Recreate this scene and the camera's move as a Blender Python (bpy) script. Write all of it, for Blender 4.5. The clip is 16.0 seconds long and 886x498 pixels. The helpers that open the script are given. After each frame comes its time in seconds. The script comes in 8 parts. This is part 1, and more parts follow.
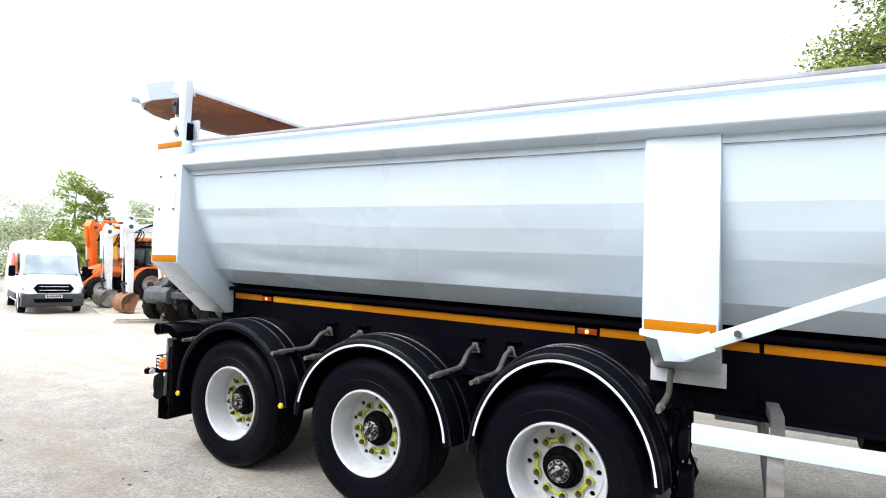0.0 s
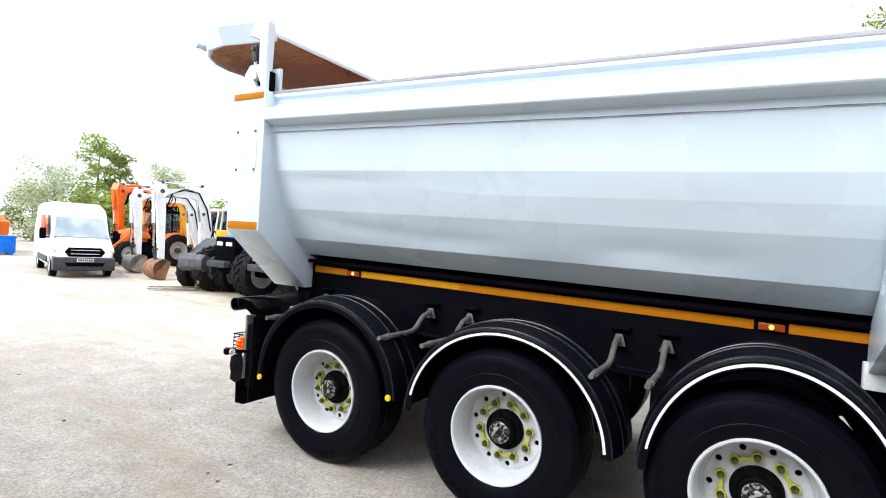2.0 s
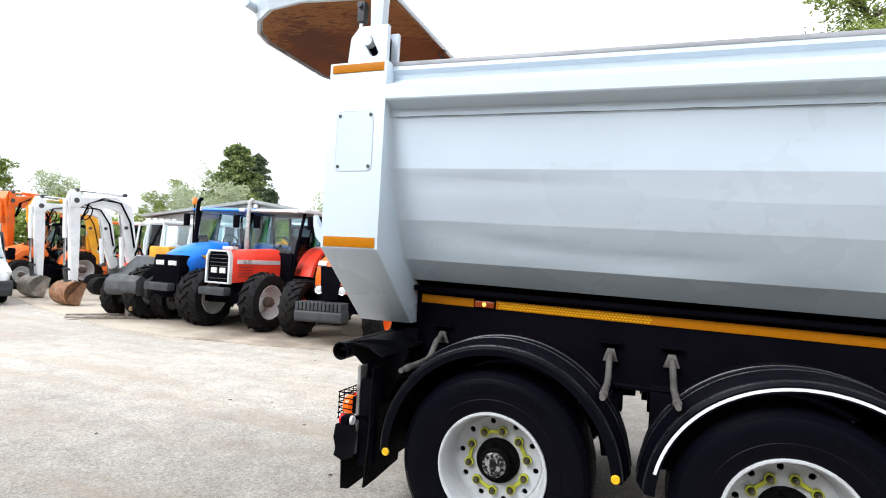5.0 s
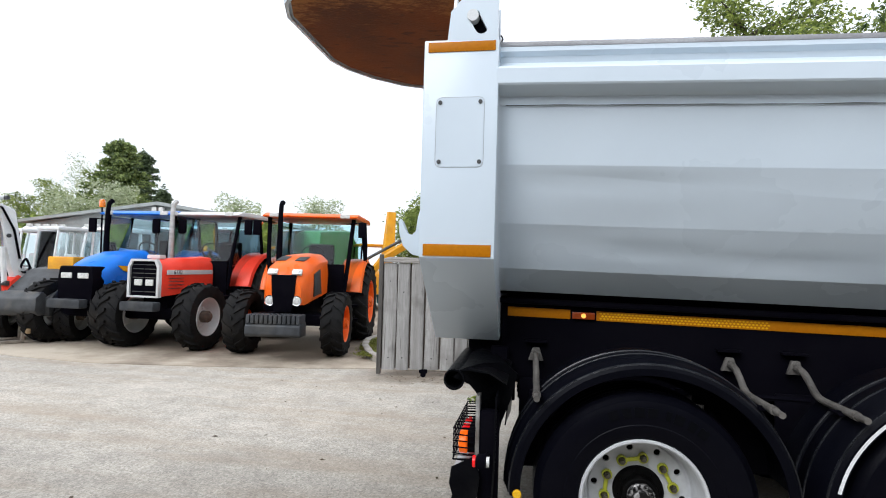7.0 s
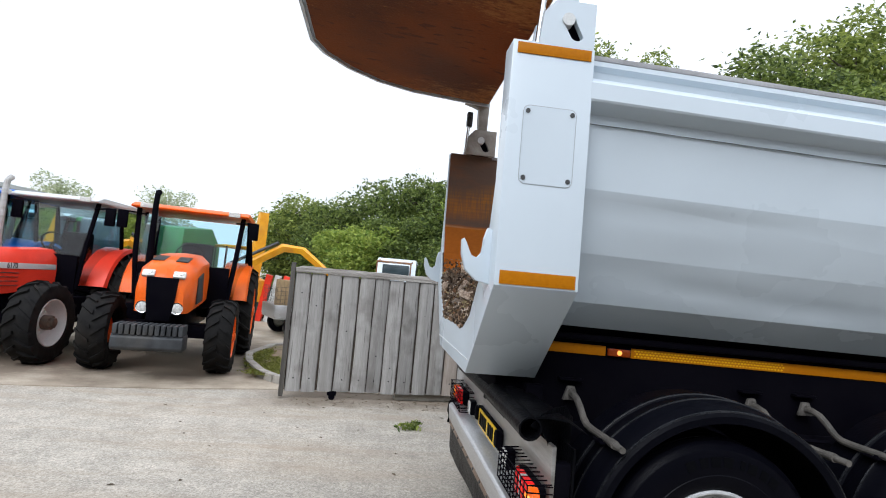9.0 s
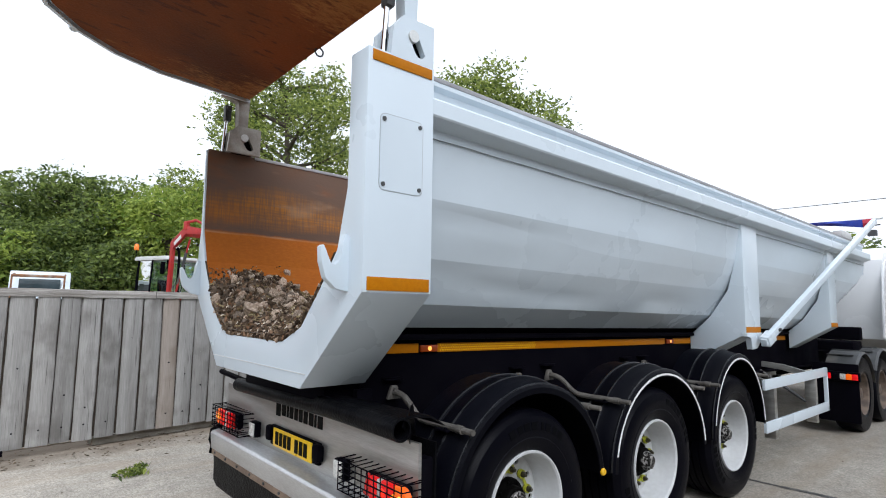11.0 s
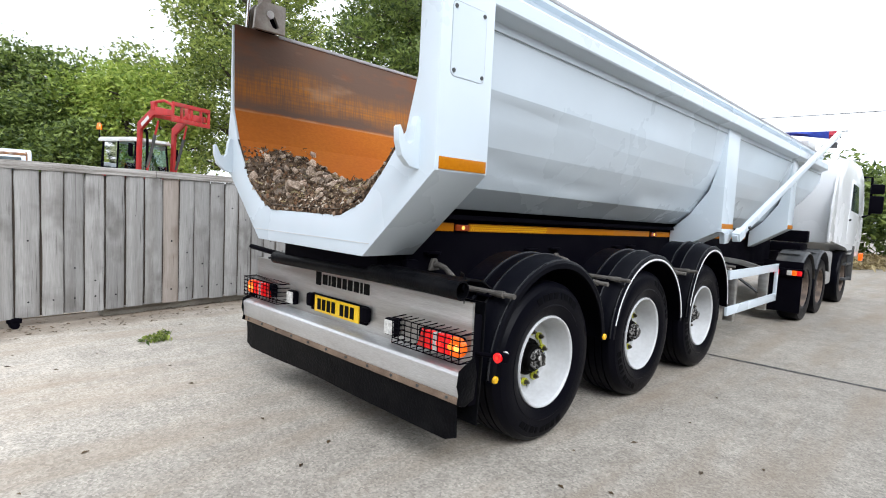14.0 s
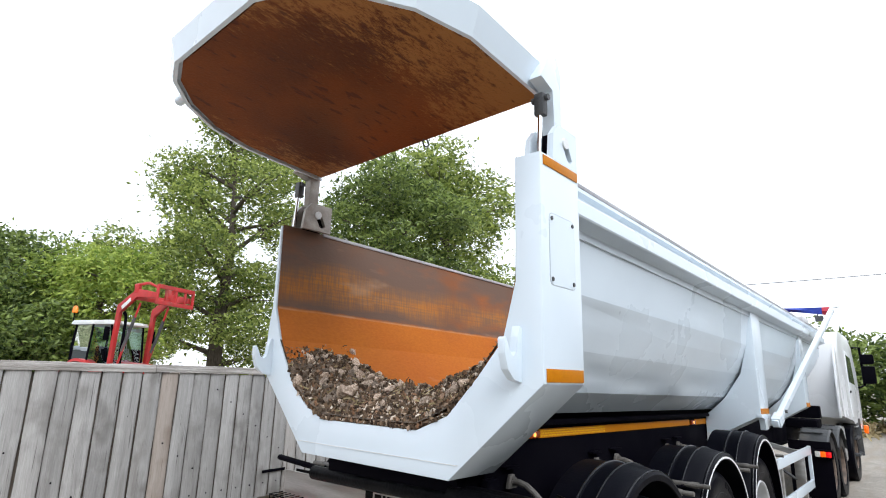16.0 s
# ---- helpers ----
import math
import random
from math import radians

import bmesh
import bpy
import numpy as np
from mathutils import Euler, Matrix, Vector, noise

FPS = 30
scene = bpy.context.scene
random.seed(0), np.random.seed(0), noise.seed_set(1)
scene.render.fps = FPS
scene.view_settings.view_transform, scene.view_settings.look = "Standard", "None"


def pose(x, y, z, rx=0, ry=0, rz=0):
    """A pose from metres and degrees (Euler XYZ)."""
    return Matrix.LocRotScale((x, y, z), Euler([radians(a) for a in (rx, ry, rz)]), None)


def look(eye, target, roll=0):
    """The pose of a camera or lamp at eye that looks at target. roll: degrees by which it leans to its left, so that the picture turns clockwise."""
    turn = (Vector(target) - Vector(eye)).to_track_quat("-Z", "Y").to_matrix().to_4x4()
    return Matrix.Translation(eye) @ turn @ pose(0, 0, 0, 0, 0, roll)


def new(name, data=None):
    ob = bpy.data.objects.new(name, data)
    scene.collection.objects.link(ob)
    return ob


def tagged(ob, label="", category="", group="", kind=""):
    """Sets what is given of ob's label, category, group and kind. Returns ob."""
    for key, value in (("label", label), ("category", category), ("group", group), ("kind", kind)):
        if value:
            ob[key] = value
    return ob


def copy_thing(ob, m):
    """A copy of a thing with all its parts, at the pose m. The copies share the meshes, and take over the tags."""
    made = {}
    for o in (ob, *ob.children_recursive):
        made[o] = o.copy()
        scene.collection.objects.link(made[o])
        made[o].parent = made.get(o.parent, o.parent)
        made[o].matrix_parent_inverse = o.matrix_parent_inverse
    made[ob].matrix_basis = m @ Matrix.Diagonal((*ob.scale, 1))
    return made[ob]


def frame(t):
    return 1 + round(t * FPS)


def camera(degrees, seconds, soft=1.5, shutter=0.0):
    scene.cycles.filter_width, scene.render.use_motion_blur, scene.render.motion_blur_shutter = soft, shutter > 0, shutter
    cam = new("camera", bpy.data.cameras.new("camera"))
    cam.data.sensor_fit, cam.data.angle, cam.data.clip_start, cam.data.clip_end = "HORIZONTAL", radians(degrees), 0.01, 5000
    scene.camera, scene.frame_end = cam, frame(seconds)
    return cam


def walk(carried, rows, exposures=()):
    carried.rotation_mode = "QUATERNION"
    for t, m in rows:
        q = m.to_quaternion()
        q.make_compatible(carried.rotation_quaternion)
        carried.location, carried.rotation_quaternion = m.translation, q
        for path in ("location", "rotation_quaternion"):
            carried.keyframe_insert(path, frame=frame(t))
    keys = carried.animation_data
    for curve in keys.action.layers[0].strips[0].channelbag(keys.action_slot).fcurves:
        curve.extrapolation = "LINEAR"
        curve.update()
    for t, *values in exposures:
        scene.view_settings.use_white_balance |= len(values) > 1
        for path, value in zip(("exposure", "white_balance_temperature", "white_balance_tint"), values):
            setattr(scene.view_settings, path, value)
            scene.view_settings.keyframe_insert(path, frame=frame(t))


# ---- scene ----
cam = camera(78.5, 16.0, soft=1.05)
PATH = [
    (0, (3.715, -4.258, 1.693), (2.733, -2.518, 1.763), 1.9),
    (0.5, (3.573, -4.263, 1.659), (2.618, -2.507, 1.685), 2.8),
    (1, (3.292, -4.281, 1.674), (2.381, -2.501, 1.652), 1.5),
    (1.5, (3.043, -4.199, 1.665), (2.107, -2.432, 1.636), 2.3),
    (2, (2.712, -4.149, 1.67), (1.696, -2.426, 1.64), 3.5),
    (2.5, (2.303, -4.201, 1.664), (1.376, -2.429, 1.641), 2.5),
    (3, (2.003, -4.164, 1.679), (1.097, -2.381, 1.646), 2.9),
    (3.5, (1.681, -4.098, 1.675), (0.777, -2.315, 1.644), 4.1),
    (4, (1.317, -4.094, 1.653), (0.458, -2.289, 1.629), 3.5),
    (4.5, (1.001, -4.087, 1.662), (0.253, -2.232, 1.686), 3.0),
    (5, (0.73, -4.005, 1.616), (0.026, -2.134, 1.66), 3.1),
    (7.5, (-0.838, -3.859, 1.616), (-1.015, -1.868, 1.692), 2.5),
    (8, (-1.116, -3.776, 1.626), (-1.127, -1.779, 1.728), 4.2),
    (10.5, (-2.214, -3.223, 1.639), (-1.299, -1.462, 1.883), 1.6),
    (11, (-2.375, -3.197, 1.6), (-1.081, -1.687, 1.813), 0.8),
    (11.5, (-2.491, -3.231, 1.576), (-1.069, -1.831, 1.713), 1.2),
    (12, (-2.531, -3.316, 1.536), (-1.11, -1.909, 1.581), 1.3),
    (12.5, (-2.597, -3.358, 1.518), (-1.257, -1.876, 1.43), 1.8),
    (13, (-2.76, -3.302, 1.484), (-1.38, -1.861, 1.345), 1.2),
    (13.5, (-2.912, -3.238, 1.487), (-1.505, -1.825, 1.33), 2.1),
    (14, (-2.944, -3.085, 1.487), (-1.526, -1.684, 1.33), 2.9),
    (14.5, (-2.977, -2.89, 1.513), (-1.563, -1.482, 1.386), 1.7),
    (15, (-3.073, -2.711, 1.567), (-1.611, -1.346, 1.56), 2.6),
    (15.5, (-3.208, -2.568, 1.634), (-1.716, -1.259, 1.882), 1.5),
    (16, (-3.275, -2.5, 1.675), (-1.822, -1.205, 2.138), 1.5),
]
EXPO = [(0, 0.64, 6330, 10), (3, 0.54, 6330, 10), (4, 0.44, 6330, 10), (5, 0.36, 6330, 10), (7.5, -0.2, 6300, 10), (10.5, -0.24, 6270, 10), (12.3, 0.0, 6270, 10), (13.5, 0.18, 6290, 10), (14.5, 0.24, 6330, 10), (16, 0.17, 6330, 10)]

walk(cam, [(t, look(eye, target, roll)) for t, eye, target, roll in PATH], exposures=EXPO)

# ---------------------------------------------------------------- light
# a thin bright overcast: the sky a little brighter overhead, the sun a broad glow through the cloud
HORIZON, ZENITH = 1.32, 1.75
world = bpy.data.worlds.new("overcast")
scene.world = world
world.use_nodes = True
wn, wl = world.node_tree.nodes, world.node_tree.links
wn.clear()
w_out = wn.new("ShaderNodeOutputWorld")
w_bg = wn.new("ShaderNodeBackground")
w_sky = wn.new("ShaderNodeTexSky")
w_sky.sky_type, w_sky.sun_disc = "NISHITA", False
w_sky.sun_elevation, w_sky.sun_rotation = radians(42), radians(206)
w_scale = wn.new("ShaderNodeMix")
w_scale.data_type, w_scale.blend_type = "RGBA", "MULTIPLY"
w_scale.inputs[0].default_value = 1.0
w_scale.inputs[7].default_value = (0.1, 0.1, 0.1, 1)
w_cloud = wn.new("ShaderNodeTexNoise")
w_cloud.inputs["Scale"].default_value, w_cloud.inputs["Detail"].default_value = 2.2, 5
w_ramp = wn.new("ShaderNodeValToRGB")
w_ramp.color_ramp.elements[0].position, w_ramp.color_ramp.elements[0].color = 0.3, (0.96, 0.99, 1.04, 1)
w_ramp.color_ramp.elements[1].position, w_ramp.color_ramp.elements[1].color = 0.7, (1.0, 1.03, 1.08, 1)
w_mix = wn.new("ShaderNodeMix")
w_mix.data_type = "RGBA"
w_mix.inputs[0].default_value = 0.9
wl.new(w_sky.outputs[0], w_scale.inputs[6])
wl.new(w_cloud.outputs[0], w_ramp.inputs[0])
wl.new(w_scale.outputs[2], w_mix.inputs[6])
wl.new(w_ramp.outputs[0], w_mix.inputs[7])
w_tc = wn.new("ShaderNodeTexCoord")
w_sep = wn.new("ShaderNodeSeparateXYZ")
wl.new(w_tc.outputs["Generated"], w_sep.inputs[0])
w_up = wn.new("ShaderNodeMapRange")
w_up.inputs[1].default_value, w_up.inputs[2].default_value, w_up.inputs[3].default_value, w_up.inputs[4].default_value = 0.0, 1.0, HORIZON, ZENITH
wl.new(w_sep.outputs[2], w_up.inputs[0])
wl.new(w_up.outputs[0], w_bg.inputs[1])
wl.new(w_mix.outputs[2], w_bg.inputs[0])
wl.new(w_bg.outputs[0], w_out.inputs[0])

sun = new("sun", bpy.data.lights.new("sun", "SUN"))
sun.data.energy, sun.data.angle, sun.data.color = 2.5, radians(36), (0.97, 0.98, 1.0)
sun.matrix_world = look((-6, -12, 12), (0, 0, 0))

# ---------------------------------------------------------------- materials


def surf(name, a, b=None, scale=6.0, rough=0.5, metal=0.0, bump=0.15, fine=90.0, coat=0.0, spread=(0.35, 0.65), spec=0.5, vary=0.0, stretch=(1, 1, 1), dirt=None, dirt_amount=0.5, mottle=0.09):
    """A painted, rubber, metal, wood or stone surface with broad and fine variation."""
    m = bpy.data.materials.new(name)
    m.use_nodes = True
    n, l = m.node_tree.nodes, m.node_tree.links
    p = n["Principled BSDF"]
    b = b or tuple(v * 0.82 for v in a)
    tc = n.new("ShaderNodeTexCoord")
    mp = n.new("ShaderNodeMapping")
    mp.inputs["Scale"].default_value = stretch
    l.new(tc.outputs["Object"], mp.inputs[0])
    if vary:
        ob_info = n.new("ShaderNodeObjectInfo")
        shift = n.new("ShaderNodeMath")
        shift.operation = "MULTIPLY"
        shift.inputs[1].default_value = 37.0
        l.new(ob_info.outputs["Random"], shift.inputs[0])
        l.new(shift.outputs[0], mp.inputs["Location"])
    n1 = n.new("ShaderNodeTexNoise")
    n1.inputs["Scale"].default_value, n1.inputs["Detail"].default_value = scale, 5
    l.new(mp.outputs[0], n1.inputs["Vector"])
    r1 = n.new("ShaderNodeValToRGB")
    r1.color_ramp.elements[0].position, r1.color_ramp.elements[0].color = spread[0], (*b, 1)
    r1.color_ramp.elements[1].position, r1.color_ramp.elements[1].color = spread[1], (*a, 1)
    l.new(n1.outputs[0], r1.inputs[0])
    n2 = n.new("ShaderNodeTexNoise")
    n2.inputs["Scale"].default_value, n2.inputs["Detail"].default_value = fine, 3
    l.new(mp.outputs[0], n2.inputs["Vector"])
    r2 = n.new("ShaderNodeMapRange")
    r2.inputs[1].default_value, r2.inputs[2].default_value, r2.inputs[3].default_value, r2.inputs[4].default_value = 0.3, 0.7, 1 - mottle, 1 + mottle
    l.new(n2.outputs[0], r2.inputs[0])
    mx = n.new("ShaderNodeMix")
    mx.data_type, mx.blend_type = "RGBA", "MULTIPLY"
    mx.inputs[0].default_value = 1.0
    l.new(r1.outputs[0], mx.inputs[6])
    l.new(r2.outputs[0], mx.inputs[7])
    colour = mx.outputs[2]
    if dirt:
        n3 = n.new("ShaderNodeTexNoise")
        n3.inputs["Scale"].default_value, n3.inputs["Detail"].default_value = scale * 0.45, 8
        l.new(mp.outputs[0], n3.inputs["Vector"])
        r3 = n.new("ShaderNodeMapRange")
        r3.inputs[1].default_value, r3.inputs[2].default_value, r3.inputs[4].default_value = 0.52, 0.72, dirt_amount
        l.new(n3.outputs[0], r3.inputs[0])
        md = n.new("ShaderNodeMix")
        md.data_type = "RGBA"
        md.inputs[7].default_value = (*dirt, 1)
        l.new(r3.outputs[0], md.inputs[0])
        l.new(colour, md.inputs[6])
        colour = md.outputs[2]
    if vary:
        oi = n.new("ShaderNodeObjectInfo")
        r4 = n.new("ShaderNodeMapRange")
        r4.inputs[3].default_value, r4.inputs[4].default_value = 1 - vary, 1 + vary
        l.new(oi.outputs["Random"], r4.inputs[0])
        mv = n.new("ShaderNodeMix")
        mv.data_type, mv.blend_type = "RGBA", "MULTIPLY"
        mv.inputs[0].default_value = 1.0
        l.new(colour, mv.inputs[6])
        l.new(r4.outputs[0], mv.inputs[7])
        colour = mv.outputs[2]
    l.new(colour, p.inputs["Base Color"])
    rr = n.new("ShaderNodeMapRange")
    rr.inputs[3].default_value, rr.inputs[4].default_value = max(rough - 0.1, 0.02), min(rough + 0.12, 1)
    l.new(n1.outputs[0], rr.inputs[0])
    l.new(rr.outputs[0], p.inputs["Roughness"])
    p.inputs["Metallic"].default_value = metal
    p.inputs["Specular IOR Level"].default_value = spec
    p.inputs["Coat Weight"].default_value = coat
    p.inputs["Coat Roughness"].default_value = 0.12
    if bump:
        bp = n.new("ShaderNodeBump")
        bp.inputs["Strength"].default_value, bp.inputs["Distance"].default_value = bump, 0.01
        l.new(n2.outputs[0], bp.inputs["Height"])
        l.new(bp.outputs[0], p.inputs["Normal"])
    return m


def lit(name, colour, strength):
    m = bpy.data.materials.new(name)
    m.use_nodes = True
    p = m.node_tree.nodes["Principled BSDF"]
    p.inputs["Base Color"].default_value = (*colour, 1)
    p.inputs["Roughness"].default_value = 0.15
    p.inputs["Emission Color"].default_value = (*colour, 1)
    p.inputs["Emission Strength"].default_value = strength
    return m


def clear(name, tint=(0.90, 0.965, 0.97)):
    """A window pane: see-through, with the gloss of glass."""
    m = bpy.data.materials.new(name)
    m.use_nodes = True
    n, l = m.node_tree.nodes, m.node_tree.links
    n.remove(n["Principled BSDF"])
    t, g, x, f = (n.new("ShaderNode" + k) for k in ("BsdfTransparent", "BsdfGlossy", "MixShader", "Fresnel"))
    t.inputs[0].default_value = (*tint, 1)
    g.inputs["Roughness"].default_value = 0.03
    f.inputs[0].default_value = 1.65
    l.new(f.outputs[0], x.inputs[0])
    l.new(t.outputs[0], x.inputs[1])
    l.new(g.outputs[0], x.inputs[2])
    l.new(x.outputs[0], n["Material Output"].inputs[0])
    return m


WHITE = surf("white_paint", (0.62, 0.70, 0.765), (0.60, 0.68, 0.745), 0.9, 0.28, bump=0.0, fine=3, coat=0.15, spec=0.4, dirt=(0.56, 0.60, 0.62), dirt_amount=0.15, mottle=0.015)
GREYED = surf("grey_white_paint", (0.66, 0.68, 0.68), (0.56, 0.57, 0.57), 3, 0.4, bump=0.05, dirt=(0.35, 0.3, 0.25), dirt_amount=0.4)
BLACK = surf("chassis_black", (0.0030, 0.0028, 0.0050), (0.0044, 0.0041, 0.0064), 4, 0.4, bump=0.08, dirt=(0.010, 0.010, 0.010), dirt_amount=0.15, spec=0.006)
PLASTIC = surf("guard_black_plastic", (0.0018, 0.0020, 0.0042), (0.0026, 0.0028, 0.0052), 5, 0.42, bump=0.14, fine=70, dirt=(0.010, 0.010, 0.012), dirt_amount=0.3, spec=0.05)
GUARD_EDGE = surf("scuffed_guard_bead", (0.010, 0.011, 0.014), (0.003, 0.0035, 0.005), 9, 0.24, bump=0.1, fine=60, dirt=(0.05, 0.05, 0.052), dirt_amount=0.5, spec=0.35)
RUBBER = surf("tyre_rubber", (0.0020, 0.0021, 0.0044), (0.0030, 0.0031, 0.0056), 5, 0.34, bump=0.12, fine=110, dirt=(0.008, 0.008, 0.010), dirt_amount=0.2, spec=0.06)
MARK = surf("sidewall_mark_rubber", (0.0034, 0.0036, 0.0046), (0.0024, 0.0026, 0.0036), 20, 0.44, bump=0.1, spec=0.025)
DUSTY = surf("dusty_tyre_rubber", (0.008, 0.008, 0.009), (0.014, 0.0135, 0.013), 6, 0.7, bump=0.3, dirt=(0.05, 0.042, 0.033), dirt_amount=0.3, spec=0.10)
SHEET = surf("rubber_sheet", (0.0024, 0.0026, 0.0036), (0.0045, 0.0047, 0.0058), 10, 0.34, bump=0.35, fine=60, dirt=(0.03, 0.029, 0.028), dirt_amount=0.2, spec=0.04)
RIM = surf("white_rim_paint", (0.585, 0.60, 0.615), (0.47, 0.48, 0.49), 5, 0.35, bump=0.02, fine=40, dirt=(0.22, 0.2, 0.18), dirt_amount=0.35, mottle=0.03)
TRUCK_WHITE = surf("clean_white_paint", (0.80, 0.82, 0.84), (0.77, 0.79, 0.81), 1.2, 0.25, bump=0.0, fine=3, coat=0.2, mottle=0.01)
VAN_WHITE = surf("van_white_paint", (0.76, 0.78, 0.79), (0.70, 0.72, 0.73), 1.5, 0.3, bump=0.0, fine=3, mottle=0.015)
SCREEN = surf("grey_windscreen", (0.40, 0.46, 0.50), (0.26, 0.31, 0.34), 1.4, 0.12, bump=0.0, fine=3, mottle=0.03)
WORN_RIM = surf("road_dirty_rim", (0.17, 0.125, 0.095), (0.07, 0.052, 0.042), 9, 0.7, bump=0.2)
HUB = surf("greasy_hub", (0.005, 0.0048, 0.0047), (0.0025, 0.0025, 0.0025), 20, 0.45, bump=0.3, spec=0.02)
HUBCAP = surf("flaking_silver_cap", (0.34, 0.33, 0.32), (0.01, 0.0095, 0.009), 60, 0.35, metal=0.35, bump=0.3, fine=150, spread=(0.49, 0.60), spec=0.3)
NUT = surf("nut_steel", (0.16, 0.15, 0.12), (0.08, 0.07, 0.05), 30, 0.45, metal=0.8, bump=0.2)
LINK = surf("yellow_check_link", (0.56, 0.58, 0.03), (0.40, 0.42, 0.03), 20, 0.4, bump=0.02, dirt=(0.12, 0.11, 0.03), dirt_amount=0.35)
ORANGE_TAPE = surf("orange_reflective_tape", (0.47, 0.165, 0.003), (0.43, 0.145, 0.003), 60, 0.38, bump=0.05, fine=200, spec=0.12, dirt=(0.30, 0.12, 0.01), dirt_amount=0.2, mottle=0.05)
STRIPE = surf("white_stripe", (0.82, 0.83, 0.84), (0.7, 0.7, 0.7), 12, 0.5, bump=0.02)
YELLOW = surf("yellow_reflector", (0.85, 0.5, 0.01), (0.8, 0.42, 0.01), 30, 0.2, bump=0.05)
STEEL = surf("brushed_steel", (0.55, 0.55, 0.54), (0.36, 0.35, 0.33), 5, 0.42, metal=0.85, bump=0.12, stretch=(1, 0.2, 3), dirt=(0.25, 0.21, 0.17), dirt_amount=0.5)
GALV = surf("bare_alloy", (0.68, 0.69, 0.70), (0.5, 0.5, 0.5), 3, 0.4, metal=0.75, bump=0.15, stretch=(1, 0.3, 2), dirt=(0.3, 0.28, 0.26), dirt_amount=0.4)
BEIGE = surf("stay_primer", (0.135, 0.125, 0.112), (0.065, 0.060, 0.054), 12, 0.55, bump=0.3, dirt=(0.05, 0.043, 0.04), dirt_amount=0.5)
SEAM_RUST = surf("seam_rust", (0.30, 0.085, 0.008), (0.2, 0.05, 0.006), 20, 0.6, bump=0.2)
CLAMP = surf("stained_clamp_strip", (0.30, 0.22, 0.16), (0.16, 0.11, 0.08), 6, 0.5, metal=0.3, bump=0.2, dirt=(0.06, 0.045, 0.035), dirt_amount=0.4)
RAIL_GREY = surf("worn_rail_cap", (0.40, 0.405, 0.42), (0.28, 0.28, 0.29), 4, 0.5, bump=0.1, dirt=(0.1, 0.09, 0.085), dirt_amount=0.5)
GAP = surf("panel_gap_filler", (0.42, 0.46, 0.49), (0.34, 0.37, 0.40), 8, 0.6, bump=0.0)
PLATE = surf("yellow_plate", (0.85, 0.55, 0.01), (0.8, 0.5, 0.01), 10, 0.3, bump=0.01)
INK = surf("black_ink", (0.006, 0.006, 0.006), (0.009, 0.009, 0.009), 10, 0.5, bump=0.0, spec=0.02)
CHROME = surf("chrome", (0.8, 0.8, 0.8), (0.7, 0.7, 0.7), 10, 0.15, metal=1.0, bump=0.02)
RED_LENS = surf("red_lens", (0.78, 0.016, 0.012), (0.6, 0.008, 0.007), 30, 0.12, bump=0.3, fine=160, coat=0.5)
AMBER_LENS = surf("amber_lens", (0.9, 0.22, 0.005), (0.75, 0.16, 0.004), 30, 0.12, bump=0.3, fine=160, coat=0.5)
CLEAR_LENS = surf("clear_lens", (0.75, 0.75, 0.72), (0.5, 0.5, 0.48), 40, 0.12, bump=0.3, fine=160, coat=0.5)
RED_LIT = lit("lit_red_lens", (0.75, 0.008, 0.010), 0.35)
AMBER_LIT = lit("lit_amber_lens", (0.9, 0.13, 0.006), 0.45)
MARKER = surf("marker_lens", (0.32, 0.05, 0.004), (0.24, 0.035, 0.003), 30, 0.15, bump=0.3, fine=160, coat=0.4)
RED_GLOW = lit("red_lamp_lit", (1.0, 0.03, 0.012), 0.9)
AMBER_GLOW = lit("amber_lamp_lit", (1.0, 0.26, 0.02), 1.0)
WARM_GLOW = lit("lamp_core_lit", (1.0, 0.42, 0.08), 1.3)
GLASS = clear("window_glass")
CAB_GLASS = clear("tractor_glass", (0.74, 0.91, 0.97))
DARKGLASS = surf("tinted_glass", (0.05, 0.07, 0.08), (0.03, 0.045, 0.05), 1.5, 0.06, bump=0.0, coat=0.6)
OR_PAINT = surf("orange_paint", (0.92, 0.15, 0.012), (0.84, 0.12, 0.010), 3, 0.3, bump=0.03, coat=0.04, spec=0.22, dirt=(0.3, 0.15, 0.08), dirt_amount=0.25)
RED_PAINT = surf("red_paint", (0.90, 0.062, 0.032), (0.82, 0.05, 0.026), 3, 0.35, bump=0.03, coat=0.04, spec=0.22, dirt=(0.2, 0.08, 0.05), dirt_amount=0.3)
LOADER_RED = surf("loader_red_paint", (0.42, 0.02, 0.02), (0.3, 0.015, 0.015), 4, 0.4, bump=0.04, dirt=(0.15, 0.07, 0.05), dirt_amount=0.4)
BLUE_PAINT = surf("blue_paint", (0.012, 0.20, 0.78), (0.01, 0.16, 0.66), 3, 0.3, bump=0.03, coat=0.04, spec=0.22, dirt=(0.1, 0.12, 0.2), dirt_amount=0.3)
DIG_ORANGE = surf("digger_orange", (0.88, 0.17, 0.006), (0.75, 0.12, 0.006), 4, 0.45, bump=0.06, dirt=(0.25, 0.12, 0.05), dirt_amount=0.5)
DIG_YELLOW = surf("digger_yellow", (0.85, 0.40, 0.008), (0.75, 0.31, 0.008), 4, 0.45, bump=0.06, dirt=(0.3, 0.2, 0.1), dirt_amount=0.4)
DIG_WHITE = surf("digger_white", (0.88, 0.89, 0.89), (0.80, 0.81, 0.81), 5, 0.45, bump=0.08, dirt=(0.5, 0.46, 0.42), dirt_amount=0.22)
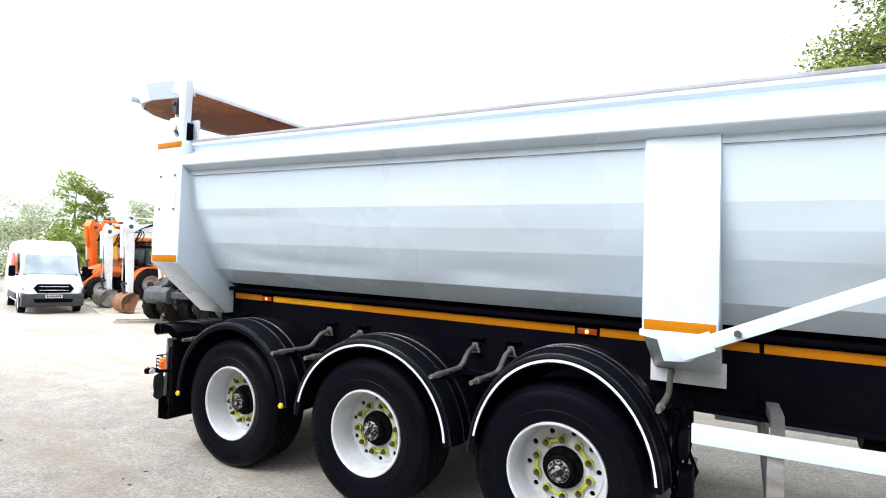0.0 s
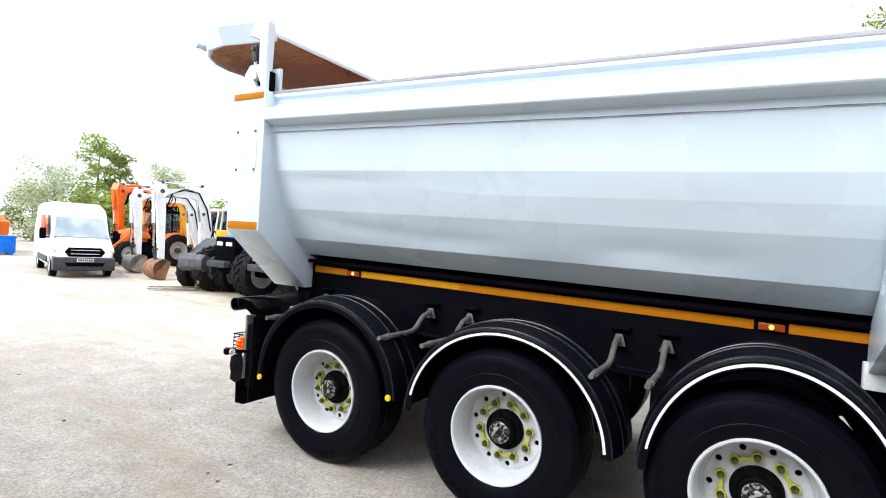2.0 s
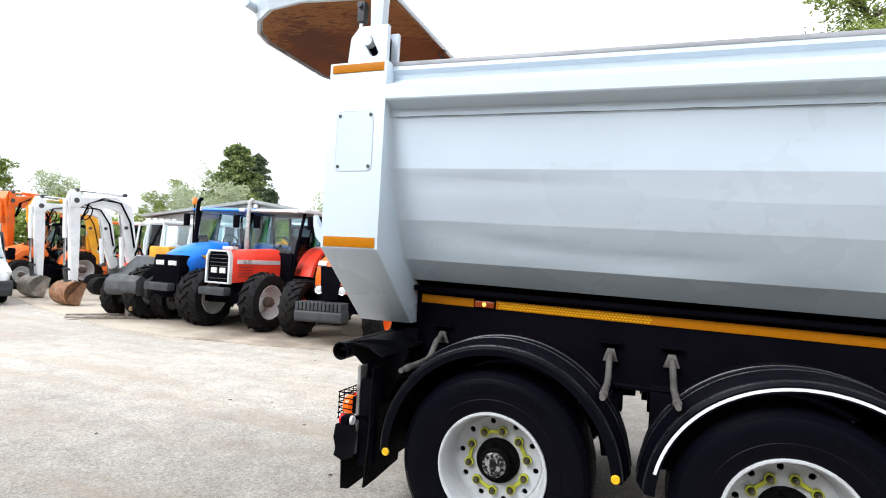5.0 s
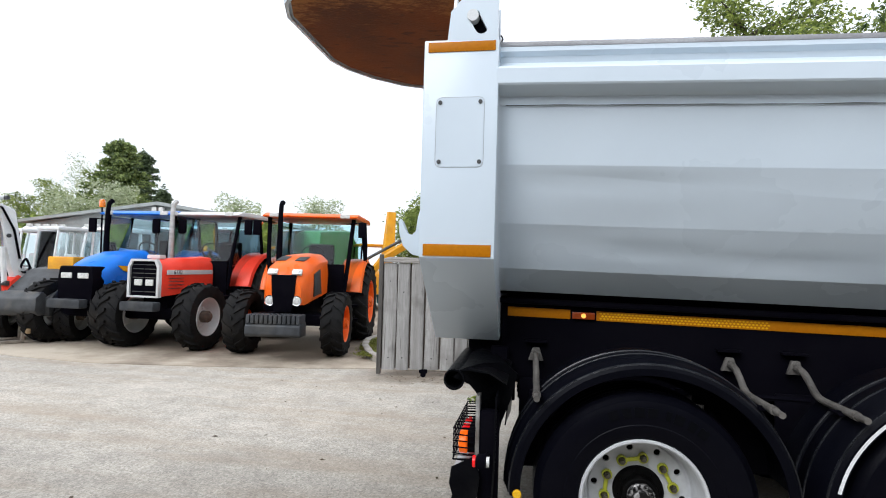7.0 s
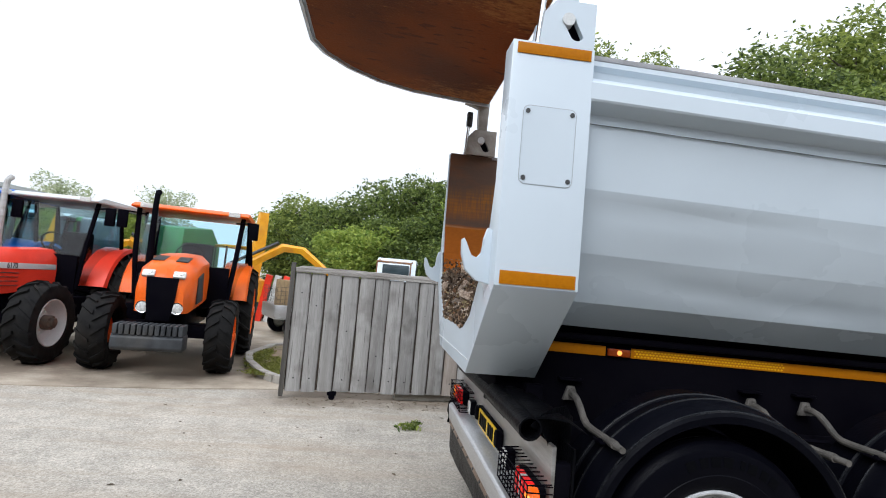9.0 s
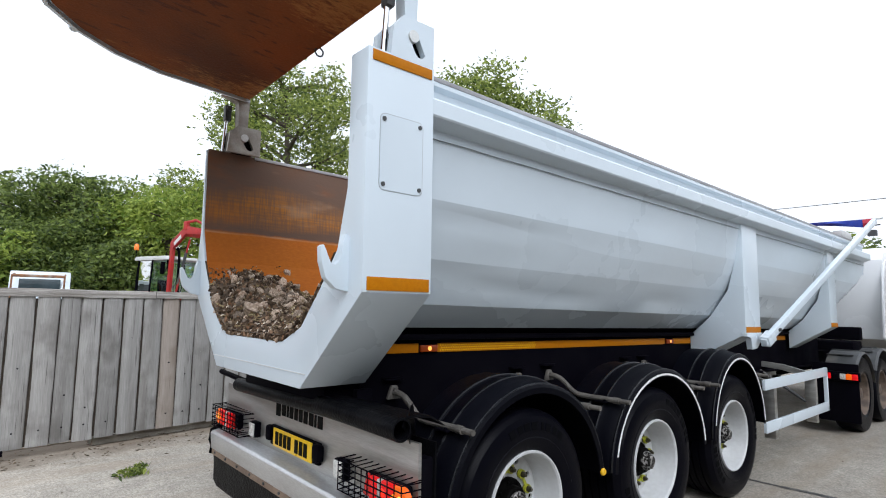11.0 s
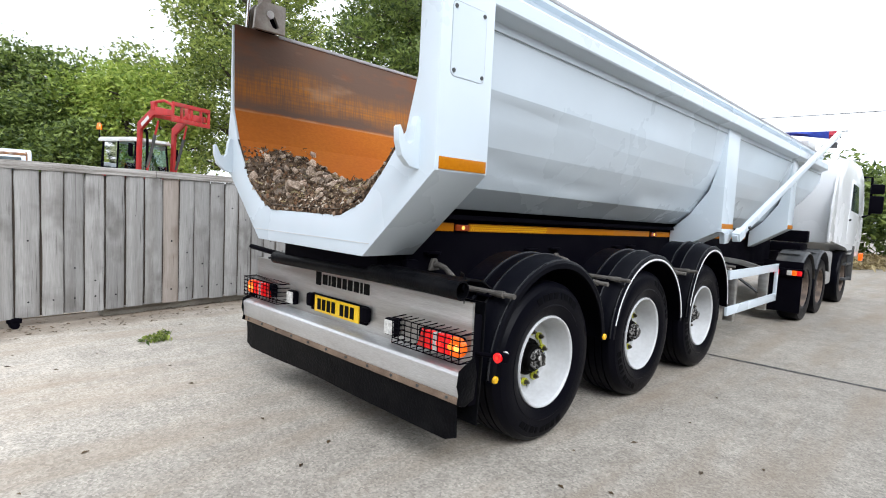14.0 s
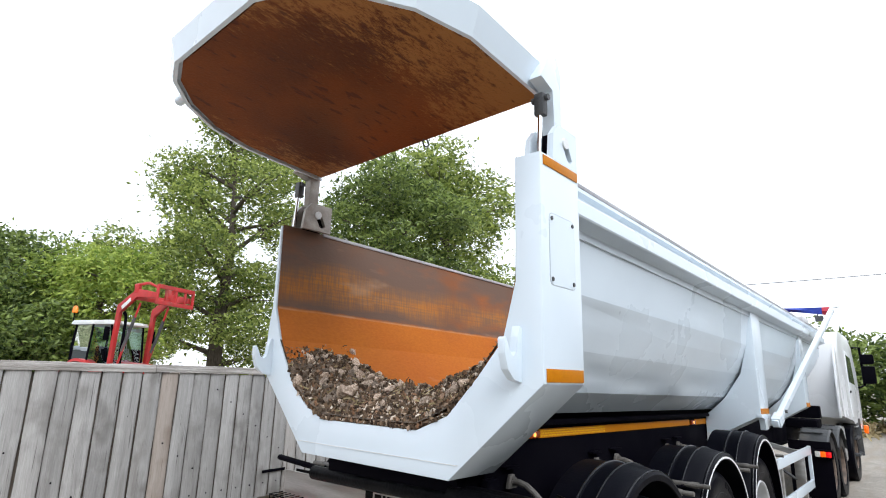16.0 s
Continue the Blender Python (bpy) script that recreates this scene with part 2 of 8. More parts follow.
GREEN_PAINT = surf("green_paint", (0.02, 0.22, 0.03), (0.015, 0.16, 0.02), 3, 0.4, bump=0.05)
DARKGREY = surf("dark_grey_casting", (0.06, 0.064, 0.068), (0.032, 0.034, 0.036), 6, 0.55, bump=0.25, dirt=(0.2, 0.17, 0.13), dirt_amount=0.4)
RUSTY = surf("rusty_bucket_steel", (0.30, 0.14, 0.06), (0.14, 0.07, 0.04), 9, 0.7, metal=0.1, bump=0.4, dirt=(0.4, 0.36, 0.3), dirt_amount=0.5)
BARE = surf("worn_bucket_steel", (0.42, 0.40, 0.36), (0.25, 0.22, 0.19), 7, 0.5, metal=0.4, bump=0.3, dirt=(0.2, 0.12, 0.07), dirt_amount=0.5)


def old_timber():
    """Bleached softwood board: grey grain, dark drying cracks, mould blotches, and now and then a brown board."""
    m = surf("weathered_grey_timber", (0.365, 0.358, 0.346), (0.235, 0.228, 0.22), 2.0, 0.88, bump=0.6, fine=22, stretch=(8, 8, 0.3), vary=0.2, spread=(0.25, 0.75), dirt=(0.17, 0.155, 0.14), dirt_amount=0.5, mottle=0.15)
    n, l = m.node_tree.nodes, m.node_tree.links
    p = n["Principled BSDF"]
    colour = p.inputs["Base Color"].links[0].from_socket
    tc, oi = n.new("ShaderNodeTexCoord"), n.new("ShaderNodeObjectInfo")

    def layer(stretch, scale, detail, lo, hi, amount, tint, colour):
        mp, nz, mr, mx, sh = (n.new("ShaderNode" + k) for k in ("Mapping", "TexNoise", "MapRange", "Mix", "Math"))
        sh.operation = "MULTIPLY"
        sh.inputs[1].default_value = 53.0
        mp.inputs["Scale"].default_value = stretch
        l.new(tc.outputs["Object"], mp.inputs[0])
        l.new(oi.outputs["Random"], sh.inputs[0])
        l.new(sh.outputs[0], mp.inputs["Location"])
        nz.inputs["Scale"].default_value, nz.inputs["Detail"].default_value = scale, detail
        l.new(mp.outputs[0], nz.inputs["Vector"])
        mr.inputs[1].default_value, mr.inputs[2].default_value, mr.inputs[4].default_value = lo, hi, amount
        l.new(nz.outputs[0], mr.inputs[0])
        mx.data_type = "RGBA"
        mx.inputs[7].default_value = (*tint, 1)
        l.new(mr.outputs[0], mx.inputs[0])
        l.new(colour, mx.inputs[6])
        return mx.outputs[2]

    colour = layer((1, 1, 0.8), 3.2, 7, 0.52, 0.72, 0.7, (0.115, 0.107, 0.098), colour)
    colour = layer((1, 1, 0.35), 9.0, 6, 0.56, 0.72, 0.4, (0.46, 0.455, 0.44), colour)
    colour = layer((26, 26, 0.6), 2.6, 4, 0.63, 0.70, 0.75, (0.055, 0.05, 0.045), colour)
    rare, mx = n.new("ShaderNodeMapRange"), n.new("ShaderNodeMix")
    rare.inputs[1].default_value, rare.inputs[2].default_value, rare.inputs[4].default_value = 0.93, 0.95, 0.45
    l.new(oi.outputs["Random"], rare.inputs[0])
    mx.data_type = "RGBA"
    mx.inputs[7].default_value = (0.26, 0.175, 0.115, 1)
    l.new(rare.outputs[0], mx.inputs[0])
    l.new(colour, mx.inputs[6])
    l.new(mx.outputs[2], p.inputs["Base Color"])
    return m


OLDWOOD = old_timber()
RAILWOOD = surf("weathered_rail_timber", (0.47, 0.45, 0.425), (0.16, 0.14, 0.12), 3.0, 0.85, bump=0.8, fine=30, stretch=(0.5, 8, 12), spread=(0.3, 0.66), dirt=(0.05, 0.04, 0.03), dirt_amount=0.7, mottle=0.25)
POSTWOOD = surf("weathered_post_timber", (0.13, 0.122, 0.112), (0.055, 0.05, 0.045), 2.0, 0.88, bump=0.7, fine=22, stretch=(8, 8, 0.3), spread=(0.3, 0.7), mottle=0.18)
EARTH = surf("bare_earth", (0.25, 0.185, 0.12), (0.13, 0.095, 0.06), 4, 0.95, bump=0.8, fine=40, dirt=(0.12, 0.13, 0.04), dirt_amount=0.5)
PALLET = surf("pallet_timber", (0.36, 0.25, 0.13), (0.22, 0.15, 0.08), 5, 0.8, bump=0.4)


def apron_concrete():
    """Beige stained slab concrete, with a ragged darker brown patch where the tractors stand."""
    m = surf("concrete_apron", (0.54, 0.475, 0.385), (0.41, 0.345, 0.265), 0.7, 0.8, bump=0.3, fine=60, dirt=(0.13, 0.10, 0.075), dirt_amount=0.8)
    n, l = m.node_tree.nodes, m.node_tree.links
    p = n["Principled BSDF"]
    colour = p.inputs["Base Color"].links[0].from_socket
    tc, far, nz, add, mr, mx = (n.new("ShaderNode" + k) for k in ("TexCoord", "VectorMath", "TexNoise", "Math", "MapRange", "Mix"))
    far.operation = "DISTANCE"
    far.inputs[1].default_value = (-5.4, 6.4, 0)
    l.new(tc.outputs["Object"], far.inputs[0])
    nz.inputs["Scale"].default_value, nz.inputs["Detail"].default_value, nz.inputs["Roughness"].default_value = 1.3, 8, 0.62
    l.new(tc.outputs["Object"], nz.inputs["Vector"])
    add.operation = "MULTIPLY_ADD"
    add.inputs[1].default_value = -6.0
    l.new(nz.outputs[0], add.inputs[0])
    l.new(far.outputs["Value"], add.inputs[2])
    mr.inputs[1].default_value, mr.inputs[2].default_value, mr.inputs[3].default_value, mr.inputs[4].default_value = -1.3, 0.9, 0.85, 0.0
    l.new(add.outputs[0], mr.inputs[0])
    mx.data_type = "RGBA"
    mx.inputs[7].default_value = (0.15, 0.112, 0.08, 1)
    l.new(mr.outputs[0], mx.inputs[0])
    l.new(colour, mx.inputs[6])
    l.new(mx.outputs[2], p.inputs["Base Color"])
    return m


CONCRETE = apron_concrete()
CAST = surf("dark_cast_weight", (0.055, 0.06, 0.066), (0.03, 0.033, 0.037), 6, 0.5, bump=0.2, dirt=(0.09, 0.08, 0.065), dirt_amount=0.35, spec=0.25)
KERB = surf("kerb_concrete", (0.40, 0.38, 0.34), (0.27, 0.25, 0.22), 5, 0.85, bump=0.4, dirt=(0.1, 0.13, 0.05), dirt_amount=0.3)
TAR = surf("tar_joint", (0.03, 0.03, 0.03), (0.09, 0.085, 0.08), 16, 0.7, bump=0.4)
SOIL = surf("rubble_soil", (0.14, 0.10, 0.068), (0.025, 0.018, 0.013), 22, 0.95, bump=0.9, fine=60, dirt=(0.3, 0.25, 0.2), dirt_amount=0.5)
STONE = surf("rubble_stone", (0.50, 0.41, 0.33), (0.20, 0.14, 0.095), 5, 0.9, bump=0.5, vary=0.65, dirt=(0.10, 0.07, 0.05), dirt_amount=0.8)
# far bark with the bright haze mixed into its colour
HAZED_BARK = surf("far_bark", (0.26, 0.26, 0.20), (0.17, 0.17, 0.13), 8, 0.9, bump=0.5, fine=30)
BARK = surf("bark", (0.11, 0.09, 0.07), (0.05, 0.04, 0.032), 8, 0.9, bump=0.7, fine=30, stretch=(3, 3, 0.6))
SKY_BLOCK = surf("yard_wall_timber", (0.075, 0.07, 0.062), (0.05, 0.047, 0.042), 2, 0.85, bump=0.3, stretch=(6, 1, 0.4))
SHED = surf("shed_cladding", (0.32, 0.34, 0.33), (0.24, 0.26, 0.25), 3, 0.7, bump=0.1)
TARP = surf("blue_tarpaulin", (0.02, 0.06, 0.42), (0.02, 0.04, 0.3), 8, 0.5, bump=0.2)
TARP_RED = surf("red_tarpaulin", (0.5, 0.03, 0.06), (0.4, 0.02, 0.04), 8, 0.5, bump=0.2)


def rust_material(name, knee):
    """Scoured steel: clean orange rust under the fold, scuffed brown-grey over it, with an ochre scraped band between."""
    low = (0.36, 0.105, 0.008)
    m = surf(name, low, (0.34, 0.088, 0.006), 1.4, 0.55, bump=0.12, fine=45, spec=0.12, dirt=(0.22, 0.07, 0.012), dirt_amount=0.45, stretch=(0.7, 1, 1.6))
    n, l = m.node_tree.nodes, m.node_tree.links
    p = n["Principled BSDF"]
    tc = n.new("ShaderNodeTexCoord")
    sep = n.new("ShaderNodeSeparateXYZ")
    l.new(tc.outputs["Object"], sep.inputs[0])
    lev = n.new("ShaderNodeMath")
    lev.operation = "MULTIPLY_ADD"
    lev.inputs[1].default_value = 0.016
    l.new(sep.outputs[0], lev.inputs[0])
    l.new(sep.outputs[2], lev.inputs[2])

    def noise_at(scale, detail, stretch=(1, 1, 1)):
        mp = n.new("ShaderNodeMapping")
        mp.inputs["Scale"].default_value = stretch
        l.new(tc.outputs["Object"], mp.inputs[0])
        t = n.new("ShaderNodeTexNoise")
        t.inputs["Scale"].default_value, t.inputs["Detail"].default_value = scale, detail
        l.new(mp.outputs[0], t.inputs["Vector"])
        return t.outputs[0]

    def ramp(socket, a, b, lo=0.0, hi=1.0):
        r = n.new("ShaderNodeMapRange")
        r.inputs[1].default_value, r.inputs[2].default_value, r.inputs[3].default_value, r.inputs[4].default_value = a, b, lo, hi
        l.new(socket, r.inputs[0])
        return r.outputs[0]

    def calc(op, a, b):
        q = n.new("ShaderNodeMath")
        q.operation = op
        for i, v in enumerate((a, b)):
            if isinstance(v, float):
                q.inputs[i].default_value = v
            else:
                l.new(v, q.inputs[i])
        return q.outputs[0]

    def blend(fac, a, b):
        x = n.new("ShaderNodeMix")
        x.data_type = "RGBA"
        l.new(fac, x.inputs[0])
        l.new(a, x.inputs[6])
        if isinstance(b, tuple):
            x.inputs[7].default_value = (*b, 1)
        else:
            l.new(b, x.inputs[7])
        return x.outputs[2]

    z = lev.outputs[0]
    orange = p.inputs["Base Color"].links[0].from_socket
    # brown-grey scuffed steel
    scuff = blend(ramp(noise_at(2.4, 5, (0.8, 1, 2.2)), 0.35, 0.68), orange, (0.20, 0.130, 0.096))
    scuff = blend(ramp(noise_at(2.4, 5, (0.8, 1, 2.2)), 0.25, 0.5, 0.45, 1.0), scuff, (0.135, 0.088, 0.066))
    scuff = blend(ramp(noise_at(3.0, 6, (0.4, 1, 6)), 0.52, 0.72, 0.0, 0.15), scuff, (0.18, 0.12, 0.08))
    # ochre band scraped by the load, finely ribbed
    ribs = ramp(noise_at(8.0, 2, (11, 1, 0.8)), 0.42, 0.58, 0.45, 1.0)
    lines = ramp(noise_at(6.0, 4, (0.35, 1, 9)), 0.38, 0.62, 0.5, 1.0)
    up = ramp(calc("SUBTRACT", z, calc("MULTIPLY", noise_at(1.7, 4, (1, 1, 1.5)), 0.34)), knee - 0.11, knee + 0.01)
    off = ramp(calc("SUBTRACT", z, calc("MULTIPLY", noise_at(1.1, 4, (1, 1, 1.5)), 0.42)), knee + 0.0, knee + 0.16, 1.0, 0.0)
    band = calc("MULTIPLY", calc("MULTIPLY", up, off), calc("MULTIPLY", ribs, lines))
    band = calc("MULTIPLY", band, 0.85)
    upper = blend(band, scuff, (0.42, 0.165, 0.022))
    over = ramp(calc("ADD", z, calc("MULTIPLY", noise_at(9, 4), 0.03)), knee + 0.012, knee + 0.030)
    full = blend(over, orange, upper)
    # pale worn line along the fold
    rub = calc("MULTIPLY", ramp(z, knee - 0.016, knee - 0.003), ramp(z, knee - 0.003, knee + 0.010, 1.0, 0.0))
    rub = calc("MULTIPLY", rub, ramp(noise_at(5, 3, (0.6, 1, 1)), 0.35, 0.6, 0.1, 0.6))
    full = blend(rub, full, (0.42, 0.28, 0.17))
    # a few pale scuffs on the clean rust, and darker rust at the rear
    full = blend(ramp(noise_at(2.3, 6, (0.6, 1, 2.2)), 0.66, 0.76, 0.0, 0.28), full, (0.46, 0.31, 0.20))
    full = blend(ramp(noise_at(0.9, 5, (1, 1, 0.7)), 0.5, 0.7, 0.0, 0.5), full, (0.20, 0.062, 0.012))
    l.new(full, p.inputs["Base Color"])
    return m


RUST = rust_material("scoured_rust", 2.135)


def flaky_rust():
    """Red-brown rusted plate with ochre flakes where the scale has come off."""
    m = surf("gate_rust", (0.205, 0.054, 0.011), (0.095, 0.028, 0.009), 1.3, 0.65, bump=0.35, fine=60, spec=0.2, dirt=(0.16, 0.09, 0.05), dirt_amount=0.35)
    n, l = m.node_tree.nodes, m.node_tree.links
    p = n["Principled BSDF"]
    colour = p.inputs["Base Color"].links[0].from_socket
    tc = n.new("ShaderNodeTexCoord")
    wide, fine_n = n.new("ShaderNodeTexNoise"), n.new("ShaderNodeTexNoise")
    wide.inputs["Scale"].default_value, wide.inputs["Detail"].default_value = 0.9, 3
    fine_n.inputs["Scale"].default_value, fine_n.inputs["Detail"].default_value, fine_n.inputs["Roughness"].default_value = 26, 10, 0.85
    drag = n.new("ShaderNodeMapping")
    drag.inputs["Scale"].default_value, drag.inputs["Rotation"].default_value = (0.45, 1.3, 1), (0, 0, radians(30))
    l.new(tc.outputs["Object"], wide.inputs["Vector"])
    l.new(tc.outputs["Object"], drag.inputs[0])
    l.new(drag.outputs[0], fine_n.inputs["Vector"])
    ad = n.new("ShaderNodeMath")
    ad.operation = "MULTIPLY_ADD"
    ad.inputs[1].default_value = 0.9
    l.new(wide.outputs[0], ad.inputs[0])
    l.new(fine_n.outputs[0], ad.inputs[2])
    # the scale has come off towards the rim and the hinge corners
    rim = n.new("ShaderNodeMapping")
    rim.vector_type = "POINT"
    rim.inputs["Location"].default_value, rim.inputs["Scale"].default_value = (1.35, -0.05, 0), (0.90, 0.86, 0.0)
    l.new(tc.outputs["Object"], rim.inputs[0])
    far = n.new("ShaderNodeVectorMath")
    far.operation = "LENGTH"
    l.new(rim.outputs[0], far.inputs[0])
    edge = n.new("ShaderNodeMapRange")
    edge.inputs[1].default_value, edge.inputs[2].default_value, edge.inputs[3].default_value, edge.inputs[4].default_value = 0.5, 1.05, -0.07, 0.24
    l.new(far.outputs["Value"], edge.inputs[0])
    more = n.new("ShaderNodeMath")
    l.new(ad.outputs[0], more.inputs[0])
    l.new(edge.outputs[0], more.inputs[1])
    mr = n.new("ShaderNodeMapRange")
    mr.inputs[1].default_value, mr.inputs[2].default_value, mr.inputs[4].default_value = 1.04, 1.15, 0.75
    l.new(more.outputs[0], mr.inputs[0])
    mx = n.new("ShaderNodeMix")
    mx.data_type = "RGBA"
    mx.inputs[7].default_value = (0.37, 0.165, 0.05, 1)
    l.new(mr.outputs[0], mx.inputs[0])
    l.new(colour, mx.inputs[6])
    # dark flakes of scale left standing
    chip, left, over = (n.new("ShaderNode" + k) for k in ("TexNoise", "MapRange", "Mix"))
    chip.inputs["Scale"].default_value, chip.inputs["Detail"].default_value = 15, 7
    l.new(drag.outputs[0], chip.inputs["Vector"])
    left.inputs[1].default_value, left.inputs[2].default_value, left.inputs[4].default_value = 0.60, 0.66, 0.8
    l.new(chip.outputs[0], left.inputs[0])
    over.data_type = "RGBA"
    over.inputs[7].default_value = (0.075, 0.024, 0.012, 1)
    l.new(left.outputs[0], over.inputs[0])
    l.new(mx.outputs[2], over.inputs[6])
    l.new(over.outputs[2], p.inputs["Base Color"])
    return m


GATE_RUST = flaky_rust()


def clod_material():
    """Broken soil, brick and stone: each piece takes its own colour."""
    m = bpy.data.materials.new("broken_rubble")
    m.use_nodes = True
    n, l = m.node_tree.nodes, m.node_tree.links
    p = n["Principled BSDF"]
    g = n.new("ShaderNodeNewGeometry")
    r = n.new("ShaderNodeValToRGB")
    e = r.color_ramp.elements
    e[0].position, e[0].color = 0.0, (0.028, 0.018, 0.012, 1)
    e[1].position, e[1].color = 1.0, (0.66, 0.59, 0.50, 1)
    for q, c in ((0.36, (0.085, 0.056, 0.036, 1)), (0.68, (0.165, 0.112, 0.070, 1)), (0.80, (0.22, 0.118, 0.066, 1)), (0.91, (0.32, 0.25, 0.185, 1))):
        x = e.new(q)
        x.color = c
    l.new(g.outputs["Random Per Island"], r.inputs[0])
    tc, nz, mr, mx = n.new("ShaderNodeTexCoord"), n.new("ShaderNodeTexNoise"), n.new("ShaderNodeMapRange"), n.new("ShaderNodeMix")
    nz.inputs["Scale"].default_value, nz.inputs["Detail"].default_value = 60, 5
    l.new(tc.outputs["Object"], nz.inputs["Vector"])
    mr.inputs[1].default_value, mr.inputs[2].default_value, mr.inputs[3].default_value, mr.inputs[4].default_value = 0.3, 0.7, 0.6, 1.3
    l.new(nz.outputs[0], mr.inputs[0])
    mx.data_type, mx.blend_type = "RGBA", "MULTIPLY"
    mx.inputs[0].default_value = 1.0
    l.new(r.outputs[0], mx.inputs[6])
    l.new(mr.outputs[0], mx.inputs[7])
    l.new(mx.outputs[2], p.inputs["Base Color"])
    p.inputs["Roughness"].default_value = 0.95
    p.inputs["Specular IOR Level"].default_value = 0.2
    b = n.new("ShaderNodeBump")
    b.inputs["Strength"].default_value, b.inputs["Distance"].default_value = 0.7, 0.006
    l.new(nz.outputs[0], b.inputs["Height"])
    l.new(b.outputs[0], p.inputs["Normal"])
    return m


CLOD = clod_material()


def ground_material():
    """Worn pale asphalt: fine grit, broad wear, brown stains and scuffs."""
    m = surf("worn_asphalt", (0.365, 0.335, 0.29), (0.29, 0.266, 0.23), 0.3, 0.9, bump=0.0, fine=5, mottle=0.07)
    n, l = m.node_tree.nodes, m.node_tree.links
    p = n["Principled BSDF"]
    tc = n.new("ShaderNodeTexCoord")

    def noise_tex(scale, detail, rough=0.5, vec=None):
        t = n.new("ShaderNodeTexNoise")
        t.inputs["Scale"].default_value, t.inputs["Detail"].default_value, t.inputs["Roughness"].default_value = scale, detail, rough
        l.new(vec or tc.outputs["Object"], t.inputs["Vector"])
        return t

    def ranged(sock, a, b, c, d):
        r = n.new("ShaderNodeMapRange")
        r.inputs[1].default_value, r.inputs[2].default_value, r.inputs[3].default_value, r.inputs[4].default_value = a, b, c, d
        l.new(sock, r.inputs[0])
        return r.outputs[0]

    def blend(kind, fac, a, b):
        x = n.new("ShaderNodeMix")
        x.data_type, x.blend_type = "RGBA", kind
        if isinstance(fac, float):
            x.inputs[0].default_value = fac
        else:
            l.new(fac, x.inputs[0])
        l.new(a, x.inputs[6])
        if isinstance(b, tuple):
            x.inputs[7].default_value = b
        else:
            l.new(b, x.inputs[7])
        return x.outputs[2]

    colour = p.inputs["Base Color"].links[0].from_socket
    grit = n.new("ShaderNodeTexVoronoi")
    grit.inputs["Scale"].default_value = 80
    l.new(tc.outputs["Object"], grit.inputs["Vector"])
    colour = blend("MULTIPLY", 1.0, colour, ranged(grit.outputs["Color"], 0.0, 1.0, 0.62, 1.30))
    colour = blend("MULTIPLY", 1.0, colour, ranged(noise_tex(24, 7, 0.78).outputs[0], 0.3, 0.7, 0.76, 1.18))
    colour = blend("MULTIPLY", 1.0, colour, ranged(noise_tex(3.2, 6, 0.65).outputs[0], 0.32, 0.68, 0.84, 1.12))
    mp = n.new("ShaderNodeMapping")
    mp.inputs["Rotation"].default_value = (0, 0, radians(12))
    mp.inputs["Scale"].default_value = (0.35, 2.2, 1)
    l.new(tc.outputs["Object"], mp.inputs[0])
    colour = blend("MIX", ranged(noise_tex(1.0, 7, 0.6, mp.outputs[0]).outputs[0], 0.46, 0.7, 0.0, 0.65), colour, (0.25, 0.196, 0.14, 1))
    colour = blend("MIX", ranged(noise_tex(0.8, 9, 0.68).outputs[0], 0.57, 0.74, 0.0, 0.6), colour, (0.115, 0.103, 0.09, 1))
    # the yard is paler with dust away from the driven lane
    lane = n.new("ShaderNodeVectorMath")
    lane.operation = "DOT_PRODUCT"
    lane.inputs[1].default_value = (-0.55, 0.83, 0)
    l.new(tc.outputs["Object"], lane.inputs[0])
    wob = n.new("ShaderNodeMath")
    wob.operation = "MULTIPLY_ADD"
    wob.inputs[1].default_value = 3.0
    l.new(noise_tex(0.35, 5).outputs[0], wob.inputs[0])
    l.new(lane.outputs["Value"], wob.inputs[2])
    colour = blend("MULTIPLY", 1.0, colour, ranged(wob.outputs[0], 0.5, 5.0, 0.88, 1.36))
    # swept soil and litter gathered along the foot of the fence
    foot = n.new("ShaderNodeVectorMath")
    foot.operation = "DOT_PRODUCT"
    foot.inputs[1].default_value = (0.148, -0.989, 0)
    l.new(tc.outputs["Object"], foot.inputs[0])
    ragged = n.new("ShaderNodeMath")
    ragged.operation = "MULTIPLY_ADD"
    ragged.inputs[1].default_value = 1.1
    l.new(noise_tex(1.6, 8, 0.65).outputs[0], ragged.inputs[0])
    l.new(foot.outputs["Value"], ragged.inputs[2])
    place, along = n.new("ShaderNodeSeparateXYZ"), n.new("ShaderNodeMath")
    along.operation = "MULTIPLY"
    l.new(tc.outputs["Object"], place.inputs[0])
    l.new(ranged(ragged.outputs[0], -3.55, -3.0, 0.85, 0.0), along.inputs[0])
    l.new(ranged(place.outputs[0], -3.3, -2.5, 0.0, 1.0), along.inputs[1])
    colour = blend("MIX", along.outputs[0], colour, (0.17, 0.132, 0.094, 1))
    l.new(colour, p.inputs["Base Color"])
    b = n.new("ShaderNodeBump")
    b.inputs["Strength"].default_value, b.inputs["Distance"].default_value = 0.4, 0.003
    l.new(grit.outputs["Distance"], b.inputs["Height"])
    l.new(b.outputs[0], p.inputs["Normal"])
    return m


ASPHALT = ground_material()


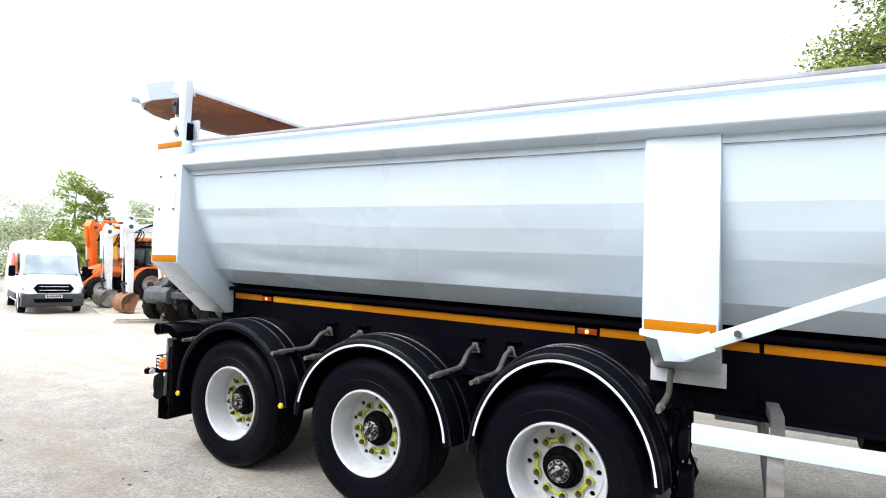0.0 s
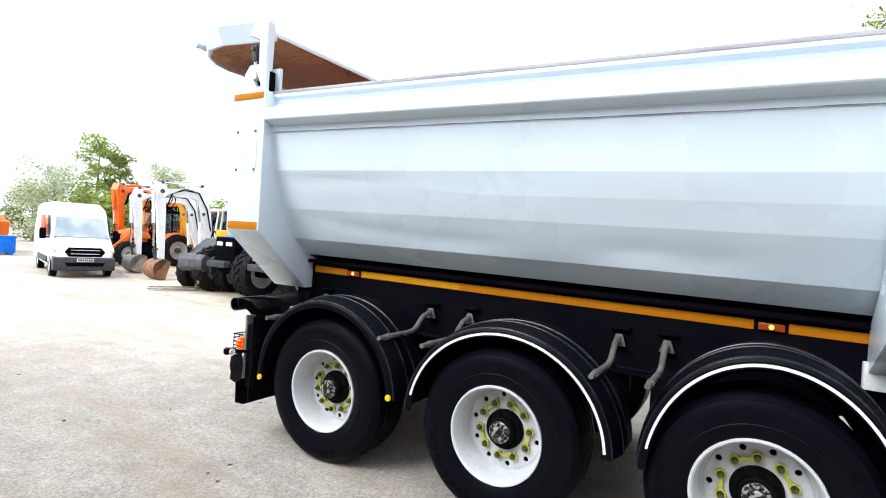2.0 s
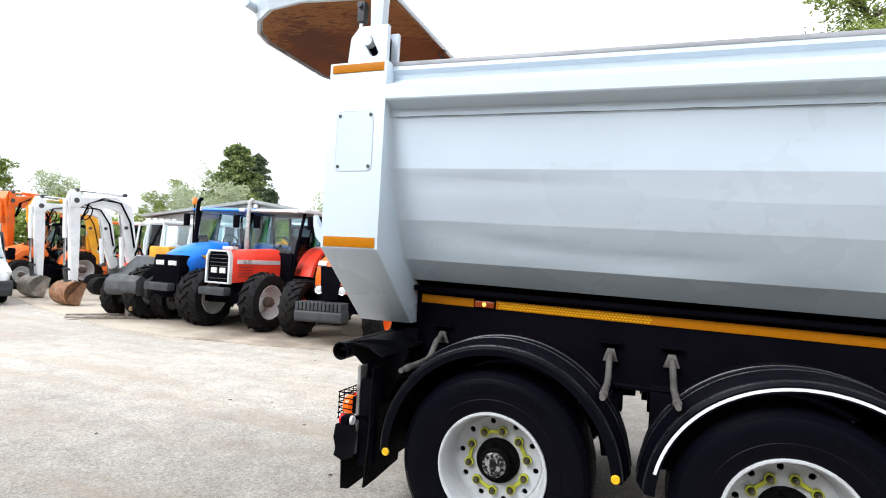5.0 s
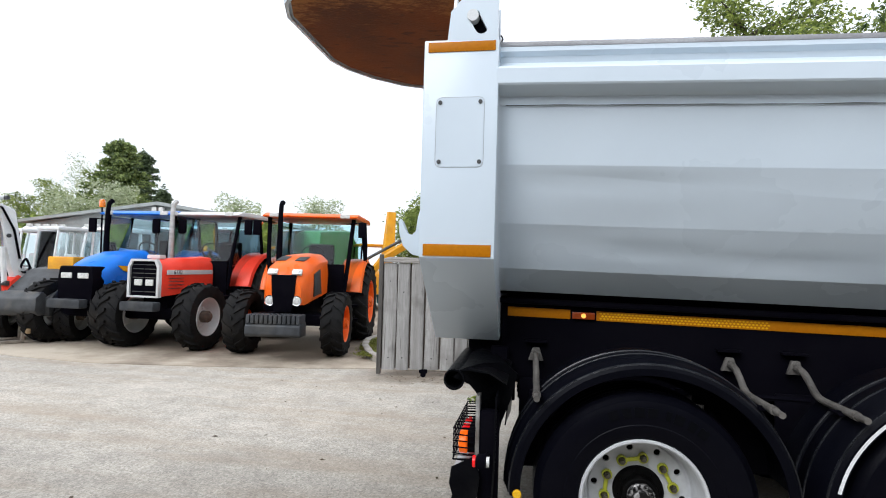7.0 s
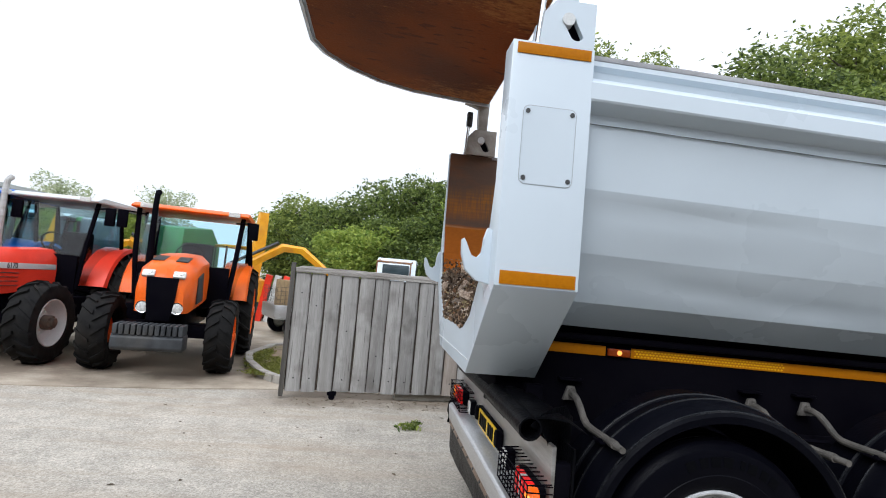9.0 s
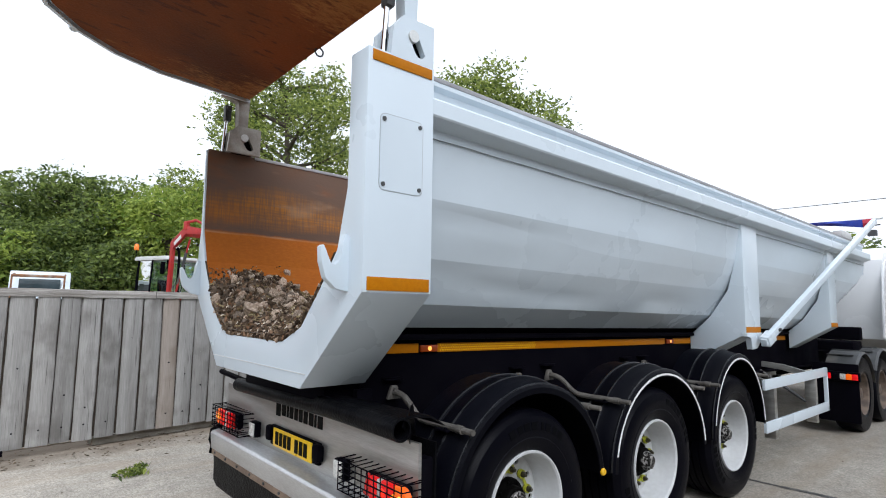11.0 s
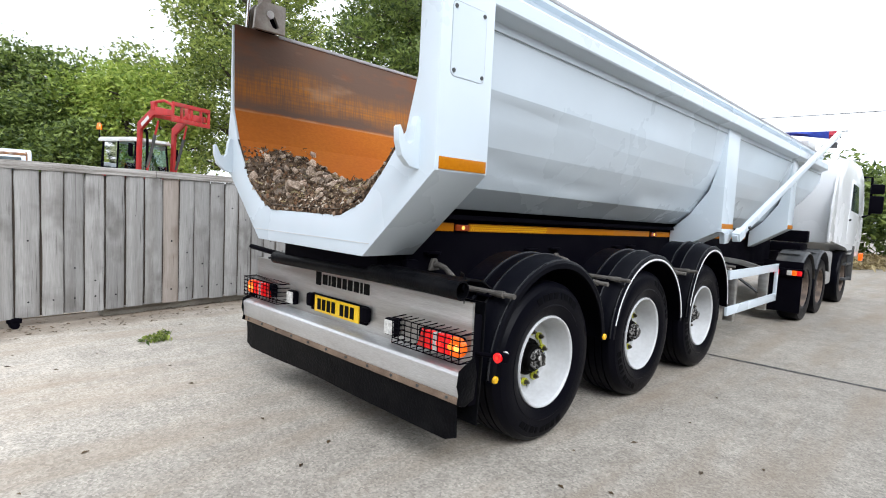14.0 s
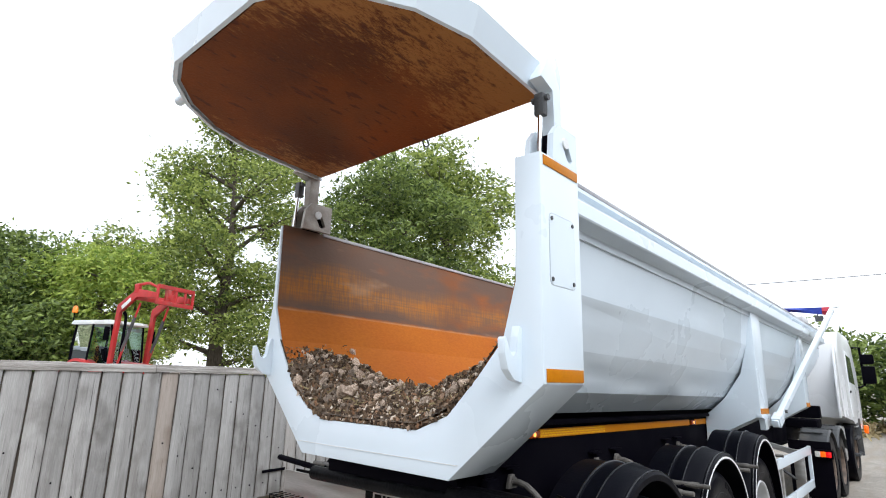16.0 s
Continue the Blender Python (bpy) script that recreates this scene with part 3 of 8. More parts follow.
def leaf_material(name, a, b):
    m = bpy.data.materials.new(name)
    m.use_nodes = True
    n, l = m.node_tree.nodes, m.node_tree.links
    p = n["Principled BSDF"]
    g = n.new("ShaderNodeNewGeometry")
    r = n.new("ShaderNodeValToRGB")
    r.color_ramp.elements[0].color, r.color_ramp.elements[1].color = (*a, 1), (*b, 1)
    l.new(g.outputs["Random Per Island"], r.inputs[0])
    l.new(r.outputs[0], p.inputs["Base Color"])
    p.inputs["Roughness"].default_value = 0.5
    t = n.new("ShaderNodeBsdfTranslucent")
    l.new(r.outputs[0], t.inputs[0])
    mix = n.new("ShaderNodeMixShader")
    mix.inputs[0].default_value = 0.45
    l.new(p.outputs[0], mix.inputs[1])
    l.new(t.outputs[0], mix.inputs[2])
    l.new(mix.outputs[0], n["Material Output"].inputs[0])
    return m


LEAF = leaf_material("leaves_mid_green", (0.055, 0.10, 0.02), (0.42, 0.49, 0.12))
LEAF_DARK = leaf_material("leaves_dark_green", (0.03, 0.06, 0.016), (0.27, 0.35, 0.085))
LEAF_LIGHT = leaf_material("leaves_light_green", (0.14, 0.23, 0.035), (0.44, 0.52, 0.11))
# far leaves, their green paled to imitate haze and glare
LEAF_HAZED = leaf_material("leaves_grey_green", (0.28, 0.34, 0.19), (0.66, 0.70, 0.50))
NEEDLE = leaf_material("needles", (0.06, 0.10, 0.035), (0.32, 0.39, 0.13))
NEEDLE_DARK = leaf_material("dark_needles", (0.03, 0.055, 0.03), (0.15, 0.20, 0.09))
GRASS = leaf_material("grass_moss", (0.10, 0.12, 0.018), (0.27, 0.28, 0.06))
STRAW = leaf_material("dry_grass", (0.20, 0.15, 0.07), (0.45, 0.37, 0.2))
DRY = leaf_material("dry_litter", (0.06, 0.04, 0.02), (0.16, 0.11, 0.06))

# ---------------------------------------------------------------- mesh helpers
AX = {"x": (1, 2, 0), "y": (0, 2, 1), "z": (0, 1, 2)}


def put(bm, verts, faces):
    vs = [bm.verts.new(v) for v in verts]
    for f in faces:
        try:
            bm.faces.new([vs[i] for i in f])
        except ValueError:
            pass
    return vs


def box(bm, c, s, bev=0.0, m=None):
    """A box at centre c with sizes s, its edges rounded by bev, turned by m about its own centre."""
    t = bmesh.new()
    bmesh.ops.create_cube(t, size=1.0)
    for v in t.verts:
        v.co = Vector((v.co.x * s[0], v.co.y * s[1], v.co.z * s[2]))
    if bev:
        bmesh.ops.bevel(t, geom=t.edges[:], offset=min(bev, min(s) * 0.45), segments=2, affect="EDGES", profile=0.6)
    for v in t.verts:
        v.co = (m @ v.co if m else v.co) + Vector(c)
    t.verts.index_update()
    put(bm, [v.co.copy() for v in t.verts], [[v.index for v in f.verts] for f in t.faces])
    t.free()


def prism(bm, pts, axis, a, b, bev=0.0):
    """The polygon pts, in the plane across axis, drawn out from a to b."""
    t = bmesh.new()
    i, j, k = AX[axis]

    def at(p, d):
        v = [0, 0, 0]
        v[i], v[j], v[k] = p[0], p[1], d
        return v

    n = len(pts)
    lo = [t.verts.new(at(p, a)) for p in pts]
    hi = [t.verts.new(at(p, b)) for p in pts]
    t.faces.new(lo)
    t.faces.new(hi[::-1])
    for q in range(n):
        t.faces.new((lo[q], hi[q], hi[(q + 1) % n], lo[(q + 1) % n]))
    if bev:
        bmesh.ops.bevel(t, geom=t.edges[:], offset=bev, segments=2, affect="EDGES", profile=0.6)
    bmesh.ops.triangulate(t, faces=[f for f in t.faces if len(f.verts) > 4])
    t.verts.index_update()
    put(bm, [v.co.copy() for v in t.verts], [[v.index for v in f.verts] for f in t.faces])
    t.free()


def basis(d):
    d = Vector(d).normalized()
    u = d.orthogonal().normalized()
    return u, d.cross(u)


def tube(bm, pts, r, n=10, caps=True, hollow=0.0):
    """A round bar along pts; r is one radius or one for each point; hollow opens its ends with that wall."""
    pts = [Vector(p) for p in pts]
    rs = [r] * len(pts) if isinstance(r, (int, float)) else r
    rings = []
    u = None
    for i, p in enumerate(pts):
        d = (pts[min(i + 1, len(pts) - 1)] - pts[max(i - 1, 0)]).normalized()
        if u is None:
            u, w = basis(d)
        else:
            u = (u - d * u.dot(d)).normalized()
            w = d.cross(u)
        rings.append([bm.verts.new(p + rs[i] * (math.cos(2 * math.pi * k / n) * u + math.sin(2 * math.pi * k / n) * w)) for k in range(n)])
    for a, b in zip(rings, rings[1:]):
        for k in range(n):
            bm.faces.new((a[k], a[(k + 1) % n], b[(k + 1) % n], b[k]))
    for ring, end, inn in ((rings[0][::-1], 0, 1), (rings[-1], -1, -2)):
        if hollow:
            c, d = pts[end], (pts[inn] - pts[end]).normalized()
            lip = [bm.verts.new(c + (v.co - c) * (1 - hollow / rs[end])) for v in ring]
            deep = [bm.verts.new(v.co + d * 0.12) for v in lip]
            for k in range(n):
                bm.faces.new((ring[k], ring[(k + 1) % n], lip[(k + 1) % n], lip[k]))
                bm.faces.new((lip[k], lip[(k + 1) % n], deep[(k + 1) % n], deep[k]))
            bm.faces.new(deep)
        elif caps:
            bm.faces.new(ring)


def cyl(bm, a, b, r, n=16, r2=None):
    tube(bm, [a, b], [r, r if r2 is None else r2], n)


def rev(bm, prof, n=32, axis="y", c=(0, 0, 0), a0=0.0, a1=360.0, closed=False):
    """The profile of (radius, way along the axis), turned about the axis through c."""
    full = abs(a1 - a0) >= 360
    steps = n if full else n + 1
    rings = []
    for k in range(steps):
        a = radians(a0 + (a1 - a0) * k / n)
        ring = []
        for r, h in prof:
            x, z = r * math.cos(a), r * math.sin(a)
            p = {"y": (x, h, z), "x": (h, x, z), "z": (x, z, h)}[axis]
            ring.append(bm.verts.new(Vector(p) + Vector(c)))
        rings.append(ring)
    m = len(prof)
    for k in range(steps if full else steps - 1):
        A, B = rings[k], rings[(k + 1) % steps]
        for q in range(m if closed else m - 1):
            bm.faces.new((A[q], A[(q + 1) % m], B[(q + 1) % m], B[q]))
    if not full and closed:
        bm.faces.new(rings[0])
        bm.faces.new(rings[-1][::-1])


def plate_with_holes(bm, outer, holes, axis, a, b):
    """A flat plate between a and b across axis, with an outline and holes that go through."""
    t = bmesh.new()
    i, j, k = AX[axis]

    def at(p):
        v = [0, 0, 0]
        v[i], v[j], v[k] = p[0], p[1], a
        return v

    edges = []
    for loop in (outer, *holes):
        vs = [t.verts.new(at(p)) for p in loop]
        edges += [t.edges.new((vs[q], vs[(q + 1) % len(vs)])) for q in range(len(vs))]
    bmesh.ops.triangle_fill(t, edges=edges, use_beauty=True)
    ext = bmesh.ops.extrude_face_region(t, geom=t.faces[:])
    shift = [0, 0, 0]
    shift[k] = b - a
    bmesh.ops.translate(t, vec=shift, verts=[g for g in ext["geom"] if isinstance(g, bmesh.types.BMVert)])
    t.verts.index_update()
    put(bm, [v.co.copy() for v in t.verts], [[v.index for v in f.verts] for f in t.faces])
    t.free()


def circle(r, n=14, c=(0, 0), a0=0.0):
    return [(c[0] + r * math.cos(radians(a0) + 2 * math.pi * k / n), c[1] + r * math.sin(radians(a0) + 2 * math.pi * k / n)) for k in range(n)]


def part(name, bm, material, parent=None, label="", sharp=32, smooth=True):
    """Links bm as one mesh object, under parent if there is one."""
    bmesh.ops.recalc_face_normals(bm, faces=bm.faces)
    me = bpy.data.meshes.new(name)
    bm.to_mesh(me)
    bm.free()
    me.materials.append(material)
    if smooth:
        for p in me.polygons:
            p.use_smooth = True
        me.set_sharp_from_angle(angle=radians(sharp))
    ob = new(name, me)
    if parent:
        ob.parent = parent
    if label:
        ob["label"] = label
    return ob


def twin(ob, parent, m=None):
    """Another object on the same mesh."""
    o = new(ob.name.split(".")[0], ob.data)
    o.parent = parent
    if m is not None:
        o.matrix_basis = m
    return o


def thing(name, m, label, category, group=""):
    return_ob = new(name)
    return_ob.matrix_world = m
    return_ob.empty_display_size = 0.2
    return tagged(return_ob, label, category, group)


def boxpart(name, c, s, material, parent, bev=0.01, label="", m=None):
    b = bmesh.new()
    box(b, c, s, bev, m)
    return part(name, b, material, parent, label)


# ---------------------------------------------------------------- ground
def ground_sheet():
    """One sheet, finer near the walk, to the horizon."""
    b = bmesh.new()
    xs = sorted(set([-900, -300, -120, -60] + [-30 + 2.5 * k for k in range(25)] + [60, 120, 300, 900]))
    grid = [[b.verts.new((x, y, 0)) for y in xs] for x in xs]
    for i in range(len(xs) - 1):
        for j in range(len(xs) - 1):
            b.faces.new((grid[i][j], grid[i + 1][j], grid[i + 1][j + 1], grid[i][j + 1]))
    g = part("ground", b, ASPHALT)
    return tagged(g, "worn light grey asphalt yard with stains and grit", "ground", kind="structure")


ground_sheet()


def concrete_apron():
    """A thin concrete slab with a curved front edge, on which the farm machines stand."""
    edge = [(-40, 16), (-26, 10.2), (-18, 6.8), (-13.5, 5.0), (-10.5, 3.95), (-8.7, 3.5), (-7.2, 3.36), (-5.5, 3.62), (-4.0, 3.95), (-2.9, 4.3), (-1.5, 4.42), (1.0, 4.62), (8, 5.6), (8, 40), (-40, 40)]
    b = bmesh.new()
    prism(b, edge, "z", -0.05, 0.012)
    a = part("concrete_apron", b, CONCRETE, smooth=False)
    tagged(a, "stained beige concrete apron with a curved edge", "pavement", kind="structure")


concrete_apron()


def sky_block_wall():
    """Plain dark wall added out of view, to block low sky and darken reflections."""
    b = bmesh.new()
    box(b, (0, -9.6, 2.6), (80, 0.3, 5.2), 0.02)
    tagged(part("wall_south", b, SKY_BLOCK), "added unseen dark wall that blocks the low southern sky", "wall", kind="structure")


sky_block_wall()


def ground_marks():
    b = bmesh.new()
    rng = random.Random(4)
    pts = [(3.30 + 0.35 * (k / 22) ** 1.5 * 0.9 + rng.uniform(-0.012, 0.012), 1.4 - 0.3 * k) for k in range(23)]
    for (x0, y0), (x1, y1) in zip(pts, pts[1:]):
        w = rng.uniform(0.018, 0.035)
        put(b, [(x0 - w, y0, 0.004), (x0 + w, y0, 0.004), (x1 + w, y1, 0.004), (x1 - w, y1, 0.004)], [(0, 1, 2, 3)])
    tagged(part("expansion_joint", b, TAR, smooth=False), "dark tar-filled joint across the asphalt", "road joint", kind="structure")


ground_marks()


# ---------------------------------------------------------------- tipper semi-trailer
trailer = thing("tipper_trailer", pose(0, 0, 0), "white steel half-pipe tipper semi-trailer on three axles", "trailer")


def dip(bm, k=0.016):
    """The body and chassis lean a little down towards the front."""
    for v in bm.verts:
        v.co.z -= k * (v.co.x + 0.7)
    return bm


OUTER = [(1.085, 2.778), (1.118, 2.778), (1.12, 2.735), (1.095, 2.715), (1.09, 2.685), (1.115, 2.66), (1.19, 2.632), (1.20, 2.62), (1.20, 2.545), (1.194, 2.536), (1.110, 2.503), (1.106, 2.458), (1.10, 2.454), (1.055, 2.16), (1.003, 2.013), (0.935, 1.861), (0.79, 1.617), (0.62, 1.482), (0.0, 1.46)]
# inner edge of the rear opening, on either side
NEAR = [(-1.05, 2.775), (-1.05, 2.14), (-0.975, 1.86), (-0.83, 1.69), (-0.635, 1.49), (-0.42, 1.405)]
FAR = [(1.068, 2.775), (1.045, 2.14), (0.95, 1.90), (0.74, 1.60), (0.56, 1.47), (0.39, 1.405)]


# shallow dents in the near side: place, size and depth
DENTS = [(0.05, 1.74, 0.30, 0.035, 0.014), (0.75, 1.70, 0.42, 0.035, 0.012), (-0.35, 1.80, 0.22, 0.05, 0.010), (2.05, 1.72, 0.20, 0.06, 0.018), (2.45, 1.70, 0.14, 0.07, 0.014), (1.55, 1.58, 0.3, 0.06, 0.010), (-0.15, 2.08, 0.5, 0.05, 0.012), (1.5, 2.30, 0.6, 0.08, 0.006), (4.6, 1.75, 0.5, 0.10, 0.014), (5.3, 2.0, 0.4, 0.1, 0.012)]


def skin_y(z):
    """Half-width of the outer skin at height z."""
    for (y0, z0), (y1, z1) in zip(OUTER[12:], OUTER[13:]):
        if z1 <= z <= z0:
            return y1 + (y0 - y1) * (z - z1) / (z0 - z1)
    return OUTER[12][0] if z > 2.4 else 0.55


def skin_z(y):
    """Height of the outer skin at half-width y, under the upper panel."""
    for (y0, z0), (y1, z1) in zip(OUTER[12:], OUTER[13:]):
        if y1 <= y <= y0:
            return z1 + (z0 - z1) * (y - y1) / (y0 - y1)
    return 2.4


def body_shell():
    """The tub: outer skin with top rail and pressed facets, slightly buckled, and inner skin; its front end is raked."""
    xs = [-0.742, -0.728] + [-0.68 + 0.11 * k for k in range(79)]

    def fold(x):
        """The upper fold runs up towards the rear corner."""
        u = max(0.0, min(1.0, (1.3 - x) / 1.9))
        return 0.105 * u * u * (3 - 2 * u)

    def floor_at(x):
        return 1.40 if x < 6.3 else 1.40 + 0.56 * (x - 6.3)

    b = bmesh.new()
    for side in (-1, 1):
        fold_line = None
        for (y0, z0), (y1, z1) in zip(OUTER, OUTER[1:]):
            n = 1 if math.hypot(y1 - y0, z1 - z0) < 0.1 else 6
            rows = []
            for i, x in enumerate(xs):
                ya, za, yb, zb = y0, z0, y1, z1
                lift = fold(x)
                if (y0, z0) == (1.003, 2.013):
                    ya, za = y0 + lift * 0.33, z0 + lift
                if (y1, z1) == (1.003, 2.013):
                    yb, zb = y1 + lift * 0.33, z1 + lift
                ring = []
                for k in range(n + 1):
                    if k == 0 and fold_line:
                        ring.append(fold_line[i])
                        continue
                    y, z = ya + (yb - ya) * k / n, za + (zb - za) * k / n
                    d = 0.0
                    if 1.45 < z < 2.43 and y > 0.3:
                        w = math.sin(math.pi * (z - 1.45) / 0.98)
                        near = min(1.0, (x + 0.74) / 0.5)
                        d = (noise.noise((x * 0.5, z * 2.2, side * 3.0)) * 0.012 + noise.noise((x * 1.5, z * 4.5, 7 + side)) * 0.006) * w * near
                        if side < 0:
                            d -= sum(dp * math.exp(-((x - dx - 0.8 * (z - dz)) / rx) ** 2 - ((z - dz) / rz) ** 2) for dx, dz, rx, rz, dp in DENTS)
                    ring.append(b.verts.new((x, side * (y + d), max(z, floor_at(x)))) if i else b.verts.new((x, side * (y + (0.07 if z < 2.5 else 0.0)), z)))
                rows.append(ring)
            for r0, r1 in zip(rows, rows[1:]):
                for k in range(n):
                    b.faces.new((r0[k], r0[k + 1], r1[k + 1], r1[k]))
            # the pressed folds stay crisp
            fold_line = [r[-1] for r in rows]
            for v0, v1 in zip(fold_line, fold_line[1:]):
                b.edges.get((v0, v1)).smooth = False
    bmesh.ops.remove_doubles(b, verts=[v for v in b.verts if abs(v.co.y) < 1e-4], dist=1e-4)
    dip(b)
    body = part("body", b, WHITE, trailer, smooth=False)
    for p in body.data.polygons:
        p.use_smooth = True
    b = bmesh.new()
    prof = [(y + 0.006, z + 0.004) for y, z in NEAR] + [(0.0, 1.41)] + [(y - 0.006, z + 0.004) for y, z in FAR[::-1]]
    rows = []
    for k in range(46):
        x = -1.108 + 0.2 * k
        ring = []
        for y, z in prof:
            zz = max(z + (0.012 * noise.noise((x, y, 5)) if z < 2.7 else 0), floor_at(x) + 0.02, 1.50 if x > -0.75 else 1.40)
            yy = y + 0.012 * noise.noise((x * 1.1, y * 3, z * 3))
            most = skin_y(min(zz - 0.02, 2.38)) - 0.03
            ring.append(b.verts.new((x, max(-most, min(most, yy)) if x > -0.75 else yy, zz)))
        rows.append(ring)
    for r0, r1 in zip(rows, rows[1:]):
        for k in range(len(prof) - 1):
            b.faces.new((r0[k], r0[k + 1], r1[k + 1], r1[k]))
    dip(b)
    part("lining", b, RUST, trailer, "rusty scoured steel lining", sharp=10)
    b = bmesh.new()
    tube(b, [(-0.52, 1.046, 2.36), (-0.52, 1.039, 2.14), (-0.52, 0.946, 1.905)], 0.006, 6)
    dip(b)
    part("weld_seam", b, SEAM_RUST, trailer, "orange rusted weld seam")
    b = bmesh.new()
    for s in (-1, 1):
        bb = bmesh.new()
        box(bb, (3.6, s * 1.085, 2.772), (8.7, 0.075, 0.026), 0.005)
        dip(bb)
        part("rail_cap", bb, RAIL_GREY, trailer, "worn grey cap of the top rail")
    prism(b, [(-1.10, 2.454), (-1.085, 2.31), (1.085, 2.31), (1.10, 2.454)], "x", 7.90, 7.95)
    box(b, (7.93, 0, 2.6), (0.05, 2.2, 0.33), 0.01)
    dip(b)
    part("front_wall", b, WHITE, trailer)
    for s in (-1, 1):
        b = bmesh.new()
        for x0, x1 in ((-0.70, 3.2), (3.59, 6.01), (6.33, 7.88)):
            n = int((x1 - x0) / 0.09)
            tube(b, [(x0 + (x1 - x0) * k / n, s * 1.1095, 2.457 + 0.004 * noise.noise((x0 + k * 0.4, s, 3))) for k in range(n + 1)], [0.0016 + 0.001 * noise.noise((k * 0.7, x0, s)) for k in range(n + 1)], 5)
        dip(b)
        part("seam", b, DARKGREY, trailer, "dark open seam under the top rail")["kind"] = "stuff"


body_shell()


def rear_frame():
    """The box-section frame round the rear opening, with its corner posts and hinge lugs."""
    out = [(-1.2, 2.775), (-1.2, 1.66), (-0.65, 1.185), (0.58, 1.19), (1.125, 1.70), (1.115, 2.0), (1.088, 2.15), (1.09, 2.775)]
    loop = out + FAR + NEAR[::-1]
    b = bmesh.new()
    plate_with_holes(b, loop, [], "x", -1.12, -0.735)
    bmesh.ops.remove_doubles(b, verts=b.verts, dist=1e-5)
    sharp_edges = [e for e in b.edges if e.is_manifold and e.calc_face_angle(0) > 0.3]
    bmesh.ops.bevel(b, geom=sharp_edges, offset=0.008, segments=2, affect="EDGES", profile=0.6)
    frame_ob = part("rear_frame", b, WHITE, trailer)
    for s, lug_y in ((-1, 1.2), (1, 1.14)):
        b = bmesh.new()
        lug = [(-1.0, 2.77), (-0.742, 2.77), (-0.742, 2.985), (-0.93, 2.985), (-0.985, 2.92)]
        hole = [(-0.857 + 0.033 * math.cos(a) + (0.03 if math.sin(a) < 0 else -0.01), 2.873 + 0.033 * math.sin(a) + (-0.04 if math.sin(a) < 0 else 0.02)) for a in [2 * math.pi * k / 16 for k in range(16)]]
        plate_with_holes(b, lug, [hole], "y", s * lug_y, s * (lug_y - 0.035))
        plate_with_holes(b, lug, [hole], "y", s * (lug_y - 0.14), s * (lug_y - 0.17))
        part("hinge_lug", b, WHITE if s < 0 else BARE, frame_ob)
        # black filler between the plates, standing in for the slot's shade
        b = bmesh.new()
        box(b, (-0.855, s * (lug_y - 0.088), 2.865), (0.15, 0.09, 0.17), 0.01)
        part("hinge_boss", b, BLACK, frame_ob, "black block added as the shade inside the hinge slot")
        b = bmesh.new()
        cyl(b, (-0.872, s * (lug_y + 0.01), 2.895), (-0.872, s * (lug_y - 0.18), 2.895), 0.03, 16)
        part("hinge_pin", b, GREYED, frame_ob)
        if s > 0:
            continue
        for z0, z1 in ((2.712, 2.762), (1.668, 1.728)):
            bb = bmesh.new()
            box(bb, (-0.925, s * 1.2025, (z0 + z1) / 2), (0.345, 0.005, z1 - z0), 0.001)
            part("reflective_strip", bb, ORANGE_TAPE, frame_ob, "orange reflective strip")
        b = bmesh.new()
        ring = lambda w, h, r: [(x0 + r * math.cos(radians(a)), z0 + r * math.sin(radians(a))) for x0, z0, a0 in ((-0.925 + w - r, 2.298 + h - r, 0), (-0.925 - w + r, 2.298 + h - r, 90), (-0.925 - w + r, 2.298 - h + r, 180), (-0.925 + w - r, 2.298 - h + r, 270)) for a in range(a0, a0 + 91, 30)]  # noqa: E731
        plate_with_holes(b, ring(0.1245, 0.1805, 0.03), [ring(0.122, 0.178, 0.028)], "y", s * 1.199, s * 1.2012)
        part("panel_gap", b, GAP, frame_ob)
        b = bmesh.new()
        prism(b, ring(0.121, 0.177, 0.027), "y", s * 1.199, s * 1.2025)
        part("access_cover", b, WHITE, frame_ob)
        b = bmesh.new()
        cyl(b, (0, 0, 0), (0, s * 0.007, 0), 0.011, 8)
        bolt = part("bolt", b, DARKGREY, frame_ob)
        bolt.location = (-1.028, s * 1.2, 2.45)
        for x, z in ((-0.822, 2.452), (-1.028, 2.147), (-0.822, 2.147)):
            twin(bolt, frame_ob, pose(x, s * 1.2, z))
    for s, hy in ((-1, 1.065), (1, 1.05)):
        b = bmesh.new()
        hook = [(-1.110, 1.660), (-1.110, 1.910), (-1.141, 1.920), (-1.155, 1.870), (-1.159, 1.800), (-1.182, 1.775), (-1.211, 1.785), (-1.232, 1.840), (-1.247, 1.865), (-1.258, 1.855), (-1.254, 1.790), (-1.232, 1.720), (-1.182, 1.675)]
        prism(b, hook, "y", s * (hy - 0.02), s * (hy + 0.02), 0.003)
        part("latch_hook", b, WHITE, frame_ob)
    b = bmesh.new()
    for s in (-1, 1):
        box(b, (-1.122, s * 0.9, 1.26), (0.004, 0.001, 0.001))
    box(b, (-1.1215, -0.03, 1.262), (0.004, 1.36, 0.004))
    part("plate_joint", b, GREYED, frame_ob)
    return frame_ob


rear_frame()

TILT_GATE = 4.1


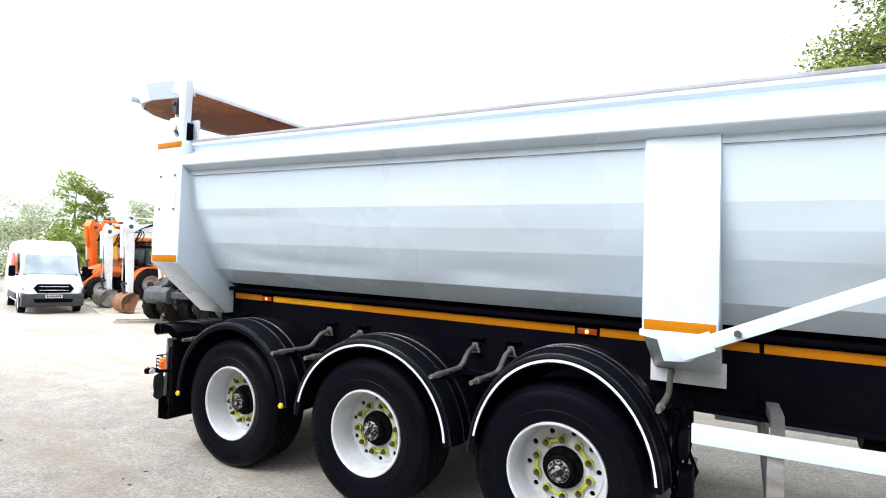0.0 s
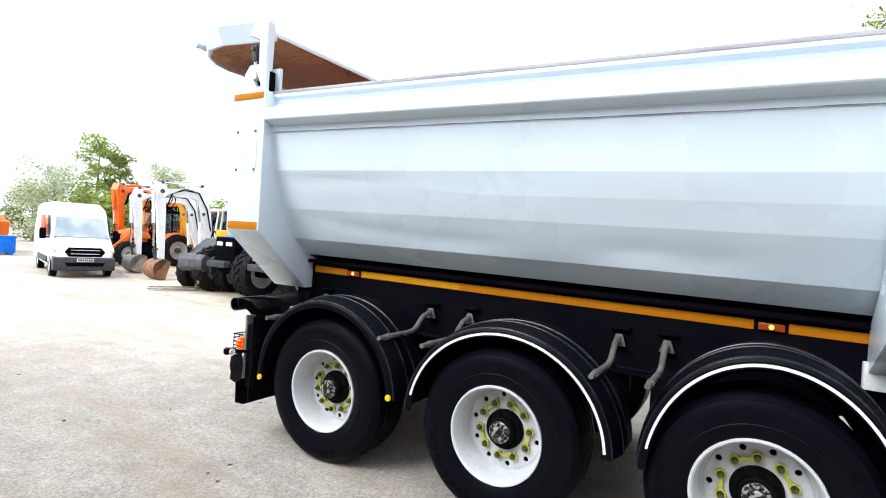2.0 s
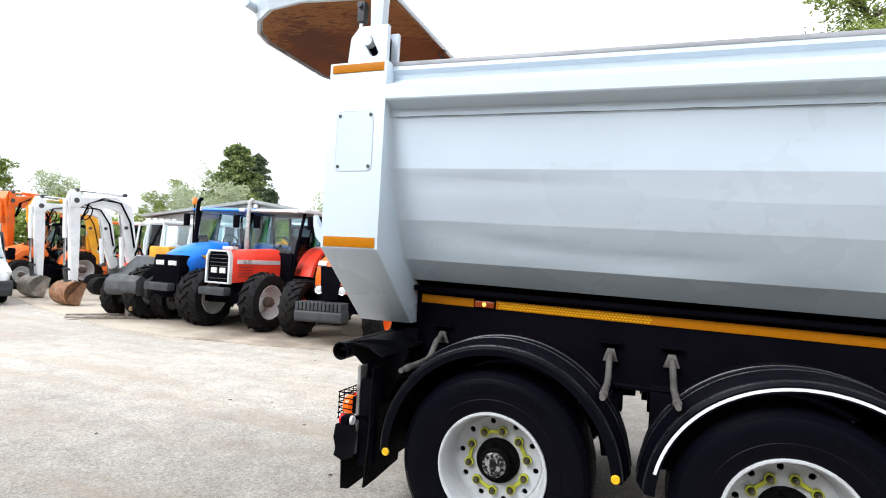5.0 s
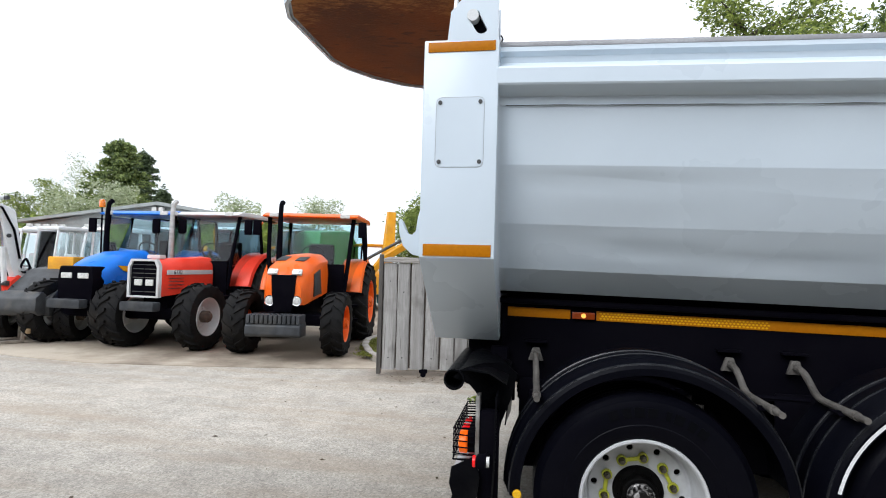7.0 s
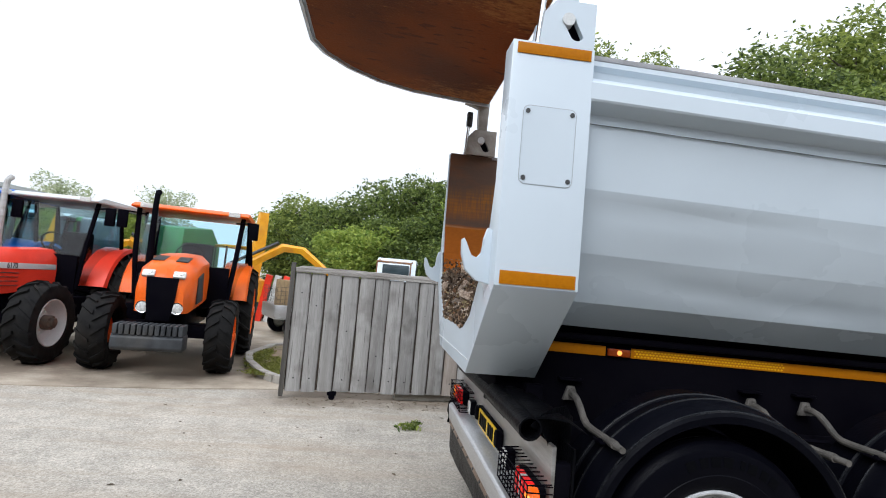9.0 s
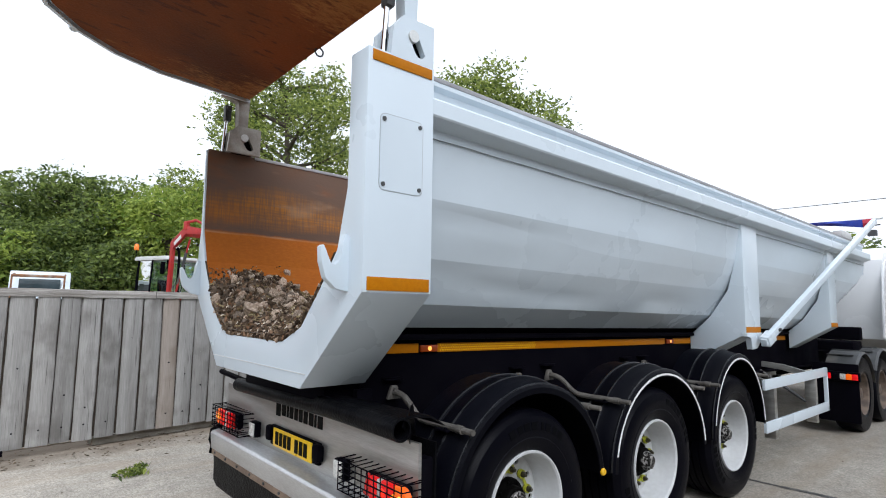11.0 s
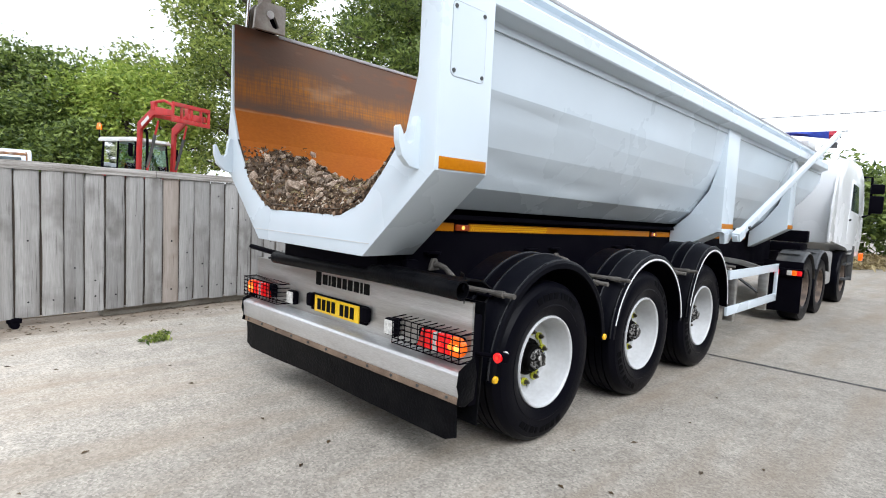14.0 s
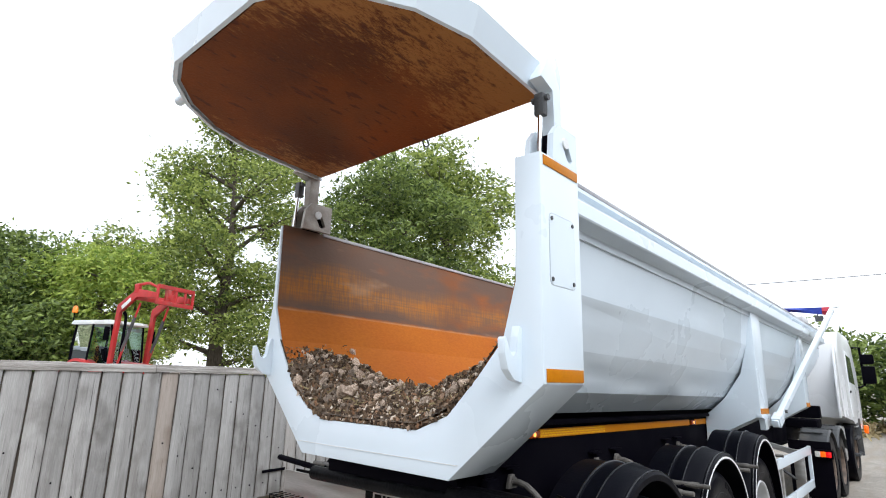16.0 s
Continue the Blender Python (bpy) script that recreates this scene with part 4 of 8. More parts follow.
def tailgate():
    """The gate, raised about its top hinges, its scoured inner face turned down."""
    turn = pose(-0.813, 0, 3.25, 0, TILT_GATE, 0)
    # outline in gate coordinates: u back from the hinge edge, v across
    half = [(0.0, 1.06), (0.675, 1.06), (0.98, 0.975), (1.22, 0.81), (1.395, 0.60), (1.47, 0.40)]
    loop = half + [(u, -v) for u, v in half[::-1]]

    def lay(bm):
        for v in bm.verts:
            v.co = turn @ Vector((-v.co.x, v.co.y, v.co.z))
        return bm

    b = bmesh.new()
    prism(b, loop, "z", 0.0, 0.035, 0.006)
    lay(b)
    g = part("tailgate", b, WHITE, trailer, "raised white tailgate with rusty inner face")
    b = bmesh.new()
    inn = [(0.012 + u * 0.965, v * 0.97) for u, v in loop]
    prism(b, inn, "z", -0.012, 0.004)
    lay(b)
    part("inner_face", b, GATE_RUST, g, "rusty scoured inner face", smooth=False)
    b = bmesh.new()
    n = len(loop)
    for k in range(n):
        if k == n - 1:
            continue
        (u0, v0), (u1, v1) = loop[k], loop[(k + 1) % n]
        q = [(u0, v0, -0.03), (u1, v1, -0.03), (u1 * 1.024, v1 * 1.046, 0.115), (u0 * 1.024, v0 * 1.046, 0.115)]
        w = [(u0 * 0.985, v0 * 0.98, -0.03), (u1 * 0.985, v1 * 0.98, -0.03), (u1 * 1.01, v1 * 1.026, 0.115), (u0 * 1.01, v0 * 1.026, 0.115)]
        put(b, q + w, [(0, 1, 2, 3), (4, 5, 6, 7), (0, 1, 5, 4), (2, 3, 7, 6), (1, 2, 6, 5), (0, 3, 7, 4)])
    for u in (0.35, 0.8):
        box(b, (u, 0, 0.08), (0.1, 1.9, 0.1), 0.01)
    lay(b)
    part("rim", b, WHITE, g)
    for s in (-1, 1):
        b = bmesh.new()
        prism(b, [(-1.02, 3.25), (-0.93, 3.42), (-0.84, 3.44), (-0.80, 3.34), (-0.815, 2.86), (-0.885, 2.86), (-0.89, 3.22)], "y", s * 1.075, s * 1.15, 0.006)
        part("hinge_arm", b, WHITE if s < 0 else BARE, g)
        b = bmesh.new()
        cyl(b, (-0.99, s * 1.115, 2.72), (-0.97, s * 1.115, 3.06), 0.014, 12)
        part("ram_rod", b, CHROME, g, "bright ram rod")
        b = bmesh.new()
        box(b, (-0.965, s * 1.115, 3.11), (0.05, 0.06, 0.13), 0.012)
        cyl(b, (-0.965, s * 1.165, 3.145), (-0.965, s * 1.065, 3.145), 0.018, 10)
        part("ram_clevis", b, DARKGREY, g)
        b = bmesh.new()
        lug = turn @ Vector((-1.22, s * 0.82, 0.05))
        cyl(b, lug, lug + Vector((0.0, s * 0.13, 0.0)), 0.032, 12)
        part("latch_pin", b, WHITE, g)
    b = bmesh.new()
    ringp = [(-0.82 + 0.028 * math.cos(a), -0.13, 3.222 + 0.028 * math.sin(a)) for a in [2 * math.pi * k / 12 for k in range(13)]]
    tube(b, ringp, 0.006, 6)
    part("eye_bolt", b, DARKGREY, g)


tailgate()


def side_posts():
    for x0, x1, k in ((3.21, 3.585, 0), (6.02, 6.32, 1)):
        for s in (-1, 1):
            b = bmesh.new()
            y = 1.125 if k == 0 else 1.11
            prof = [(s * y, 2.56), (s * y, 1.445), (s * 0.59, 1.16), (s * 0.59, 1.42), (s * 0.8, 1.60), (s * 0.98, 1.86), (s * 1.04, 2.12), (s * 1.09, 2.56)]
            if k:
                prof = [(s * y, 2.56), (s * y, 1.52), (s * 0.62, 1.22), (s * 0.62, 1.45)] + prof[4:]
            prism(b, prof, "x", x0, x1, 0.006)
            dip(b)
            p = part("side_post", b, WHITE, trailer)
            b = bmesh.new()
            box(b, ((x0 + x1) / 2, s * (y + 0.002), 1.488 + 0.06 * k), ((x1 - x0) * 0.94, 0.005, 0.055), 0.001)
            dip(b)
            part("reflective_strip", b, ORANGE_TAPE, p, "orange reflective strip")
            if k == 0:
                b = bmesh.new()
                prism(b, [(x0 - 0.01, 1.46), (x1 + 0.0, 1.46), (x1, 1.41), (x0 + 0.24, 1.31), (x0 + 0.115, 1.30), (x0 + 0.085, 1.415), (x0 - 0.01, 1.425)], "y", s * (y - 0.04), s * (y + 0.012), 0.003)
                dip(b)
                part("arm_bracket", b, WHITE, p)
                b = bmesh.new()
                box(b, (3.4, s * 0.62, 1.11), (0.42, 0.05, 0.14), 0.004)
                part("rubbing_plate", b, GREYED, p)


side_posts()


def cover_arms():
    for s in (-1, 1):
        b = bmesh.new()
        a, c = Vector((3.40, s * 1.212, 1.30)), Vector((6.86, s * 1.472, 2.852))
        d = (c - a).normalized()
        turn = d.to_track_quat("X", "Z").to_matrix()
        box(b, (a + c) / 2, ((c - a).length, 0.055, 0.07), 0.006, turn)
        arm = part("cover_arm", b, WHITE, trailer, "white square tube of the load cover")
        b = bmesh.new()
        box(b, a + d * 0.1, (0.16, 0.085, 0.1), 0.008, turn)
        part("sleeve", b, WHITE, arm)
        b = bmesh.new()
        cyl(b, a + d * 0.3 + Vector((0, s * 0.025, 0)), a + d * 0.3 + Vector((0, s * 0.05, 0)), 0.017, 10)
        part("bolt", b, DARKGREY, arm)
    # loose blue sheet gathered on the front bar, deeper at its near end, with a red corner
    def sheet(y0, y1, n):
        bm = bmesh.new()
        rows = []
        for k in range(n + 1):
            y = y0 + (y1 - y0) * k / n
            u = max(0.0, -y / 1.45)
            top, deep = 2.895 + 0.008 * math.sin(6 * y), 0.03 + 0.10 * u ** 3
            rows.append([bm.verts.new(v) for v in ((6.86, y, top), (6.90, y, top), (6.91 + 0.02 * math.sin(14 * y), y, top - deep * 0.6), (6.895, y, top - deep), (6.875, y, top - deep), (6.85 + 0.02 * math.sin(14 * y), y, top - deep * 0.5))])
        for r0, r1 in zip(rows, rows[1:]):
            for q in range(6):
                bm.faces.new((r0[q], r0[(q + 1) % 6], r1[(q + 1) % 6], r1[q]))
        bm.faces.new(rows[0])
        bm.faces.new(rows[-1][::-1])
        return bm

    roll = part("load_cover", sheet(1.36, -1.34, 36), TARP, trailer, "gathered blue load cover sheet")
    part("cover_end", sheet(-1.342, -1.45, 4), TARP_RED, roll, "red corner of the cover")
    b = bmesh.new()
    tube(b, [(6.88, 1.56, 2.885), (6.88, -1.56, 2.885)], 0.014, 8)
    part("cover_bar", b, GREYED, roll)
    b = bmesh.new()
    box(b, (7.3, -1.0, 2.74), (0.5, 0.12, 0.1), 0.02)
    box(b, (7.75, -0.7, 2.74), (0.16, 0.6, 0.16), 0.02)
    part("cover_motor", b, GREYED, roll)


cover_arms()


def chassis():
    ch = None
    for s in (-1, 1):
        b = bmesh.new()
        box(b, (3.35, s * 0.56, 1.175), (8.15, 0.035, 0.46), 0.004)
        dip(b)
        member = part("chassis_member", b, BLACK, trailer, "black chassis side member")
        ch = ch or member
        for nm, c, size in (("lower_flange", (3.35, s * 0.53, 0.955), (8.15, 0.16, 0.025)), ("upper_flange", (3.35, s * 0.53, 1.425), (8.3, 0.2, 0.03)), ("bearer", (2.75, s * 0.50, 1.465), (6.9, 0.10, 0.07)), ("splice_plate", (3.785, s * 0.58, 1.17), (0.02, 0.012, 0.44))):
            b = bmesh.new()
            box(b, c, size, 0.003)
            dip(b)
            part(nm, b, BLACK, member)
    for x in (-0.4, 0.7, 2.1, 3.6, 5.0, 6.6):
        b = bmesh.new()
        box(b, (x, 0, 1.15), (0.1, 1.1, 0.24), 0.01)
        dip(b)
        part("cross_member", b, BLACK, trailer)
    for s in (-1, 1):
        x = -0.69
        for x1 in (-0.32, -0.17, 2.69, 2.86, 3.775, 3.80, 6.0):
            if x1 - x > 0.2:
                bb = bmesh.new()
                box(bb, ((x + x1) / 2, s * 0.582, 1.358), (x1 - x, 0.004, 0.055), 0.001)
                dip(bb)
                part("side_tape", bb, ORANGE_TAPE, ch, "orange reflective side tape")
            x = x1
        # tape cells where it reflects back, the glint given as yellow colour
        bb = bmesh.new()
        for i in range(46):
            for j in range(3):
                x, z = -0.145 + 0.02 * i + 0.01 * (j % 2), 1.343 + 0.015 * j
                put(bb, [(x - 0.0085, s * 0.5845, z), (x, s * 0.5845, z - 0.0065), (x + 0.0085, s * 0.5845, z), (x, s * 0.5845, z + 0.0065)], [(0, 1, 2, 3)])
        dip(bb)
        part("tape_cells", bb, YELLOW, ch, "honeycomb cells of the reflective tape, their glint painted yellow")["kind"] = "stuff"
        for x in (-0.245, 2.777):
            bb = bmesh.new()
            box(bb, (x, s * 0.59, 1.355), (0.13, 0.02, 0.042), 0.006)
            dip(bb)
            lamp = part("side_marker", bb, MARKER, ch, "lit amber side marker lamp")
            bb = bmesh.new()
            cyl(bb, (x, s * 0.6, 1.355 - 0.016 * (x + 0.7)), (x, s * 0.603, 1.355 - 0.016 * (x + 0.7)), 0.014, 12)
            part("bulb", bb, WARM_GLOW, lamp)
    # axles, suspension arms and air tanks under the frame
    for x in (0.0, 1.39, 2.78):
        bb = bmesh.new()
        tube(bb, [(x, -0.95, 0.525), (x, 0.95, 0.525)], 0.075, 14)
        for s in (-1, 1):
            tube(bb, [(x + 0.55, s * 0.5, 0.8), (x + 0.1, s * 0.5, 0.6), (x - 0.35, s * 0.5, 0.55)], 0.05, 8)
            cyl(bb, (x - 0.38, s * 0.5, 0.55), (x - 0.38, s * 0.5, 0.92), 0.12, 14)
            box(bb, (x + 0.55, s * 0.5, 0.87), (0.16, 0.12, 0.2), 0.01)
            box(bb, (x - 0.44, s * 0.63, 0.74), (0.34, 0.02, 0.46), 0.01)
            cyl(bb, (x, s * 0.62, 0.525), (x, s * 0.83, 0.525), 0.2, 20)
        part("axle", bb, BLACK, trailer)
    bb = bmesh.new()
    cyl(bb, (4.3, -0.2, 0.86), (5.3, -0.2, 0.86), 0.15, 18)
    part("air_tank", bb, BLACK, trailer)
    # hoses and valve cluster ahead of the front axle
    rng = random.Random(9)
    bb = bmesh.new()
    for k in range(7):
        x0, y0 = 3.4 + rng.uniform(-0.06, 0.1), -0.95 + rng.uniform(-0.15, 0.3)
        tube(bb, [(x0, y0, 0.95), (x0 + rng.uniform(-0.05, 0.08), y0 + rng.uniform(-0.05, 0.05), 0.75), (x0 + rng.uniform(-0.05, 0.1), y0, 0.55), (x0, y0 + 0.1, 0.42)], 0.013, 6)
    box(bb, (3.43, -0.95, 0.52), (0.07, 0.2, 0.24), 0.02)
    box(bb, (3.42, -1.0, 0.78), (0.05, 0.16, 0.14), 0.02)
    part("air_hose", bb, BLACK, trailer)["kind"] = "stuff"


chassis()


def wheel(parent, m, tyre=RUBBER):
    """Super-single wheel; its outer side looks along -y."""
    b = bmesh.new()
    rev(b, [(0.301, -0.170), (0.297, -0.180), (0.288, -0.180), (0.280, -0.170), (0.274, -0.135), (0.266, -0.06), (0.262, -0.02), (0.255, -0.004), (0.24, 0.0), (0.24, 0.012), (0.26, 0.02), (0.275, -0.05), (0.294, -0.15)], 48, closed=True)
    holes = [circle(0.0165, 12, (0.214 * math.cos(radians(a)), 0.214 * math.sin(radians(a)))) for a in range(18, 378, 36)]
    plate_with_holes(b, circle(0.2405, 48), holes + [circle(0.118, 32)], "y", -0.008, 0.006)
    w = part("wheel", b, RIM, parent, "white painted steel wheel rim", sharp=28)
    w.matrix_basis = m
    b = bmesh.new()
    rev(b, [(0.296, -0.15), (0.306, -0.172), (0.3347, -0.186), (0.3714, -0.193), (0.3753, -0.190), (0.4189, -0.196), (0.4586, -0.190), (0.4834, -0.182), (0.4873, -0.176), (0.5042, -0.164), (0.517, -0.145), (0.521, -0.115), (0.521, -0.098), (0.5071, -0.096), (0.5071, -0.086), (0.521, -0.084), (0.522, -0.038), (0.5071, -0.036), (0.5071, -0.026), (0.522, -0.024), (0.522, 0.024), (0.5071, 0.026), (0.5071, 0.036), (0.522, 0.038), (0.521, 0.084), (0.5071, 0.086), (0.5071, 0.096), (0.521, 0.098), (0.521, 0.115), (0.517, 0.145), (0.5042, 0.164), (0.4586, 0.19), (0.3991, 0.195), (0.3297, 0.185), (0.3, 0.15)], 64, closed=True)
    part("tyre", b, tyre, w, "black rubber tyre", sharp=25)
    b = bmesh.new()
    for a0 in (40, 220):
        for k, wide in enumerate((6, 5, 6, 3, 6, 6, 5, 6)):
            s = a0 + 8 * k
            rev(b, [(0.412, -0.1935), (0.412, -0.1985), (0.455, -0.1935), (0.455, -0.188)], 3, "y", (0, 0, 0), s, s + wide, closed=True)
    part("sidewall_lettering", b, MARK, w, "raised sidewall marks")["kind"] = "stuff"
    b = bmesh.new()
    rev(b, [(0.0, 0.05), (0.235, 0.05), (0.235, 0.02), (0.125, 0.016), (0.122, -0.03), (0.116, -0.04), (0.09, -0.046), (0.086, -0.085), (0.08, -0.09), (0.0, -0.09)], 32)
    for a in range(0, 360, 45):
        c = (0.103 * math.cos(radians(a)), 0.103 * math.sin(radians(a)))
        cyl(b, (c[0], -0.04, c[1]), (c[0], -0.052, c[1]), 0.008, 6)
    part("hub", b, HUB, w, "dark greasy wheel hub", sharp=30)
    b = bmesh.new()
    rev(b, [(0.066, -0.088), (0.066, -0.106), (0.06, -0.112), (0.046, -0.114), (0.044, -0.136), (0.038, -0.143), (0.0, -0.145)], 28)
    for a in range(0, 360, 60):
        c = (0.055 * math.cos(radians(a)), 0.055 * math.sin(radians(a)))
        cyl(b, (c[0], -0.11, c[1]), (c[0], -0.121, c[1]), 0.006, 6)
    part("hub_cap", b, HUBCAP, w, "flaking silver hub cap", sharp=30)
    b = bmesh.new()
    cyl(b, (0, -0.05, 0), (0, -0.006, 0), 0.0165, 6)
    cyl(b, (0, -0.062, 0), (0, -0.05, 0), 0.010, 8)
    cyl(b, (0, -0.012, 0), (0, -0.007, 0), 0.023, 12)
    nut = part("wheel_nut", b, NUT, w)
    first = True
    for a in range(0, 360, 36):
        p = pose(0.1675 * math.cos(radians(a)), 0, 0.1675 * math.sin(radians(a)))
        if first:
            nut.matrix_basis = p
            first = False
        else:
            twin(nut, w, p)
    b = bmesh.new()
    c1, c2 = (0.1675, 0.0), (0.1675 * math.cos(radians(36)), 0.1675 * math.sin(radians(36)))
    for c in (c1, c2):
        rev(b, [(0.0185, -0.034), (0.026, -0.034), (0.026, -0.016), (0.0185, -0.016)], 16, c=(c[0], 0, c[1]), closed=True)
    mid = Vector(((c1[0] + c2[0]) / 2, -0.025, (c1[1] + c2[1]) / 2))
    ang = math.atan2(c2[1] - c1[1], c2[0] - c1[0])
    box(b, mid, (0.056, 0.008, 0.02), 0.003, Matrix.Rotation(-ang, 3, "Y"))
    link = part("nut_link", b, LINK, w, "yellow nut check link")
    for k in range(1, 5):
        twin(link, w, pose(0, 0, 0, 0, -72 * k, 0))
    return w


first_wheel = wheel(trailer, pose(0, -0.995, 0.52, 0, -11, 0))
for x, s, a in ((1.39, -1, 29), (2.755, -1, 52), (0.0, 1, 13), (1.39, 1, 70), (2.755, 1, 40)):
    copy_thing(first_wheel, pose(x, s * (0.995 if x < 2 else 0.985), 0.52, 0, a, 0 if s < 0 else 180))


def mudguards():
    def shape(bm, k, x):
        """The three guards are not quite alike: the foremost is narrower and taller."""
        wide, tall = ((1.0, 0.985), (1.022, 0.972), (0.865, 1.045))[k]
        for v in bm.verts:
            v.co.x, v.co.z = x + (v.co.x - x) * wide, 0.54 + (v.co.z - 0.54) * tall
        return bm

    for k, x in enumerate((0.018, 1.425, 2.78)):
        lo, hi = (4, 182) if k == 0 else (2, 178)
        for s in (-1, 1):
            b = bmesh.new()
            # half-pipe guard: crown, rolled shoulder with a raised bead, and a down-turned outer lip
            prof = [(0.668, s * 0.80), (0.675, s * 0.80), (0.675, s * 1.05), (0.681, s * 1.062), (0.681, s * 1.078), (0.674, s * 1.09), (0.668, s * 1.13), (0.656, s * 1.172), (0.646, s * 1.19), (0.652, s * 1.198), (0.650, s * 1.212), (0.634, s * 1.222), (0.602, s * 1.222), (0.599, s * 1.215), (0.626, s * 1.214), (0.640, s * 1.185), (0.660, s * 1.12), (0.668, s * 1.06)]
            rev(b, prof, 48, "y", (x, 0, 0.54), lo, hi, closed=True)
            rev(b, [(0.673, s * 0.95), (0.681, s * 0.955), (0.681, s * 0.975), (0.673, s * 0.98)], 48, "y", (x, 0, 0.54), lo + 2, hi - 2, closed=True)
            g = part("mudguard", shape(b, k, x), PLASTIC, trailer, "black plastic mudguard", sharp=30)
            for r, y, h in ((0.653, 1.205, 0.006), (0.682, 1.07, 0.005), (0.6835, 0.965, 0.004)):
                b = bmesh.new()
                rev(b, [(r - h, s * (y - 0.008)), (r + h * 0.6, s * (y - 0.005)), (r + h, s * y), (r + h * 0.6, s * (y + 0.005)), (r - h, s * (y + 0.008))], 48, "y", (x, 0, 0.54), lo + 1, hi - 1, closed=True)
                part("guard_bead", shape(b, k, x), GUARD_EDGE, g, "scuffed glossy bead of the guard")
            # inner mud wall that closes the guard towards the chassis
            b = bmesh.new()
            rev(b, [(0.52, s * 0.805), (0.671, s * 0.805), (0.671, s * 0.80), (0.52, s * 0.80)], 36, "y", (x, 0, 0.54), lo, hi, closed=True)
            part("inner_wall", shape(b, k, x), BLACK, g)
            if k:
                b = bmesh.new()
                rev(b, [(0.610, s * 1.224), (0.6245, s * 1.2245), (0.6245, s * 1.221), (0.610, s * 1.221)], 48, "y", (x, 0, 0.54), 5, 168, closed=True)
                part("edge_stripe", shape(b, k, x), STRIPE, g, "white edge stripe")
            else:
                for dx, z in ((-0.613, 0.53), (0.617, 0.608)):
                    b = bmesh.new()
                    rev(b, [(0.0, s * 1.236), (0.018, s * 1.236), (0.022, s * 1.230), (0.022, s * 1.220)], 16, "y", (x + dx, 0, z))
                    part("reflector", b, YELLOW, g, "round yellow reflector")
            for dx in (-0.535, 0.535):
                b = bmesh.new()
                px = x + dx
                prism(b, [(px - 0.045, 1.075), (px + 0.045, 1.075), (px + 0.02, 1.15), (px - 0.02, 1.15)], "y", s * 0.60, s * 0.622, 0.004)
                cyl(b, (px, s * 0.62, 1.125), (px, s * 0.64, 1.125), 0.014, 8)
                tube(b, [(px, s * 0.62, 1.110), (px, s * 0.665, 1.112), (px, s * 0.715, 1.100), (px + 0.002, s * 0.765, 1.066), (px + 0.004, s * 0.815, 1.024), (px + 0.004, s * 0.86, 1.005), (px + 0.005, s * 0.92, 1.0), (px + 0.006, s * 1.15, 1.0)], 0.018, 10)
                stay = part("guard_stay", b, BEIGE, trailer, "primer-coated mudguard stay tube")
                b = bmesh.new()
                tube(b, [(px + 0.006, s * 1.145, 1.0), (px + 0.006, s * 1.19, 1.0)], 0.021, 12, hollow=0.006)
                part("stay_end", b, BEIGE, stay)
                b = bmesh.new()
                box(b, (px, s * 0.60, 1.185), (0.13, 0.05, 0.012), 0.003)
                part("stay_bracket", b, BLACK, stay)
                b = bmesh.new()
                box(b, (px + 0.006, s * 1.06, 0.984), (0.07, 0.10, 0.012), 0.004)
                cyl(b, (px + 0.03, s * 1.03, 0.985), (px + 0.03, s * 1.03, 1.0), 0.01, 6)
                cyl(b, (px - 0.02, s * 1.09, 0.985), (px - 0.02, s * 1.09, 1.0), 0.01, 6)
                part("stay_clamp", b, BLACK, stay)
    for s in (-1, 1):
        for x0, x1 in ((0.56, 0.88), (1.96, 2.25)):
            b = bmesh.new()
            tube(b, [(x0, s * 0.8, 0.98), (x1, s * 0.8, 0.975)], 0.012, 8)
            part("tie_bar", b, BLACK, trailer)


mudguards()


def side_guards():
    for s in (-1, 1):
        g = None
        for z in (0.89, 0.487):
            b = bmesh.new()
            box(b, (4.47, s * 1.165, z), (2.0, 0.03, 0.098), 0.004)
            g2 = part("side_guard_rail", b, WHITE, trailer, "white alloy side guard rail")
            g = g or g2
        b = bmesh.new()
        box(b, (5.46, s * 1.16, 0.69), (0.04, 0.04, 0.5), 0.004)
        part("rail_end_post", b, WHITE, trailer)
        for x in (3.84, 5.15):
            b = bmesh.new()
            box(b, (x, s * 1.09, 0.62), (0.075, 0.11, 0.58), 0.006)
            leg = part("guard_leg", b, STEEL, trailer)
            b = bmesh.new()
            tube(b, [(x + 0.0, s * 0.55, 0.955), (x + 0.02, s * 0.8, 0.93), (x + 0.01, s * 1.1, 0.86)], 0.045, 4)
            part("leg_brace", b, STEEL, leg)
            b = bmesh.new()
            tube(b, [(x - 0.06, s * 0.5, 0.92), (x - 0.02, s * 1.05, 0.55)], 0.02, 6)
            part("diagonal", b, DARKGREY, leg)


side_guards()


